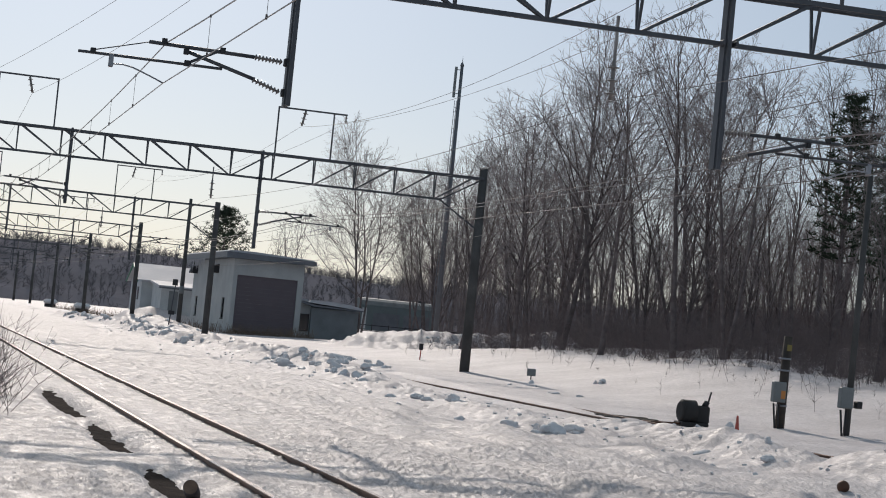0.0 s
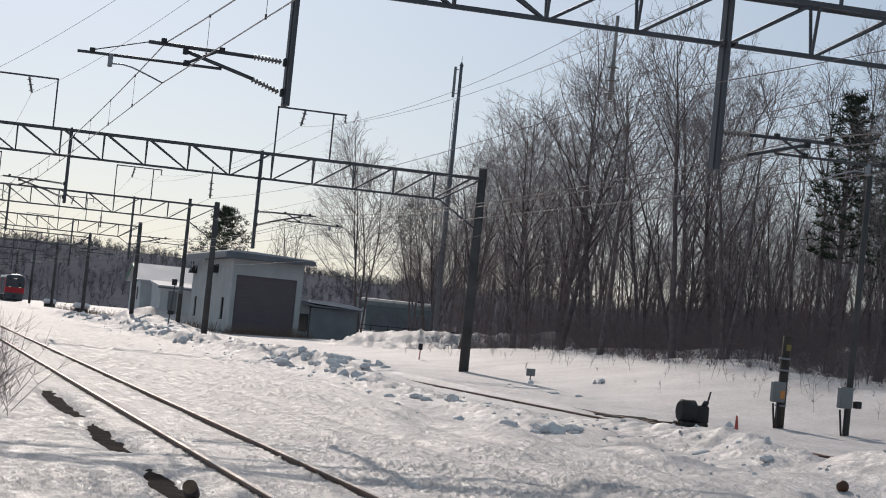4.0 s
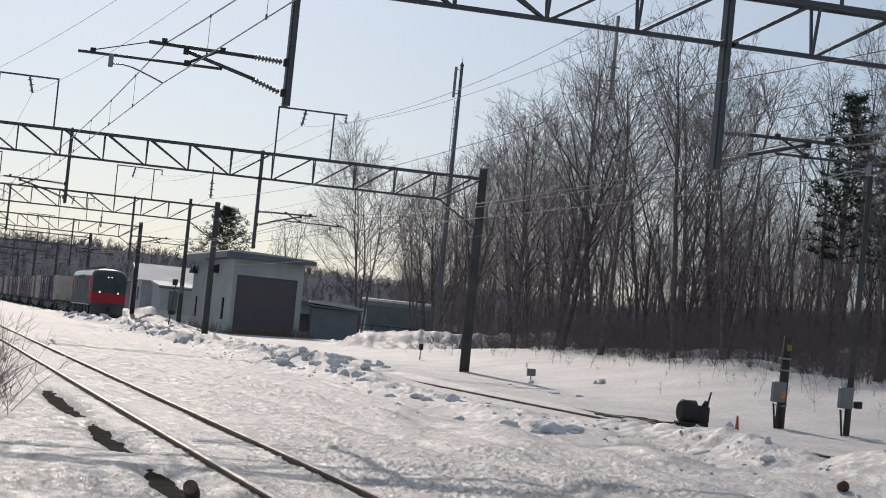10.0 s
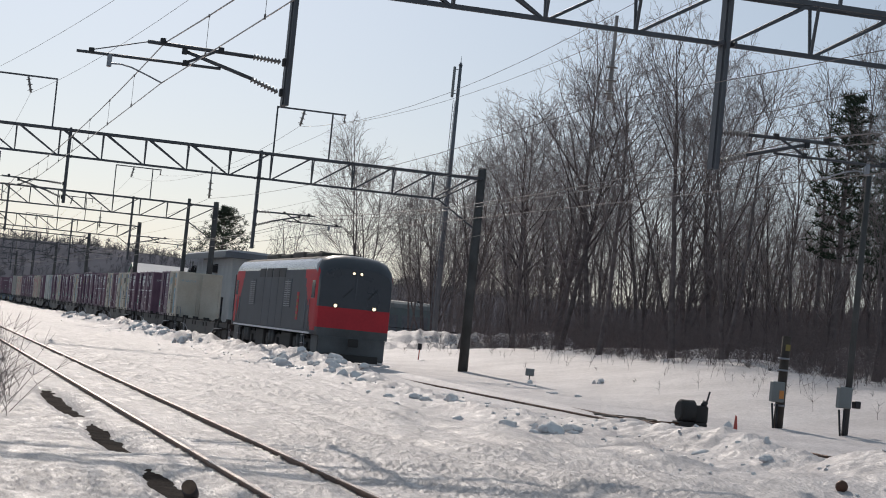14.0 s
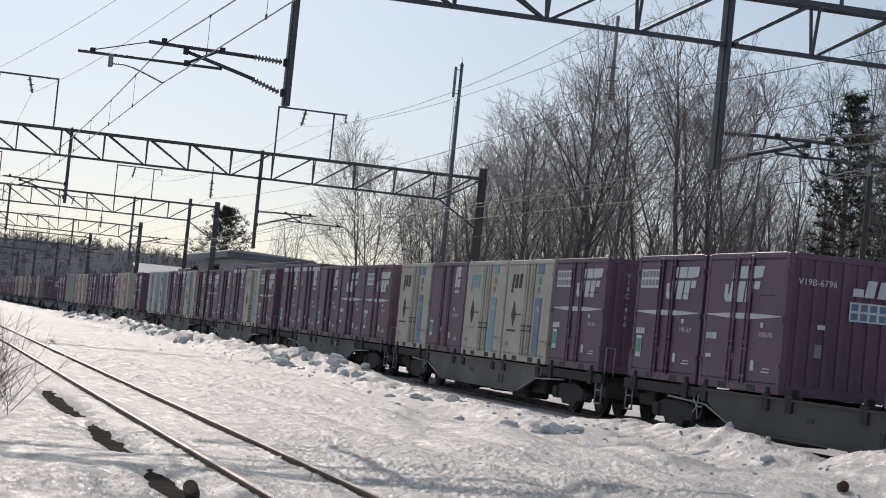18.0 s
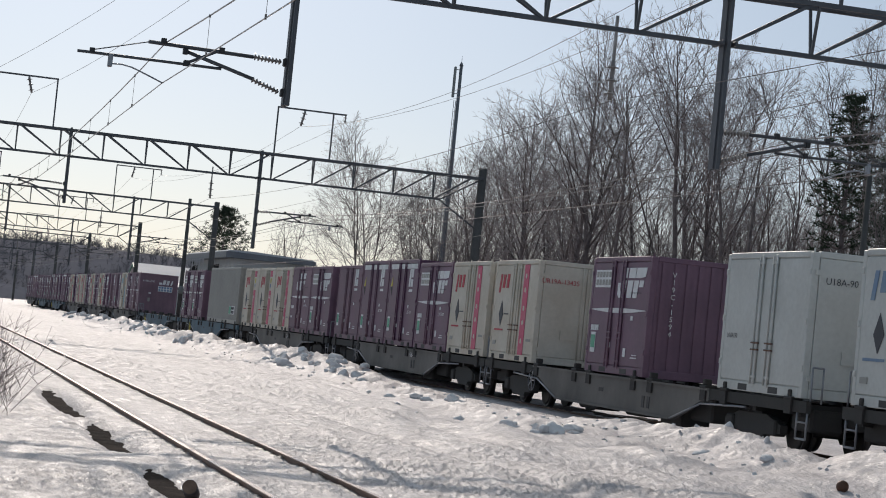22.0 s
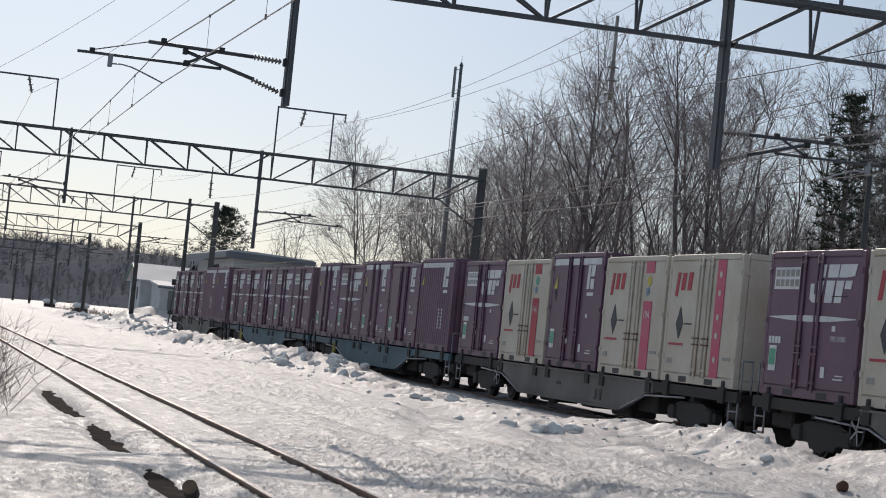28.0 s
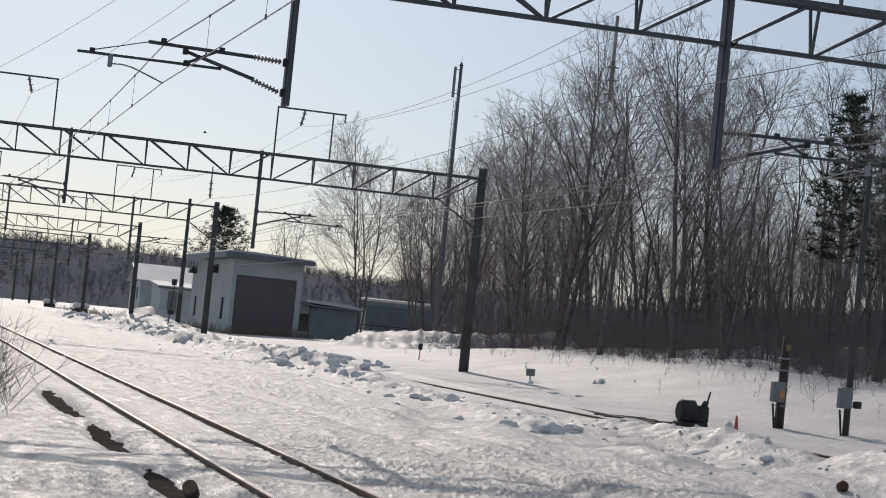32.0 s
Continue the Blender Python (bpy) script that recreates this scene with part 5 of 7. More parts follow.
        for dx in (-1.05, 1.05):
            bm = B()
            tube(bm, (xb + dx, -0.8, 0.45), (xb + dx, 0.8, 0.45), 0.09, sides=8)
            for s in (-1, 1):
                tube(bm, (xb + dx, s * 0.50, 0.45), (xb + dx, s * 0.63, 0.45), 0.45, sides=24)
            part("wheelset", bm, "wheel", bog)
    for xa, xb_ in ((-5.4, -7.4), (-11.5, -13.4)):
        boxed("fuel_tank", (xb_, -1.25, 0.30, xa, 1.25, 1.0), "black", c, bevel=0.05)
    return c


loco = make_loco()
KEYED.append((loco, slot_x(1, 1, 0) + 0.72 + 20.35, 0.0))


# ---- buildings beside the line ----
def build_garage():
    g = thing("engine_shed", "pale rendered railway garage with big dark door and snowy flat roof", "building", at=pose(-156, 0, 0))
    x1, y0, y1, zt = -22.0, 8.1, 13.5, 5.65
    zb = 0.0
    bm = B()
    # front wall with its door opening
    box(bm, -0.25, y0, zb, 0, y0 + 0.32, zt)
    box(bm, -0.25, 13.07, zb, 0, y1, zt)
    box(bm, -0.25, y0 + 0.32, 4.44, 0, 13.07, zt)
    part("wall", bm, "wallpaint", g)
    bm = B()
    wins = [(-4.6, -3.2), (-12.0, -10.6), (-19.6, -18.3)]
    xs = [-0.25]
    for a, b in sorted(wins, reverse=True):
        xs += [b, a]
    xs.append(x1)
    for i in range(0, len(xs), 2):
        box(bm, xs[i + 1], y0, zb, xs[i], y0 + 0.25, zt)
    for a, b in wins:
        box(bm, a, y0, zb, b, y0 + 0.25, 1.05)
        box(bm, a, y0, 2.65, b, y0 + 0.25, zt)
    part("wall", bm, "wallpaint", g)
    for a, b in wins:
        bm = B()
        box(bm, a, y0 + 0.12, 1.05, b, y0 + 0.16, 2.65)
        w = part("window", bm, "glass", g)
        bm = B()
        for z in (1.05, 1.82, 2.58):
            box(bm, a, y0 + 0.07, z, b, y0 + 0.13, z + 0.06)
        for xx in (a, (a + b) / 2 - 0.03, b - 0.06):
            box(bm, xx, y0 + 0.07, 1.05, xx + 0.06, y0 + 0.13, 2.65)
        part("window_frame", bm, "gap", w)
        bm = B()
        box(bm, a - 0.05, y0 - 0.06, 0.98, b + 0.05, y0 + 0.1, 1.05)
        part("sill", bm, "concrete", w)
    for xx in (-8.0, -20.2):
        bm = B()
        pts = [(y0, 4.55), (y0, 5.25)] + [(y0 - 0.62 * math.sin(a), 4.55 + 0.70 * math.cos(a)) for a in (0.4, 0.8, 1.2, 1.57)]
        prism(bm, pts, "x", xx - 0.5, xx + 0.5)
        part("vent_hood", bm, "gap", g, "rusty rounded vent hood")
    bm = B()
    box(bm, x1, y1 - 0.25, zb, -0.25, y1, zt)
    box(bm, x1, y0 + 0.25, zb, x1 + 0.25, y1 - 0.25, zt)
    part("wall", bm, "wallpaint", g)
    for i in range(14):
        z = 0.25 + i * 0.30
        bm = B()
        box(bm, -0.20, y0 + 0.33, z, -0.13, 13.06, z + 0.297, bevel=0.003)
        part("door_slat", bm, "shutter", g)
    bm = B()
    prism(bm, [(y0 - 0.75, 5.66), (y1 + 0.75, 5.66), (y1 + 0.75, 5.98), (y0 - 0.75, 6.12)], "x", x1 - 0.6, 0.75)
    part("roof", bm, "roofmetal", g)
    bm = B()
    prism(bm, [(y0 - 0.62, 6.125), (y1 + 0.65, 5.985), (y1 + 0.55, 6.07), (9.5, 6.26), (y0 - 0.5, 6.24)], "x", x1 - 0.5, 0.55)
    part("roof_snow", bm, "roofsnow", g, "thin layer of snow")
    random.seed(11)
    for i in range(26):
        bm = B()
        xx = -21.5 + i * 0.42 + random.uniform(-0.15, 0.15)
        tube(bm, (xx, y0 - 0.72, 5.68), (xx, y0 - 0.72, 5.68 - random.uniform(0.25, 1.1)), 0.04, 0.005, sides=5)
        part("icicle", bm, "roofsnow", g)
    # low annex
    s = thing("annex_shed", "low grey annex shed with thick snow on its lean-to roof", "shed", at=pose(-156.6, 0, 0))
    bm = B()
    box(bm, -7, 14.45, 0.0, 0, 18.15, 2.55)
    part("wall", bm, "clad", s)
    for i in range(22):
        bm = B()
        box(bm, 0.0, 14.47 + i * 0.167, 0.2, 0.014, 14.47 + i * 0.167 + 0.155, 2.54)
        part("board", bm, "clad", s)
    bm = B()
    box(bm, -7, 13.55, 0.0, -0.35, 14.44, 2.8)
    part("porch_wall", bm, "wallpaint", s)
    bm = B()
    box(bm, -0.36, 13.68, 0.75, -0.33, 14.34, 1.95)
    w = part("window", bm, "glass", s)
    bm = B()
    for y in (13.62, 14.30):
        box(bm, -0.35, y, 0.7, -0.30, y + 0.07, 2.0)
    box(bm, -0.35, 13.62, 1.94, -0.30, 14.37, 2.0)
    box(bm, -0.35, 13.62, 0.68, -0.29, 14.37, 0.75)
    part("window_frame", bm, "gap", w)
    bm = B()
    prism(bm, [(13.5, 2.84), (14.6, 2.60), (18.45, 2.56), (18.45, 2.64), (14.6, 2.76), (13.5, 3.0)], "x", -7.3, 0.35)
    part("roof", bm, "roofmetal", s)
    bm = B()
    prism(bm, [(14.1, 2.90), (18.43, 2.65), (18.40, 2.80), (17.5, 2.98), (15.5, 3.12), (14.3, 3.10)], "x", -7.2, 0.30)
    part("roof_snow", bm, "roofsnow", s, "thick rounded snow slab")
    bm = B()
    prism(bm, [(13.5, 3.005), (14.9, 2.86), (14.8, 3.02), (13.6, 3.16)], "x", -7.2, -0.1)
    part("roof_snow", bm, "roofsnow", s)


build_garage()


def build_house():
    h = thing("white_house", "white sided house with green trim and snowy gable roof", "house", at=pose(-192, 0, 0))
    bm = B()
    prism(bm, [(0, 0.2), (0, 3.75), (-4.5, 5.15), (-9, 3.75), (-9, 0.2)], "y", 5.3, 16.0)
    part("wall", bm, "whitewall", h)
    bm = B()
    prism(bm, [(0.5, 3.60), (-4.5, 5.17), (-4.5, 5.33), (0.5, 3.76)], "y", 4.9, 16.4)
    part("roof", bm, "roofsnow", h, "snow-covered roof slope")
    bm = B()
    prism(bm, [(-9.5, 3.60), (-4.5, 5.17), (-4.5, 5.33), (-9.5, 3.76)], "y", 4.9, 16.4)
    part("roof", bm, "roofsnow", h)
    bm = B()
    beam(bm, (0.5, 4.86, 3.62), (-4.5, 4.86, 5.2), 0.10, 0.22)
    beam(bm, (-9.5, 4.86, 3.62), (-4.5, 4.86, 5.2), 0.10, 0.22)
    part("barge_board", bm, "greenroof", h, "green barge board")
    for xx in (-2.2, -4.6):
        bm = B()
        box(bm, xx - 0.5, 5.26, 1.9, xx + 0.5, 5.29, 3.1)
        part("window", bm, "glass", h)
    e = thing("house_extension", "low grey-white extension with snow on its roof", "house", at=pose(-184, 0, 0))
    bm = B()
    prism(bm, [(0, 0.2), (0, 3.15), (-6.8, 3.6), (-6.8, 0.2)], "y", 6.2, 14.0)
    part("wall", bm, "whitewall", e)
    bm = B()
    prism(bm, [(0.4, 3.14), (-6.8, 3.62), (-6.8, 3.80), (0.4, 3.34)], "y", 5.9, 14.2)
    part("roof", bm, "roofsnow", e)
    bm = B()
    box(bm, 0.41, 5.9, 3.08, 0.47, 14.2, 3.22)
    part("gutter", bm, "roofmetal", e)
    bm = B()
    box(bm, 0.0, 6.9, 0.9, 0.04, 7.7, 2.9)
    part("door", bm, "clad", e)


build_house()


def build_coach():
    c = thing("old_coach_body", "weathered grey-green coach body with rounded paler roof", "coach body", at=pose(-196, 0, 0))
    bm = B()
    pts = [(0, 1.2), (0, 3.55), (-0.2, 3.95), (-0.7, 4.18), (-1.4, 4.24), (-2.1, 4.18), (-2.6, 3.95), (-2.8, 3.55), (-2.8, 1.2)]
    prism(bm, pts, "y", 26.9, 34.2)
    part("body", bm, "coach", c)
    bm = B()
    prism(bm, [(0.02, 3.6), (-0.18, 4.0), (-0.7, 4.23), (-1.4, 4.30), (-2.1, 4.23), (-2.1, 4.18), (-1.4, 4.25), (-0.7, 4.19), (-0.18, 3.96)], "y", 27.0, 34.1)
    part("roof", bm, "boxpaint", c, "paler rounded roof")
    for i in range(2):
        bm = B()
        box(bm, 0.0, 28.2 + i * 3.0, 1.3, 0.03, 30.8 + i * 3.0, 2.9)
        part("lower_panel", bm, "roofmetal", c)
    bm = B()
    box(bm, 0.0, 27.05, 1.3, 0.04, 27.5, 3.3)
    part("door", bm, "whitewall", c)
    bm = B()
    tube(bm, (-1.4, 33.2, 4.2), (-1.4, 33.2, 4.45), 0.35, sides=10)
    part("roof_vent", bm, "gap", c)
    f = thing("yard_fence", "dark post and rail fence half buried in snow", "fence", at=pose(-178, 0, 0))
    for i in range(10):
        y = 22.6 + i * 1.5
        bm = B()
        gz = ground_z(-178, y)
        tube(bm, (0, y, gz - 0.3), (0, y, gz + 1.5), 0.05, sides=6)
        part("post", bm, "gap", f)
    for dz in (0.9, 1.4):
        for i in range(9):
            bm = B()
            y = 22.6 + i * 1.5
            beam(bm, (0.05, y, ground_z(-178, y) + dz), (0.05, y + 1.5, ground_z(-178, y + 1.5) + dz), 0.03, 0.06)
            part("rail", bm, "gap", f)


build_coach()


# ---- masts and posts ----
def build_mast():
    m = thing("radio_mast", "slim grey radio mast with ladder and panel aerial", "mast", at=pose(-142, 20.62, 0))
    gz = ground_z(-142, 20.4) - 0.3
    bm = B()
    tube(bm, (0, 0, gz), (0, 0, 20.6), 0.19, 0.11, 12)
    part("pole", bm, "roofmetal", m)
    bm = B()
    for dy in (-0.42, -0.24):
        tube(bm, (0.1, dy, 2), (0.1, dy * 0.75, 18.0), 0.022, sides=5)
    for i in range(52):
        z = 2.2 + i * 0.3
        tube(bm, (0.1, -0.42 + 0.105 * (z - 2) / 16, z), (0.1, -0.24 + 0.06 * (z - 2) / 16, z), 0.015, sides=4)
    part("ladder", bm, "roofmetal", m)
    bm = B()
    box(bm, -0.08, -0.50, 18.2, 0.08, -0.32, 20.4, bevel=0.03)
    beam(bm, (0, -0.4, 18.5), (0, 0, 18.5), 0.05, 0.05)
    beam(bm, (0, -0.4, 20.2), (0, 0, 20.2), 0.05, 0.05)
    part("panel_aerial", bm, "boxpaint", m)
    bm = B()
    tube(bm, (0, 0, 20.6), (0, 0, 21.2), 0.03, 0.01, sides=6)
    tube(bm, (0, 0, 20.5), (0, 0, 20.75), 0.16, 0.05, sides=10)
    part("lightning_rod", bm, "roofmetal", m)
    p = thing("utility_pole", "slim concrete utility pole with a pale band", "pole", at=pose(-160, 4.85, 0))
    bm = B()
    tube(bm, (0, 0, -0.3), (0, 0, 9.95), 0.19, 0.12, 12)
    part("shaft", bm, "concrete", p)
    bm = B()
    tube(bm, (0, 0, 2.6), (0, 0, 3.2), 0.185, sides=12)
    part("band", bm, "boxpaint", p)


build_mast()


def build_lineside():
    # hand point lever
    s = thing("point_lever", "black hand point lever with round weight beside the main line", "point lever", at=pose(-45.3, 2.0, -0.08))
    bm = B()
    box(bm, -0.28, -0.34, 0.0, 0.28, 0.32, 0.12, bevel=0.02)
    part("base", bm, "black", s)
    bm = B()
    tube(bm, (0, -0.28, 0.36), (0, 0.04, 0.36), 0.27, sides=18)
    tube(bm, (0, -0.33, 0.36), (0, -0.28, 0.36), 0.21, 0.27, sides=18)
    part("weight", bm, "black", s, "black round counterweight")
    bm = B()
    box(bm, -0.10, 0.05, 0.1, 0.10, 0.40, 0.52, bevel=0.04)
    part("housing", bm, "black", s)
    bm = B()
    tube(bm, (0, 0.30, 0.3), (0, 0.42, 0.86), 0.028, 0.022)
    tube(bm, (0, 0.28, 0.50), (0, 0.34, 0.62), 0.07, sides=10)
    part("lever", bm, "gap", s)
    bm = B()
    tube(bm, (0.1, 0.2, 0.08), (0.2, -1.8, 0.04), 0.025, sides=6)
    part("throw_rod", bm, "rail", s)
    for i, (dx, dy, ln, turn) in enumerate(((-1.5, -1.05, 1.5, 1.35), (-2.2, -0.95, 1.3, 1.5), (-0.9, -1.2, 1.2, 1.3))):
        w = thing("switch_timber", "dark switch timber half buried beside the point lever", "sleeper", "switch timbers", at=pose(-45.3 + dx, 2.0 + dy, -0.09, 0, 0, math.degrees(turn)))
        boxed("timber", (-ln / 2, -0.11, -0.1, ln / 2, 0.11, 0.07), "sleeper", w, bevel=0.015)
    # red marker
    c = thing("red_marker", "small red marker stake in the snow", "marker", at=pose(-44.3, 2.72, -0.1))
    bm = B()
    prism(bm, [(-0.055, 0.0), (0.05, 0.0), (0.0, 0.40), (-0.03, 0.42)], "x", -0.02, 0.02)
    part("stake", bm, "conered", c)
    # relay boxes
    for x, y, hgt, r, lab in ((-49.3, 5.97, 2.35, 0.13, True), (-46.9, 6.68, 6.4, 0.085, False)):
        gz = ground_z(x, y)
        p = thing("relay_post", "dark timber post carrying a grey relay box and pipes" if lab else "tall grey pole carrying a grey relay box and pipes", "relay box", "relay posts", at=pose(x, y, gz))
        bm = B()
        tube(bm, (0, 0, -0.4), (0, 0.03, hgt), r, r * 0.85, 12)
        part("post", bm, "sleeper" if lab else "concrete", p)
        bm = B()
        box(bm, 0.10, -0.36, 0.66, 0.30, -0.02, 1.18, bevel=0.02)
        b = part("box", bm, "boxpaint", p, "grey steel box")
        bm = B()
        box(bm, 0.30, -0.34, 0.68, 0.315, -0.04, 1.16, bevel=0.005)
        part("box_door", bm, "boxpaint", b)
        if lab:
            bm = B()
            box(bm, 0.315, -0.17, 0.75, 0.325, -0.05, 0.96)
            part("yellow_label", bm, "markorange", b, "orange label")
            bm = B()
            box(bm, 0.12, -0.03, 1.98, 0.15, 0.09, 2.14)
            part("number_plate", bm, "plateochre", p, "small ochre plate")
            bm = B()
            for z in (0.55, 1.45, 1.75):
                tube(bm, (0, 0.0, z), (0, 0.0, z + 0.05), r + 0.02, sides=12)
            part("strap", bm, "galv", p)
        else:
            bm = B()
            box(bm, -0.05, 0.14, 0.68, 0.16, 0.30, 0.86, bevel=0.02)
            part("junction_box", bm, "gap", p)
        bm = B()
        for dy in (-0.30, -0.16):
            tube(bm, (0.2, dy, 0.62), (0.12, dy * 0.5, -0.2), 0.028, sides=6)
        part("conduit", bm, "gap", p)
    # low sign, red-topped stake, near post tops
    s = thing("low_sign", "small grey sign board on a short stake", "sign", at=pose(-75, 7.2, ground_z(-75, 7.2)))
    bm = B()
    tube(bm, (0, 0, -0.2), (0, 0, 0.22), 0.025, sides=6)
    part("stake", bm, "gap", s)
    bm = B()
    box(bm, -0.02, -0.17, 0.20, 0.02, 0.17, 0.47, bevel=0.005)
    part("board", bm, "boxpaint", s)
    k = thing("distance_stake", "thin stake with a dark top and red band", "stake", at=pose(-96, 8.1, ground_z(-96, 8.1)))
    bm = B()
    tube(bm, (0, 0, -0.2), (0, 0.03, 0.50), 0.03, sides=6)
    part("stake", bm, "conered", k)
    bm = B()
    box(bm, -0.03, -0.07, 0.48, 0.03, 0.12, 0.78)
    part("plate", bm, "gap", k)
    l = thing("log", "short round log with a pale cut end in thawed ground", "log", at=pose(-17.75, -13.42, -0.06))
    bm = B()
    tube(bm, (0.02, -0.01, 0.05), (-0.22, 0.05, -0.03), 0.066, 0.068, 16)
    part("bark", bm, "bark", l)
    bm = B()
    tube(bm, (0.021, -0.01, 0.05), (0.026, -0.0115, 0.0515), 0.060, sides=16)
    part("cut_end", bm, "logend", l)
    d = thing("rusty_post_top", "round rusty post top poking from the snow", "post", at=pose(-24.6, -4.07, -0.05))
    bm = B()
    tube(bm, (0, 0, -0.3), (0, 0, 0.07), 0.05, sides=12)
    part("stem", bm, "rail", d)
    bm = B()
    bmesh.ops.create_uvsphere(bm, u_segments=16, v_segments=10, radius=0.082)
    bmesh.ops.translate(bm, verts=bm.verts, vec=(0, 0, 0.11))
    part("knob", bm, "rail", d, smooth=True)
    # snow-capped blocks and a signal stake further up the line
    for xx, yy in ((-278, 3.2), (-231, 3.4)):
        k = thing("snow_capped_block", "low dark block under a cap of snow", "block", "snow-capped blocks", at=pose(xx, yy, ground_z(xx, yy)))
        bm = B()
        box(bm, -0.7, -0.7, -0.4, 0.7, 0.7, 0.45, bevel=0.05)
        part("block", bm, "gap", k)
        bm = B()
        box(bm, -0.9, -0.9, 0.40, 0.9, 0.9, 1.05, bevel=0.28)
        part("snow_cap", bm, "drift", k, smooth=True)
    k = thing("signal_stake", "thin dark steel stake with a small box", "stake", at=pose(-152, 3.1, ground_z(-152, 3.1)))
    bm = B()
    tube(bm, (0, 0, -0.3), (0, 0.25, 3.1), 0.045, sides=8)
    part("stake", bm, "steel", k)
    bm = B()
    box(bm, -0.08, -0.10, 0.75, 0.10, 0.34, 1.05, bevel=0.02)
    part("box", bm, "gap", k)
    bm = B()
    box(bm, -0.06, 0.0, 2.9, 0.06, 0.38, 3.35, bevel=0.02)
    part("plate", bm, "gap", k)


# ---- a bird that crosses the sky at the end ----
def build_bird():
    b = thing("bird", "small dark bird flying with spread wings", "bird", at=pose(*BIRD[0]))
    bm = B()
    bmesh.ops.create_uvsphere(bm, u_segments=12, v_segments=8, radius=1.0)
    for v in bm.verts:
        v.co = Vector((v.co.x * 0.035, v.co.y * 0.10, v.co.z * 0.035))
    part("body", bm, "bird", b, smooth=True)
    for s in (-1, 1):
        bm = B()
        prism(bm, [(s * 0.02, 0.05), (s * 0.12, 0.03), (s * 0.22, -0.04), (s * 0.11, -0.05), (s * 0.02, -0.05)], "z", -0.004, 0.004)
        part("wing", bm, "bird", b).rotation_euler = (0, -s * 0.45, 0)
    bm = B()
    prism(bm, [(-0.015, 0.08), (0.015, 0.08), (0.04, 0.17), (-0.04, 0.17)], "z", -0.004, 0.004)
    part("tail", bm, "bird", b)
    return b


BIRD = ((-70.0, 242.6, 43.4), (-118.52, -0.12, 11.61))
bird = build_bird()


build_lineside()
# ---- trees ----
class Twigs:
    """Collects tapered three- to eight-sided limbs into one mesh."""

    def __init__(self):
        self.v, self.f = [], []

    def limb(self, pts, radii, sides):
        base = len(self.v)
        for k, (p, r) in enumerate(zip(pts, radii)):
            d = (pts[min(k + 1, len(pts) - 1)] - pts[max(k - 1, 0)]).normalized()
            x = d.orthogonal().normalized()
            y = d.cross(x)
            for i in range(sides):
                a = 2 * math.pi * i / sides
                self.v.append(p + (x * math.cos(a) + y * math.sin(a)) * r)
        for k in range(len(pts) - 1):
            for i in range(sides):
                j = (i + 1) % sides
                a, b = base + k * sides, base + (k + 1) * sides
                self.f.append((a + i, a + j, b + j, b + i))

    def mesh(self, name, mat):
        me = bpy.data.meshes.new(name)
        me.from_pydata([tuple(p) for p in self.v], [], self.f)
        me.materials.append(M[mat])
        me.polygons.foreach_set("use_smooth", [True] * len(me.polygons))
        return me


def grow(rng, p, d, length, steps, up, wander):
    pts = [p.copy()]
    for _ in range(steps):
        d = (d + Vector((rng.uniform(-1, 1), rng.uniform(-1, 1), rng.uniform(-1, 1))) * wander + Vector((0, 0, up))).normalized()
        p = p + d * (length / steps)
        pts.append(p.copy())
    return pts, d


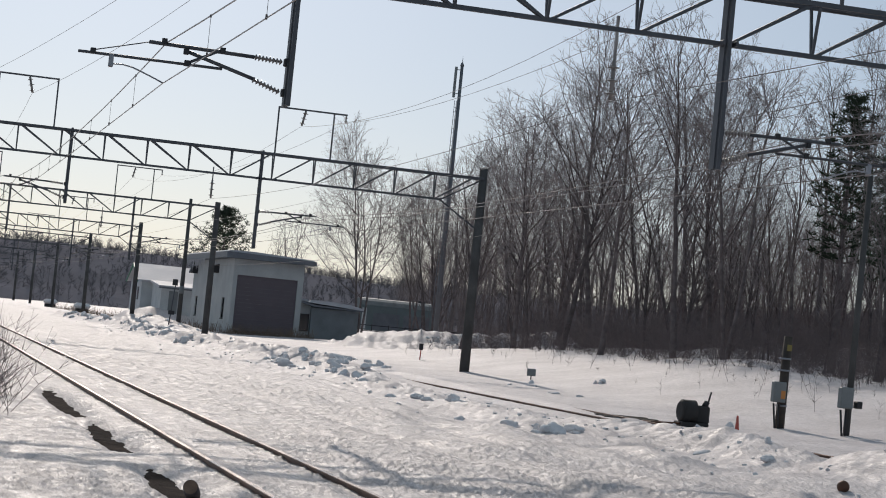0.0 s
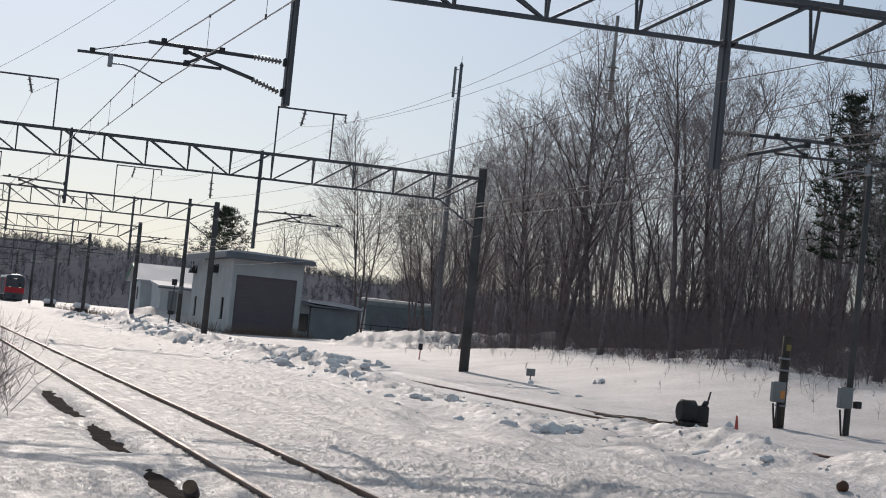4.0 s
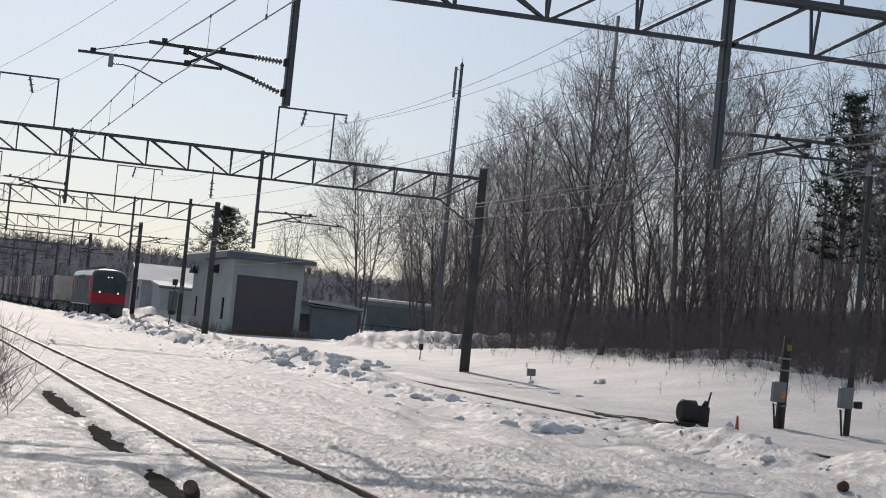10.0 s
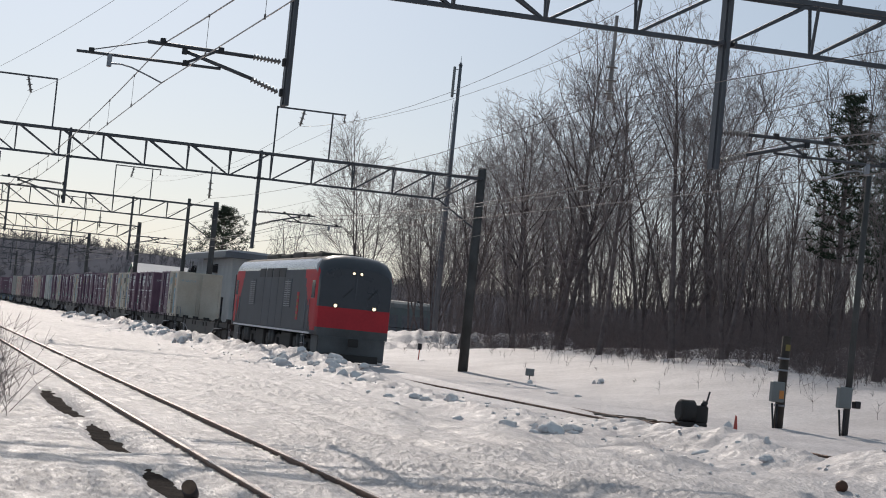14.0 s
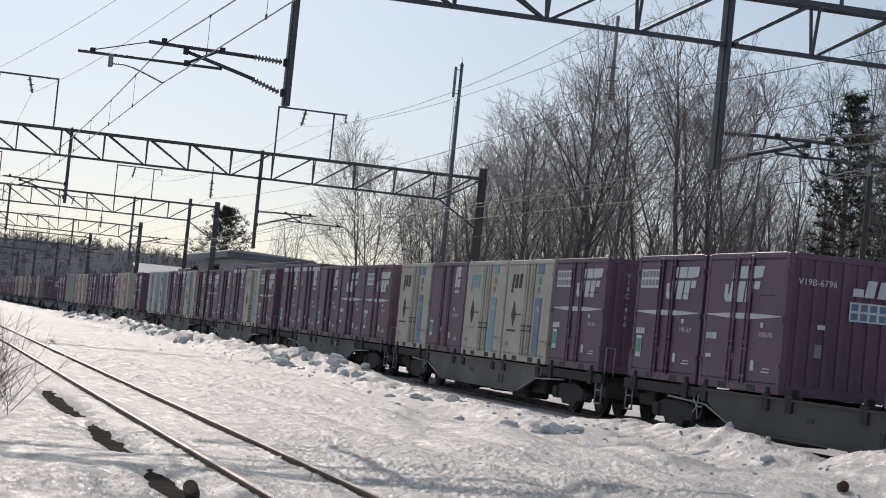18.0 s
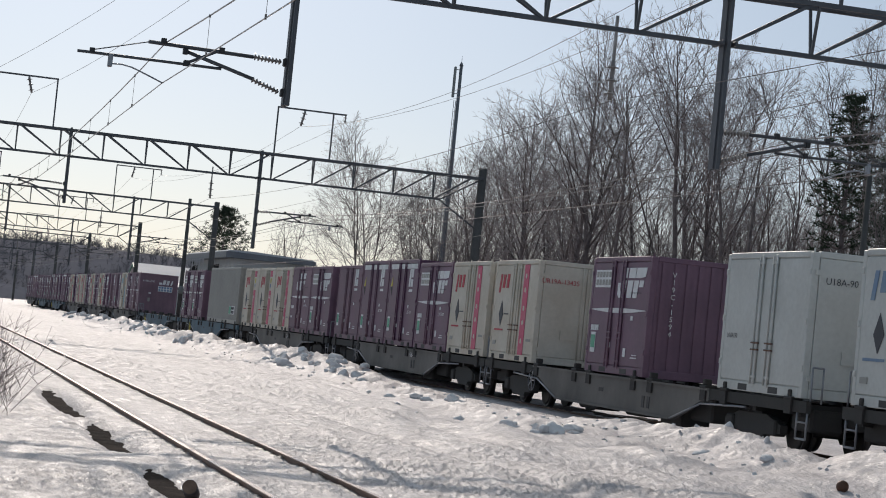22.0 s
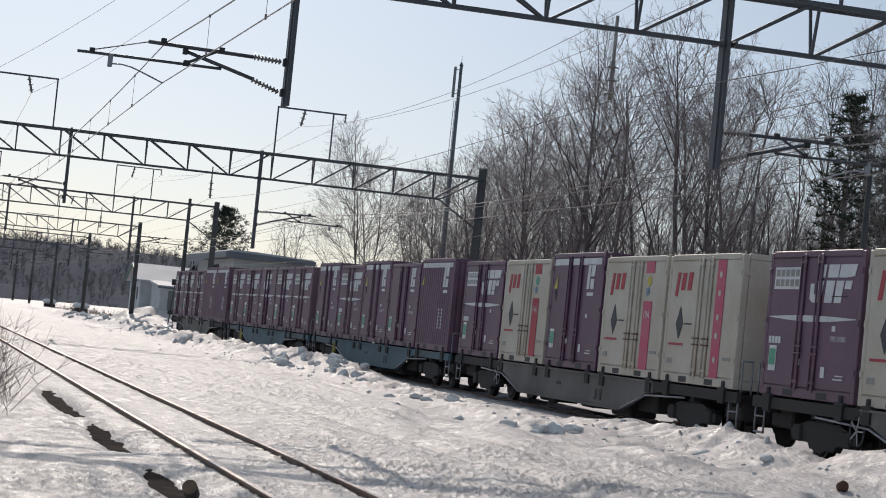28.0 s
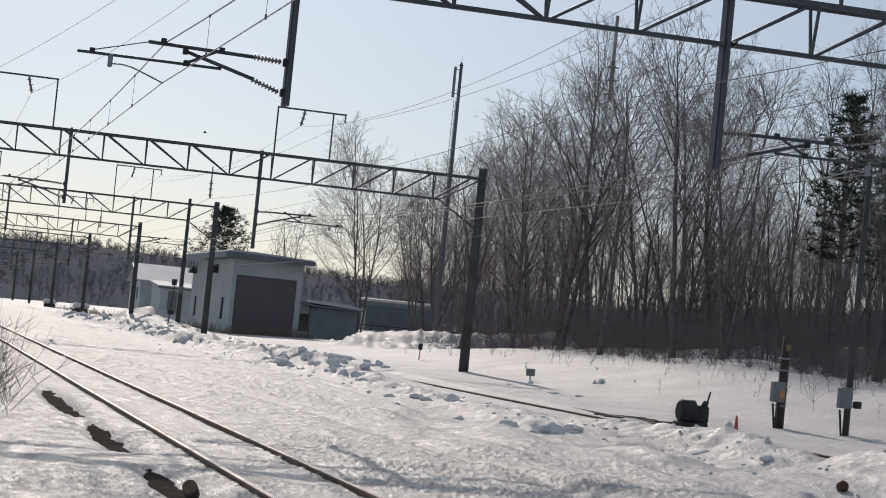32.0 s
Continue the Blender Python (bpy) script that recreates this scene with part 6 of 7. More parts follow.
def bare_tree(seed, height, spread, stems=1, dense=1.0, start=0.30):
    """Meshes of the trunk with its limbs, and of the fine twigs. spread: how far the limbs open; start: height of the lowest limb."""
    rng = random.Random(seed)
    wood, fine = Twigs(), Twigs()

    def off(d, angle):
        """A direction turned from d by about angle."""
        side = d.orthogonal().normalized()
        side = Matrix.Rotation(rng.uniform(0, 6.283), 3, d) @ side
        a = angle * rng.uniform(0.65, 1.3)
        return (d * math.cos(a) + side * math.sin(a)).normalized()

    def along(pts, t):
        k = min(len(pts) - 2, int(t * (len(pts) - 1)))
        return pts[k].lerp(pts[k + 1], t * (len(pts) - 1) - k), (pts[k + 1] - pts[k]).normalized()

    for s in range(stems):
        a = rng.uniform(0, 6.28)
        lean = 0.06 if stems == 1 else rng.uniform(0.12, 0.36)
        d = Vector((math.cos(a) * lean, math.sin(a) * lean, 1)).normalized()
        h = height * (rng.uniform(0.80, 1.0) if stems > 1 else 0.97)
        foot = Vector((math.cos(a) * 0.2, math.sin(a) * 0.2, -0.4)) if stems > 1 else Vector((0, 0, -0.4))
        pts, _ = grow(rng, foot, d, h, 10, 0.03, 0.075)
        r0 = height * 0.0105 / (stems ** 0.45)
        wood.limb(pts, [r0 * (1.25 if i == 0 else 1 - 0.94 * i / 10) + 0.008 for i in range(11)], 7)
        limbs = max(6, int(17 * dense / (stems ** 0.45)))
        for i in range(limbs):
            t = start + (0.98 - start) * (i + rng.random()) / limbs
            q, ax = along(pts, t)
            ln = height * (0.50 - 0.33 * t) * rng.uniform(0.75, 1.15)
            lp, _ = grow(rng, q, off(ax, 0.75 * spread), ln, 6, 0.075, 0.15)
            rl = max(0.018, r0 * (1 - 0.88 * t) * 0.50)
            wood.limb(lp, [rl * (1 - 0.86 * j / 6) + 0.006 for j in range(7)], 4)
            for j in range(max(4, int(8 * dense))):
                u = 0.18 + 0.82 * (j + rng.random()) / int(max(4, 8 * dense))
                bp, bx = along(lp, min(0.999, u))
                l2 = ln * (0.66 - 0.36 * u) * rng.uniform(0.7, 1.2)
                sp, _ = grow(rng, bp, off(bx, 0.72), l2, 3, 0.05, 0.17)
                fine.limb(sp, [max(0.011, rl * 0.32), 0.013, 0.010, 0.006], 3)
                for m in range(max(3, int(5 * dense))):
                    w = 0.2 + 0.8 * (m + rng.random()) / max(3, int(5 * dense))
                    tp, tx = along(sp, min(0.999, w))
                    l3 = l2 * (0.62 - 0.25 * w) * rng.uniform(0.7, 1.2)
                    d3 = off(tx, 0.66)
                    e = tp + d3 * l3 * 0.5
                    f = e + (d3 + Vector((rng.uniform(-0.3, 0.3), rng.uniform(-0.3, 0.3), 0.16))).normalized() * l3 * 0.5
                    fine.limb([tp, e, f], [0.0085, 0.007, 0.004], 3)
                    for z in range(2):
                        g = e.lerp(f, rng.random())
                        fine.limb([g, g + off(d3, 0.6) * l3 * rng.uniform(0.35, 0.6)], [0.0065, 0.0035], 3)
    return wood.mesh("trunk", "bark"), fine.mesh("crown", "twig")


def plant(meshes, x, y, scale, turn, label, group):
    wood, fine = meshes
    t = thing("bare_tree", label, "tree", group, at=Matrix.LocRotScale((x, y, ground_z(x, y) - 0.1), Euler((0, 0, turn)), (scale, scale, scale)))
    for nm, me in (("trunk", wood), ("crown", fine)):
        o = new(nm, me)
        o.parent = t
    return t


TREES = [bare_tree(s, 15.0, sp, st, dn, lo) for s, sp, st, dn, lo in ((1, 0.80, 1, 1.0, 0.32), (2, 0.95, 1, 1.0, 0.36), (3, 0.85, 2, 0.95, 0.30), (4, 0.70, 1, 0.95, 0.40), (5, 1.0, 2, 0.95, 0.34), (6, 0.90, 1, 1.05, 0.28), (7, 0.75, 3, 0.9, 0.30))]
FAR_TREES = [bare_tree(s, 15.0, sp, st, 0.66, 0.3) for s, sp, st in ((21, 0.8, 1), (22, 0.7, 1), (23, 0.9, 2))]


def canopy(a):
    """How steeply the wood's crowns rise over the yard, by the bearing a: low at its outer end, tall inside."""
    return 0.062 + 0.026 * smooth01(0.235, 0.262, a) + 0.036 * smooth01(0.262, 0.296, a) + 0.036 * smooth01(0.292, 0.335, a) - 0.006 * smooth01(0.36, 0.44, a)


rng = random.Random(5)
y = 17.0
row = 0
while y < 74:
    reach = y + 16.0
    x = -reach / 0.56
    while x > -reach / (0.268 if y < 27 else 0.238):
        xx, yy = x + rng.uniform(-2.0, 2.0), y + rng.uniform(-1.6, 1.6)
        bearing = (yy + 16) / -xx
        far = y > 36
        x -= rng.uniform(6.0, 9.4) if far else rng.uniform(7.0, 10.4)
        if 0.38 < bearing < 0.45 and y > 36 and rng.random() < 0.45:
            continue                                     # the wood is thin towards the cutting
        tall = canopy(bearing) * math.hypot(xx, yy + 16) + 1.5 - ground_z(xx, yy)
        if far:
            tall *= 0.58
        s = min(1.22, tall / 15.0) * (rng.uniform(0.84, 1.04) if row < 5 else rng.uniform(0.9, 1.0))
        plant(rng.choice(FAR_TREES if far else TREES), xx, yy, s, rng.uniform(0, 6.28), "tall bare deciduous tree in the snowy wood", "trees of the wood")
    y += rng.uniform(5.8, 7.6) * (1.3 if y > 36 else 1.0)
    row += 1
# thin saplings that fill the wood between the trunks
SAPLINGS = [bare_tree(s, 9.5, sp, st, 0.62, 0.25) for s, sp, st in ((41, 0.6, 1), (42, 0.8, 2), (43, 0.7, 1))]
for i in range(125):
    yy = 18.0 + 32.0 * rng.random()
    xx = -(yy + 16) / rng.uniform(0.268, 0.56)
    t = plant(rng.choice(SAPLINGS), xx, yy, rng.uniform(0.55, 1.15) * (0.55 + 0.45 * smooth01(16, 22, yy)), rng.uniform(0, 6.28), "thin bare sapling among the trunks", "saplings of the wood")
    t.name = "bare_sapling"
    for o in t.children:
        tagged(o, kind="stuff")
# lone trees behind the shed
BROAD = bare_tree(34, 15.0, 1.10, 4, 1.15, 0.24)
plant(BROAD, -176, 22.6, 1.20, 0.4, "broad bare tree with many rising stems behind the shed", "trees behind the shed")
plant(TREES[4], -186, 29.6, 0.98, 1.9, "bare tree behind the shed", "trees behind the shed")
plant(TREES[6], -172, 27.6, 0.86, 2.9, "bare tree behind the shed", "trees behind the shed")
for px_, py_, ps_ in ((-215, 23.4, 1.25), (-222, 24.6, 1.3), (-216, 21.4, 1.05), (-226, 22.0, 0.9), (-214, 18.6, 0.75)):
    plant(SAPLINGS[int(-px_) % 3], px_, py_, ps_, px_, "slim bare tree behind the garage", "slim trees behind the garage")


def pine_tree(seed, height, width, start, whorls, tufts):
    """A pine: straight trunk, whorls of limbs in a ragged dome, each limb set with tufts of needles."""
    rng = random.Random(seed)
    wood, leaf = Twigs(), Twigs()
    pts, _ = grow(rng, Vector((0, 0, -0.3)), Vector((0, 0, 1)), height, 8, 0.1, 0.03)
    wood.limb(pts, [height * 0.015 * (1 - 0.9 * i / 8) + 0.01 for i in range(9)], 7)
    for w in range(whorls):
        t = start + (0.985 - start) * w / (whorls - 1)
        q = pts[min(7, int(t * 8))].lerp(pts[min(8, int(t * 8) + 1)], t * 8 - int(t * 8))
        v = (t - start) / (1 - start)
        reach = width * min(1.0, 0.55 + 1.6 * v) * (1 - v) ** 0.62 + 0.25
        for k in range(6):
            a = k * 1.047 + w * 0.6 + rng.uniform(-0.4, 0.4)
            ln = reach * rng.uniform(0.55, 1.2)
            lp, _ = grow(rng, q, Vector((math.cos(a), math.sin(a), 0.15 + 0.5 * v)), ln, 4, 0.06, 0.12)
            wood.limb(lp, [0.035, 0.028, 0.02, 0.014, 0.008], 4)
            for n in range(tufts):
                u = 0.30 + 0.70 * (n + rng.random()) / tufts
                kk = min(3, int(u * 4))
                c = lp[kk].lerp(lp[kk + 1], u * 4 - kk) + Vector((rng.uniform(-1, 1), rng.uniform(-1, 1), rng.uniform(-0.3, 0.8))) * (0.10 + 0.10 * ln)
                for m in range(8):
                    d = Vector((rng.uniform(-1, 1), rng.uniform(-1, 1), rng.uniform(-0.35, 1.0))).normalized()
                    leaf.limb([c, c + d * rng.uniform(0.20, 0.40)], [0.024, 0.006], 3)
    return wood.mesh("trunk", "bark"), leaf.mesh("crown", "needle")


def plant_pine(meshes, x, y, s, label):
    t = thing("pine_tree", label, "tree", "pine trees", at=Matrix.LocRotScale((x, y, ground_z(x, y) - 0.1), Euler((0, 0, x)), (s, s, s)))
    for nm, me in zip(("trunk", "crown"), meshes):
        o = new(nm, me)
        o.parent = t


PINE = pine_tree(3, 11.6, 4.8, 0.26, 17, 15)
PINE_TALL = pine_tree(8, 11.8, 2.3, 0.42, 13, 6)
plant_pine(PINE, -203, 13.9, 1.0, "dark green pine behind the garage")
plant_pine(PINE_TALL, -78, 20.8, 0.98, "tall thin pine at the edge of the wood")
plant_pine(PINE_TALL, -82, 25.5, 1.02, "tall thin pine inside the wood")
plant_pine(PINE_TALL, -73, 20.6, 0.80, "smaller pine at the edge of the wood")


# ---- undergrowth ----
def build_brush():
    rng = random.Random(9)
    tw = Twigs()
    for i in range(3200):
        reach = rng.uniform(0.240, 0.55)
        yy = 14.5 + 34.0 * rng.random() ** 1.1
        xx = -(yy + 16) / reach
        if noise.noise(Vector((xx * 0.11, yy * 0.16, 4.0))) < 0.16 - 0.5 * smooth01(28, 40, yy) or rng.random() > 0.12 + 0.88 * smooth01(16, 30, yy):
            continue
        p = Vector((xx, yy, ground_z(xx, yy) - 0.1))
        h = (0.6 + 6.8 * rng.random() ** 1.2) * (0.32 + 0.68 * smooth01(15, 28, yy)) * (0.75 + 0.6 * noise.noise(Vector((xx * 0.12, yy * 0.12, 0)))) * (0.55 + 0.9 * max(0.0, 0.5 + noise.noise(Vector((xx * 0.05, yy * 0.1, 7.0))))) * (1.7 if rng.random() < 0.2 else 1.0)
        pts, d = grow(rng, p, Vector((rng.uniform(-0.4, 0.4), rng.uniform(-0.4, 0.4), 1)), h, 3, 0.02, 0.16)
        tw.limb(pts, [0.016, 0.012, 0.008, 0.004], 3)
        for k in range(7):
            q = pts[rng.choice((1, 2))].lerp(pts[rng.choice((2, 3))], rng.random())
            q2, _ = grow(rng, q, Vector((rng.uniform(-1, 1), rng.uniform(-1, 1), 0.6)), h * rng.uniform(0.2, 0.5), 2, 0.02, 0.25)
            tw.limb(q2, [0.008, 0.006, 0.003], 3)
    for i in range(1000):
        reach = rng.uniform(0.272, 0.56)
        yy = 14.5 + 12.0 * rng.random()
        xx = -(yy + 16) / reach
        p = Vector((xx, yy, ground_z(xx, yy) - 0.1))
        h = rng.uniform(0.6, 2.8) * smooth01(11, 20, yy)
        for s in range(4):
            pts, d = grow(rng, p, Vector((rng.uniform(-0.9, 0.9), rng.uniform(-0.9, 0.9), 1)), h, 3, -0.02, 0.22)
            tw.limb(pts, [0.007, 0.006, 0.005, 0.003], 3)
            for k in range(8):
                q = pts[rng.choice((1, 2))].lerp(pts[rng.choice((2, 3))], rng.random())
                d = Vector((rng.uniform(-1, 1), rng.uniform(-1, 1), rng.uniform(-0.1, 0.8))).normalized()
                tw.limb([q, q + d * h * rng.uniform(0.2, 0.45)], [0.005, 0.0025], 3)
    ob = new("undergrowth", tw.mesh("undergrowth", "brush"))
    tagged(ob, "tangle of bare brown shrubs under the trees", "undergrowth", kind="stuff")
    # sparse saplings and dry stalks on the open snow
    tw = Twigs()
    for i in range(420):
        xx = rng.uniform(-110, -40)
        yy = rng.uniform(7.5, 15.5)
        if rng.random() > smooth01(6.5, 15, yy):
            continue
        p = Vector((xx, yy, ground_z(xx, yy) - 0.05))
        h = rng.uniform(0.25, 1.3)
        pts, _ = grow(rng, p, Vector((rng.uniform(-0.4, 0.4), rng.uniform(-0.4, 0.4), 1)), h, 3, 0.0, 0.15)
        tw.limb(pts, [0.006, 0.005, 0.004, 0.002], 3)
        for k in range(6):
            q2, _ = grow(rng, pts[rng.choice((1, 2))], Vector((rng.uniform(-1, 1), rng.uniform(-1, 1), 0.7)), h * 0.4, 2, 0, 0.2)
            tw.limb(q2, [0.004, 0.003, 0.002], 3)
    ob = new("dry_stalks", tw.mesh("dry_stalks", "brush"))
    tagged(ob, "thin dry stalks standing out of the snow", "weeds", kind="stuff")
    # dry grass by the garage and along the far line
    tw = Twigs()
    for i in range(1700):
        r = rng.random()
        if r < 0.45:
            xx, yy = rng.uniform(-155.5, -152), rng.uniform(7.6, 14.0)
        elif r < 0.6:
            xx, yy = rng.uniform(-176, -150), rng.uniform(6.0, 7.9)
        else:
            xx, yy = rng.uniform(-270, -205), rng.uniform(2.6, 6.5)
        p = Vector((xx, yy, ground_z(xx, yy) - 0.05))
        h = 0.2 + 0.75 * rng.random() ** 2
        pts, _ = grow(rng, p, Vector((rng.uniform(-0.35, 0.35), rng.uniform(-0.35, 0.35), 1)), h, 2, -0.05, 0.2)
        tw.limb(pts, [0.014, 0.012, 0.006], 3)
    ob = new("dry_grass", tw.mesh("dry_grass", "drygrass"))
    tagged(ob, "dry brown grass against the garage wall", "grass", kind="stuff")
    # leafless shrub at the near left
    for xx, yy, n, h in ((-32.0, -14.50, 26, 1.5), (-27.5, -14.75, 20, 1.2), (-40.0, -14.3, 18, 1.5)):
        tw = Twigs()
        for i in range(n):
            p = Vector((rng.uniform(-0.5, 0.5), rng.uniform(-0.35, 0.35), -0.1))
            pts, _ = grow(rng, p, Vector((rng.uniform(-0.6, 0.6), rng.uniform(-0.5, 0.8), 1)), h * rng.uniform(0.6, 1.1), 4, 0.0, 0.14)
            tw.limb(pts, [0.006, 0.005, 0.004, 0.003, 0.0015], 4)
            for k in range(7):
                q2, _ = grow(rng, pts[rng.choice((1, 2, 3))], Vector((rng.uniform(-1, 1), rng.uniform(-1, 1), 0.6)), rng.uniform(0.2, 0.5), 2, 0, 0.2)
                tw.limb(q2, [0.003, 0.0025, 0.0015], 3)
        ob = new("bare_shrub", tw.mesh("bare_shrub", "brush"))
        ob.location = (xx, yy, ground_z(xx, yy))
        tagged(ob, "leafless brown shrub beside the near rails", "shrub", "near shrubs")


build_brush()


# ---- wooded hill in the distance ----
def hill_z(x, y):
    up = max(smooth01(430, 540, -x), smooth01(70, 190, y))
    return 14.2 * up * (0.88 + 0.16 * noise.noise(Vector((x * 0.004, y * 0.008, 0.3))) + 0.06 * noise.noise(Vector((x * 0.02, y * 0.03, 1.3)))) - 2.5 * (up < 0.02)


def build_hill():
    xs = [-40 - i * 9 for i in range(72)]
    ys = [-220 + j * 10 for j in range(75)]
    verts = [(x, yy, hill_z(x, yy) + 1.4) for x in xs for yy in ys]
    ny = len(ys)
    faces = [(i * ny + j, (i + 1) * ny + j, (i + 1) * ny + j + 1, i * ny + j + 1) for i in range(len(xs) - 1) for j in range(ny - 1)]
    me = bpy.data.meshes.new("far_hill")
    me.from_pydata(verts, [], faces)
    me.materials.append(M["hill"])
    me.polygons.foreach_set("use_smooth", [True] * len(me.polygons))
    tagged(new("backdrop_hill", me), "dark wooded hillside in the distance", "hill", kind="structure")
    rng = random.Random(4)
    tw = Twigs()
    for i in range(7000):
        a = rng.uniform(0.012, 0.56)
        if a < 0.3 and rng.random() < 0.75:
            x = -430 - 190 * rng.random()
        else:
            x = -(88 + 150 * rng.random()) / a
            if x < -640:
                continue
        yy = -16 - x * a
        p = Vector((x, yy, hill_z(x, yy) + 0.6))
        h = rng.uniform(2.0, 4.6)
        pts, _ = grow(rng, p, Vector((0, 0, 1)), h * 0.75, 2, 0.1, 0.08)
        tw.limb(pts, [0.04, 0.03, 0.02], 3)
        for k in range(11):
            q = pts[0].lerp(pts[2], rng.uniform(0.1, 1.0))
            d = Vector((rng.uniform(-1, 1), rng.uniform(-1, 1), rng.uniform(0.3, 1.0))).normalized()
            tw.limb([q, q + d * h * rng.uniform(0.2, 0.42)], [0.045, 0.02], 3)
    ob = new("far_wood", tw.mesh("far_wood", "fartwig"))
    tagged(ob, "leafless wood covering the far hillside", "wood", kind="stuff")


build_hill()


# ---- broken snow blocks along the ploughed ridge ----
def hull_block(bm, rng, c, sx, sy, sz, turn, points=13):
    """An angular block of broken snow: the hull of random points, resting at c."""
    vs = []
    ca, sa = math.cos(turn), math.sin(turn)
    for _ in range(points):
        d = Vector((rng.gauss(0, 1), rng.gauss(0, 1), rng.gauss(0, 1))).normalized() * rng.uniform(0.8, 1.0)
        x, y = d.x * sx, d.y * sy
        vs.append(bm.verts.new((c[0] + x * ca - y * sa, c[1] + x * sa + y * ca, c[2] + d.z * sz)))
    r = bmesh.ops.convex_hull(bm, input=vs, use_existing_faces=False)
    bmesh.ops.delete(bm, geom=[v for v in r["geom_interior"] if isinstance(v, bmesh.types.BMVert)], context="VERTS")


def clod_mesh(seed):
    """One block with a few smaller ones frozen to it, its edges softened by thaw."""
    rng = random.Random(seed)
    out = B()
    for i in range(rng.choice((1, 2, 3))):
        bm = B()
        k = 1.0 if i == 0 else rng.uniform(0.3, 0.6)
        a = rng.uniform(0, 6.28)
        far = 0.0 if i == 0 else rng.uniform(0.7, 1.1)
        hull_block(bm, rng, (math.cos(a) * far, math.sin(a) * far, 0.25 * k), k, k * rng.uniform(0.55, 0.9), k * rng.uniform(0.45, 0.8), rng.uniform(0, 6.28), 15)
        for _ in range(2):
            bmesh.ops.subdivide_edges(bm, edges=list(bm.edges), cuts=1, use_grid_fill=True)
            bmesh.ops.smooth_vert(bm, verts=list(bm.verts), factor=0.45, use_axis_x=True, use_axis_y=True, use_axis_z=True)
        bm.normal_update()
        o = Vector((seed * 3.1, i * 7.7, 0))
        for v in bm.verts:
            v.co += v.normal * (0.14 * noise.noise(v.co * 2.2 + o) + 0.09 * noise.noise(v.co * 5.5 + o))
        me = bpy.data.meshes.new("tmp")
        bm.to_mesh(me)
        bm.free()
        out.from_mesh(me)
        bpy.data.meshes.remove(me)
    for f in out.faces:
        f.smooth = True
    me = bpy.data.meshes.new("snow_clod")
    out.to_mesh(me)
    out.free()
    me.materials.append(M["drift"])
    return me


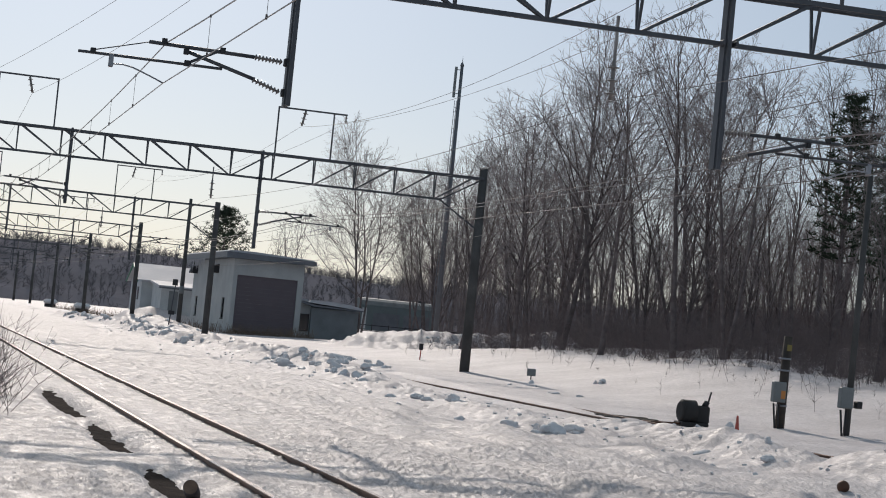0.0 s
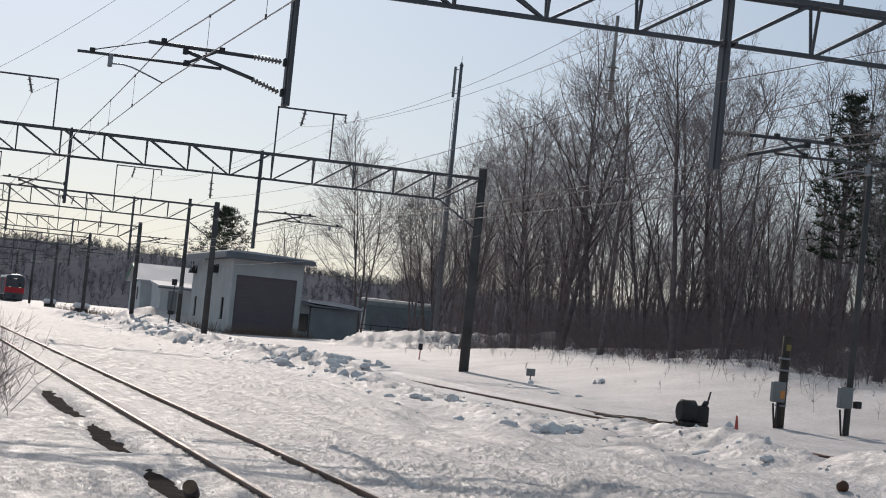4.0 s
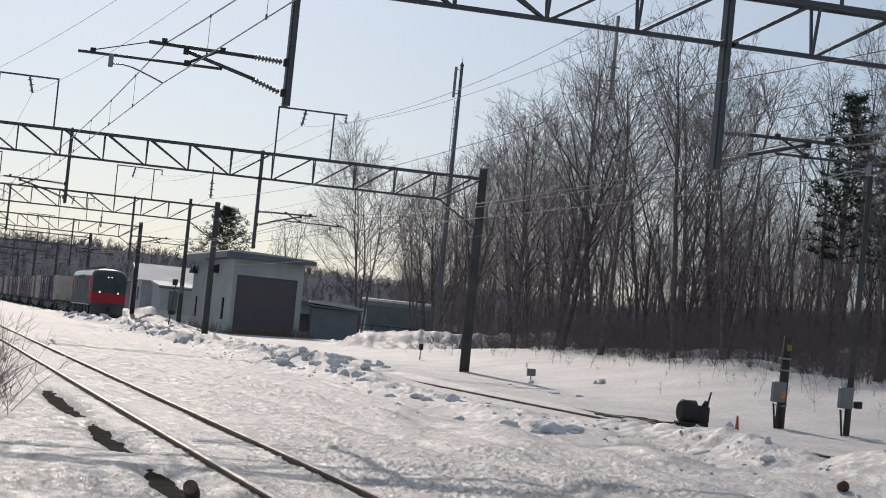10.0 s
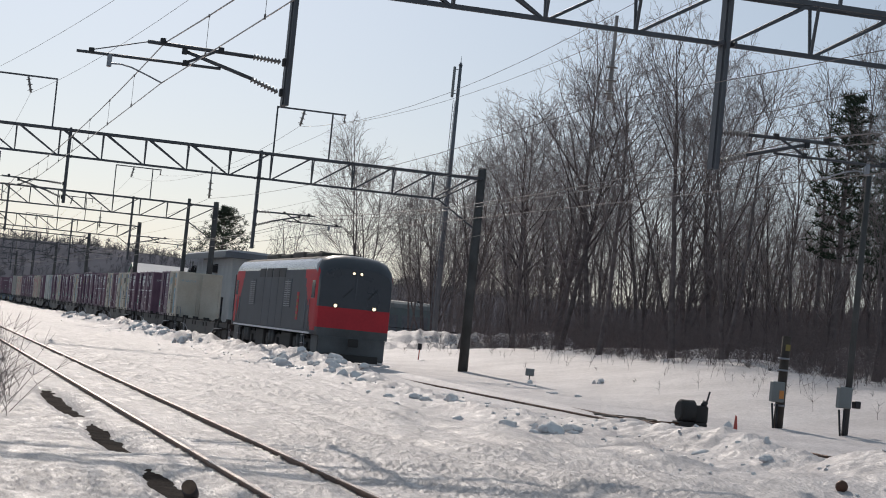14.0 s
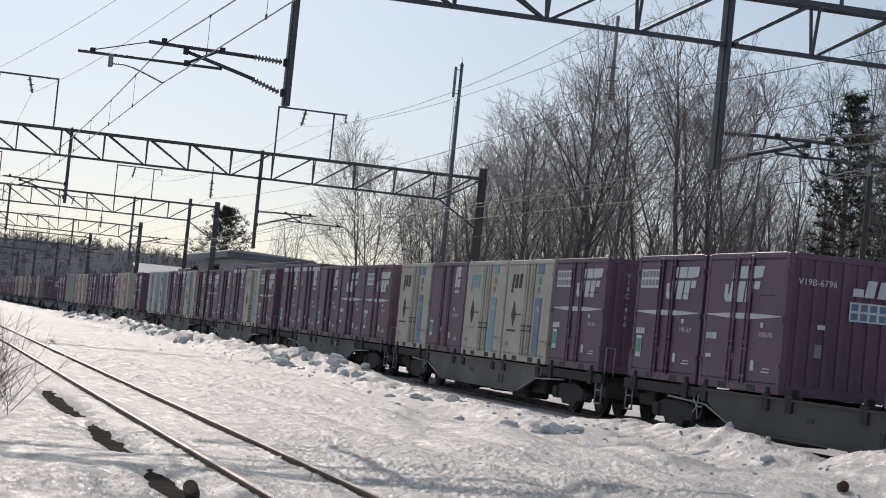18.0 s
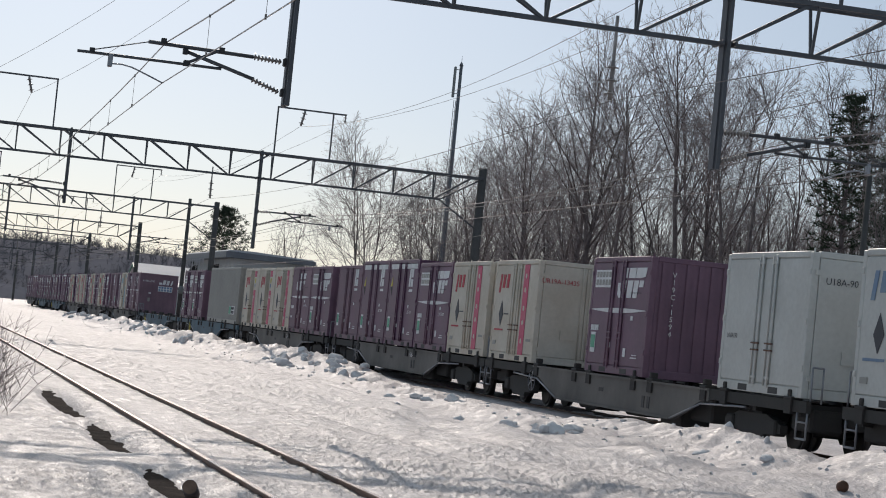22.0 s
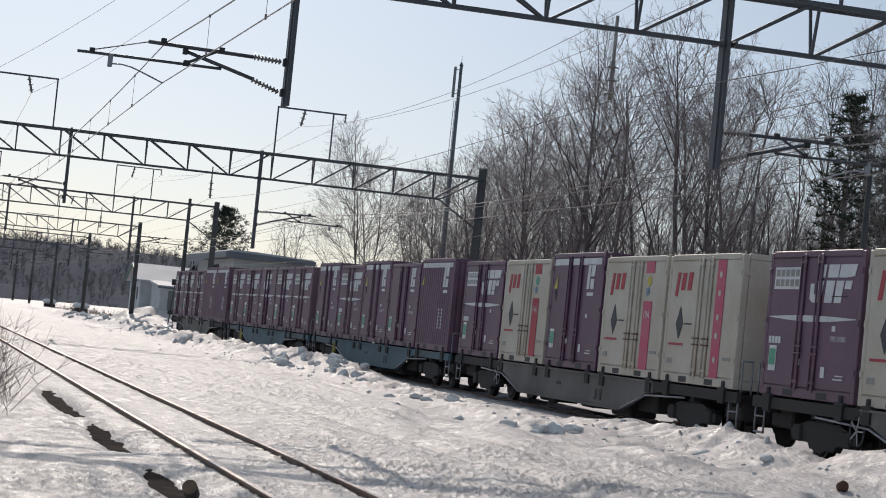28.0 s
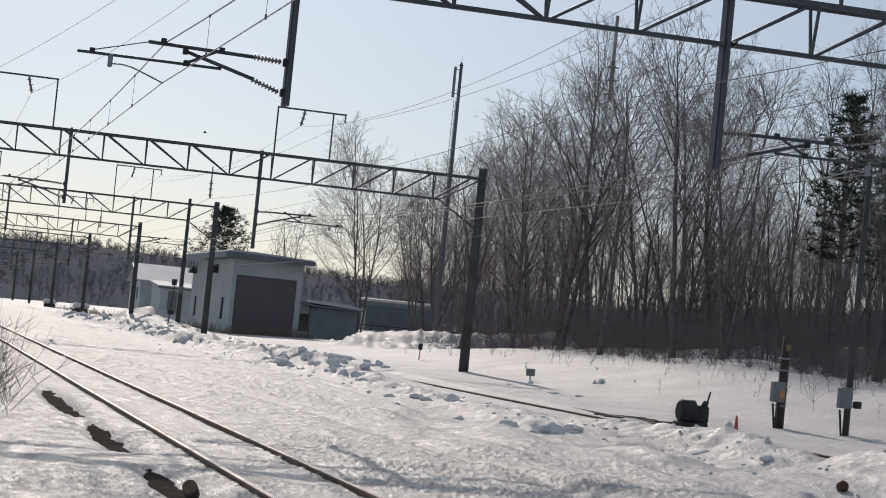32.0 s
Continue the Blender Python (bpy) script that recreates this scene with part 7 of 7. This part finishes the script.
def build_clods():
    rng = random.Random(17)
    meshes = [clod_mesh(s) for s in range(12)]
    spots = []
    for i in range(20):                                  # dense ridge further up the line
        x = -60 - 100 * rng.random()
        spots.append((x, -2.9 - 0.5 * math.sin(x * 0.11) + rng.gauss(-0.2, 0.35), 6, 0.36))
    for x, y in ((-53, -3.2), (-43, -2.6), (-34.5, -2.9), (-31, -3.2), (-27.5, -3.0)):
        spots.append((x, y, 3, 0.21))
    for i in range(9):                                   # loose blocks beyond the main line
        spots.append((rng.uniform(-108, -78), rng.uniform(2.6, 4.2), 6, 0.30))
    spots += [(-67.5, -3.6, 6, 0.42), (-64.8, -3.4, 5, 0.40), (-60.1, -3.3, 6, 0.40), (-57.0, -3.4, 4, 0.34), (-47.0, -5.0, 3, 0.26), (-45.7, -3.7, 4, 0.27), (-41.3, -5.2, 3, 0.24), (-38.8, -4.0, 3, 0.27), (-35.2, -5.3, 2, 0.24), (-33.8, -4.6, 3, 0.34), (-64.9, 4.9, 3, 0.28)]
    spots += [(-72, 6.3, 3, 0.22), (-70, 8.6, 2, 0.26), (-155, 4.6, 8, 0.40), (-170, 3.4, 8, 0.40), (-143, 4.4, 5, 0.32)]
    spots += [(rng.uniform(-131, -126.0), rng.uniform(12.5, 27), 3, 0.22) for i in range(8)]    # rough bank before the coach
    for x0, y0, n, big in spots:
        for k in range(n):
            x, y = x0 + rng.gauss(0, 1.1), y0 + rng.gauss(0, 0.4)
            if -1.85 < y < 1.85:
                y = -1.95 - abs(rng.gauss(0, 0.3)) if y0 < 0 else 2.0 + abs(rng.gauss(0, 0.3))
            s = big * rng.uniform(0.30, 1.05)
            o = new("snow_clod", rng.choice(meshes))
            o.matrix_basis = Matrix.LocRotScale((x, y, ground_z(x, y) - s * 0.18), Euler((rng.uniform(-0.25, 0.25), rng.uniform(-0.25, 0.25), rng.uniform(0, 6.28))), (s, s, s * rng.uniform(0.8, 1.3)))
            tagged(o, "broken block of ploughed snow beside the track", "snow clod", "snow clods")
    tw = B()
    for i in range(520):
        x = -22 - 120 * rng.random() ** 1.3
        y = -2.9 + rng.gauss(-0.5, 1.0)
        if y > -1.7:
            continue
        s = rng.uniform(0.015, 0.055)
        hull_block(tw, rng, (x, y, ground_z(x, y) + s * 0.2), s * 1.5, s, s * 0.8, rng.uniform(0, 6.28), 8)
    tagged(link_mesh("snow_crumbs", tw, "drift"), "small crumbs of broken snow", "snow", kind="stuff")


build_clods()


# ---- thawed strip beside the near rails ----
def build_thaw():
    rng = random.Random(2)
    for x0, x1 in THAWED:
        bm = B()
        n = int((x1 - x0) / 0.12)
        up, dn = [], []
        for i in range(n + 1):
            x = x0 + (x1 - x0) * i / n
            yc = -13.40 + 0.10 * noise.noise(Vector((x * 0.8, 4, 0)))
            z = ground_z(x, yc) + 0.075 * max(0.0, math.sin(math.pi * i / n)) ** 0.5 - 0.022
            up.append(bm.verts.new((x, yc + 0.34, z)))
            dn.append(bm.verts.new((x, yc - 0.34, z)))
        for i in range(n):
            bm.faces.new((dn[i], up[i], up[i + 1], dn[i + 1]))
        bmesh.ops.recalc_face_normals(bm, faces=bm.faces)
        for f in bm.faces:
            if f.normal.z < 0:
                f.normal_flip()
        tagged(link_mesh("thawed_strip", bm, "slush"), "dark thawed ballast showing through the snow", "ballast", "thawed strips", kind="structure")


build_thaw()


# ---- the train runs through at a steady speed ----
def motions():
    walk(bird, [(0.0, pose(*BIRD[0])), (32.0, pose(*BIRD[1]))])
    for ob, x, z in KEYED:
        walk(ob, [(0.0, pose(x, 0, z)), (32.0, pose(x + SPEED * 32.0, 0, z))])


motions()
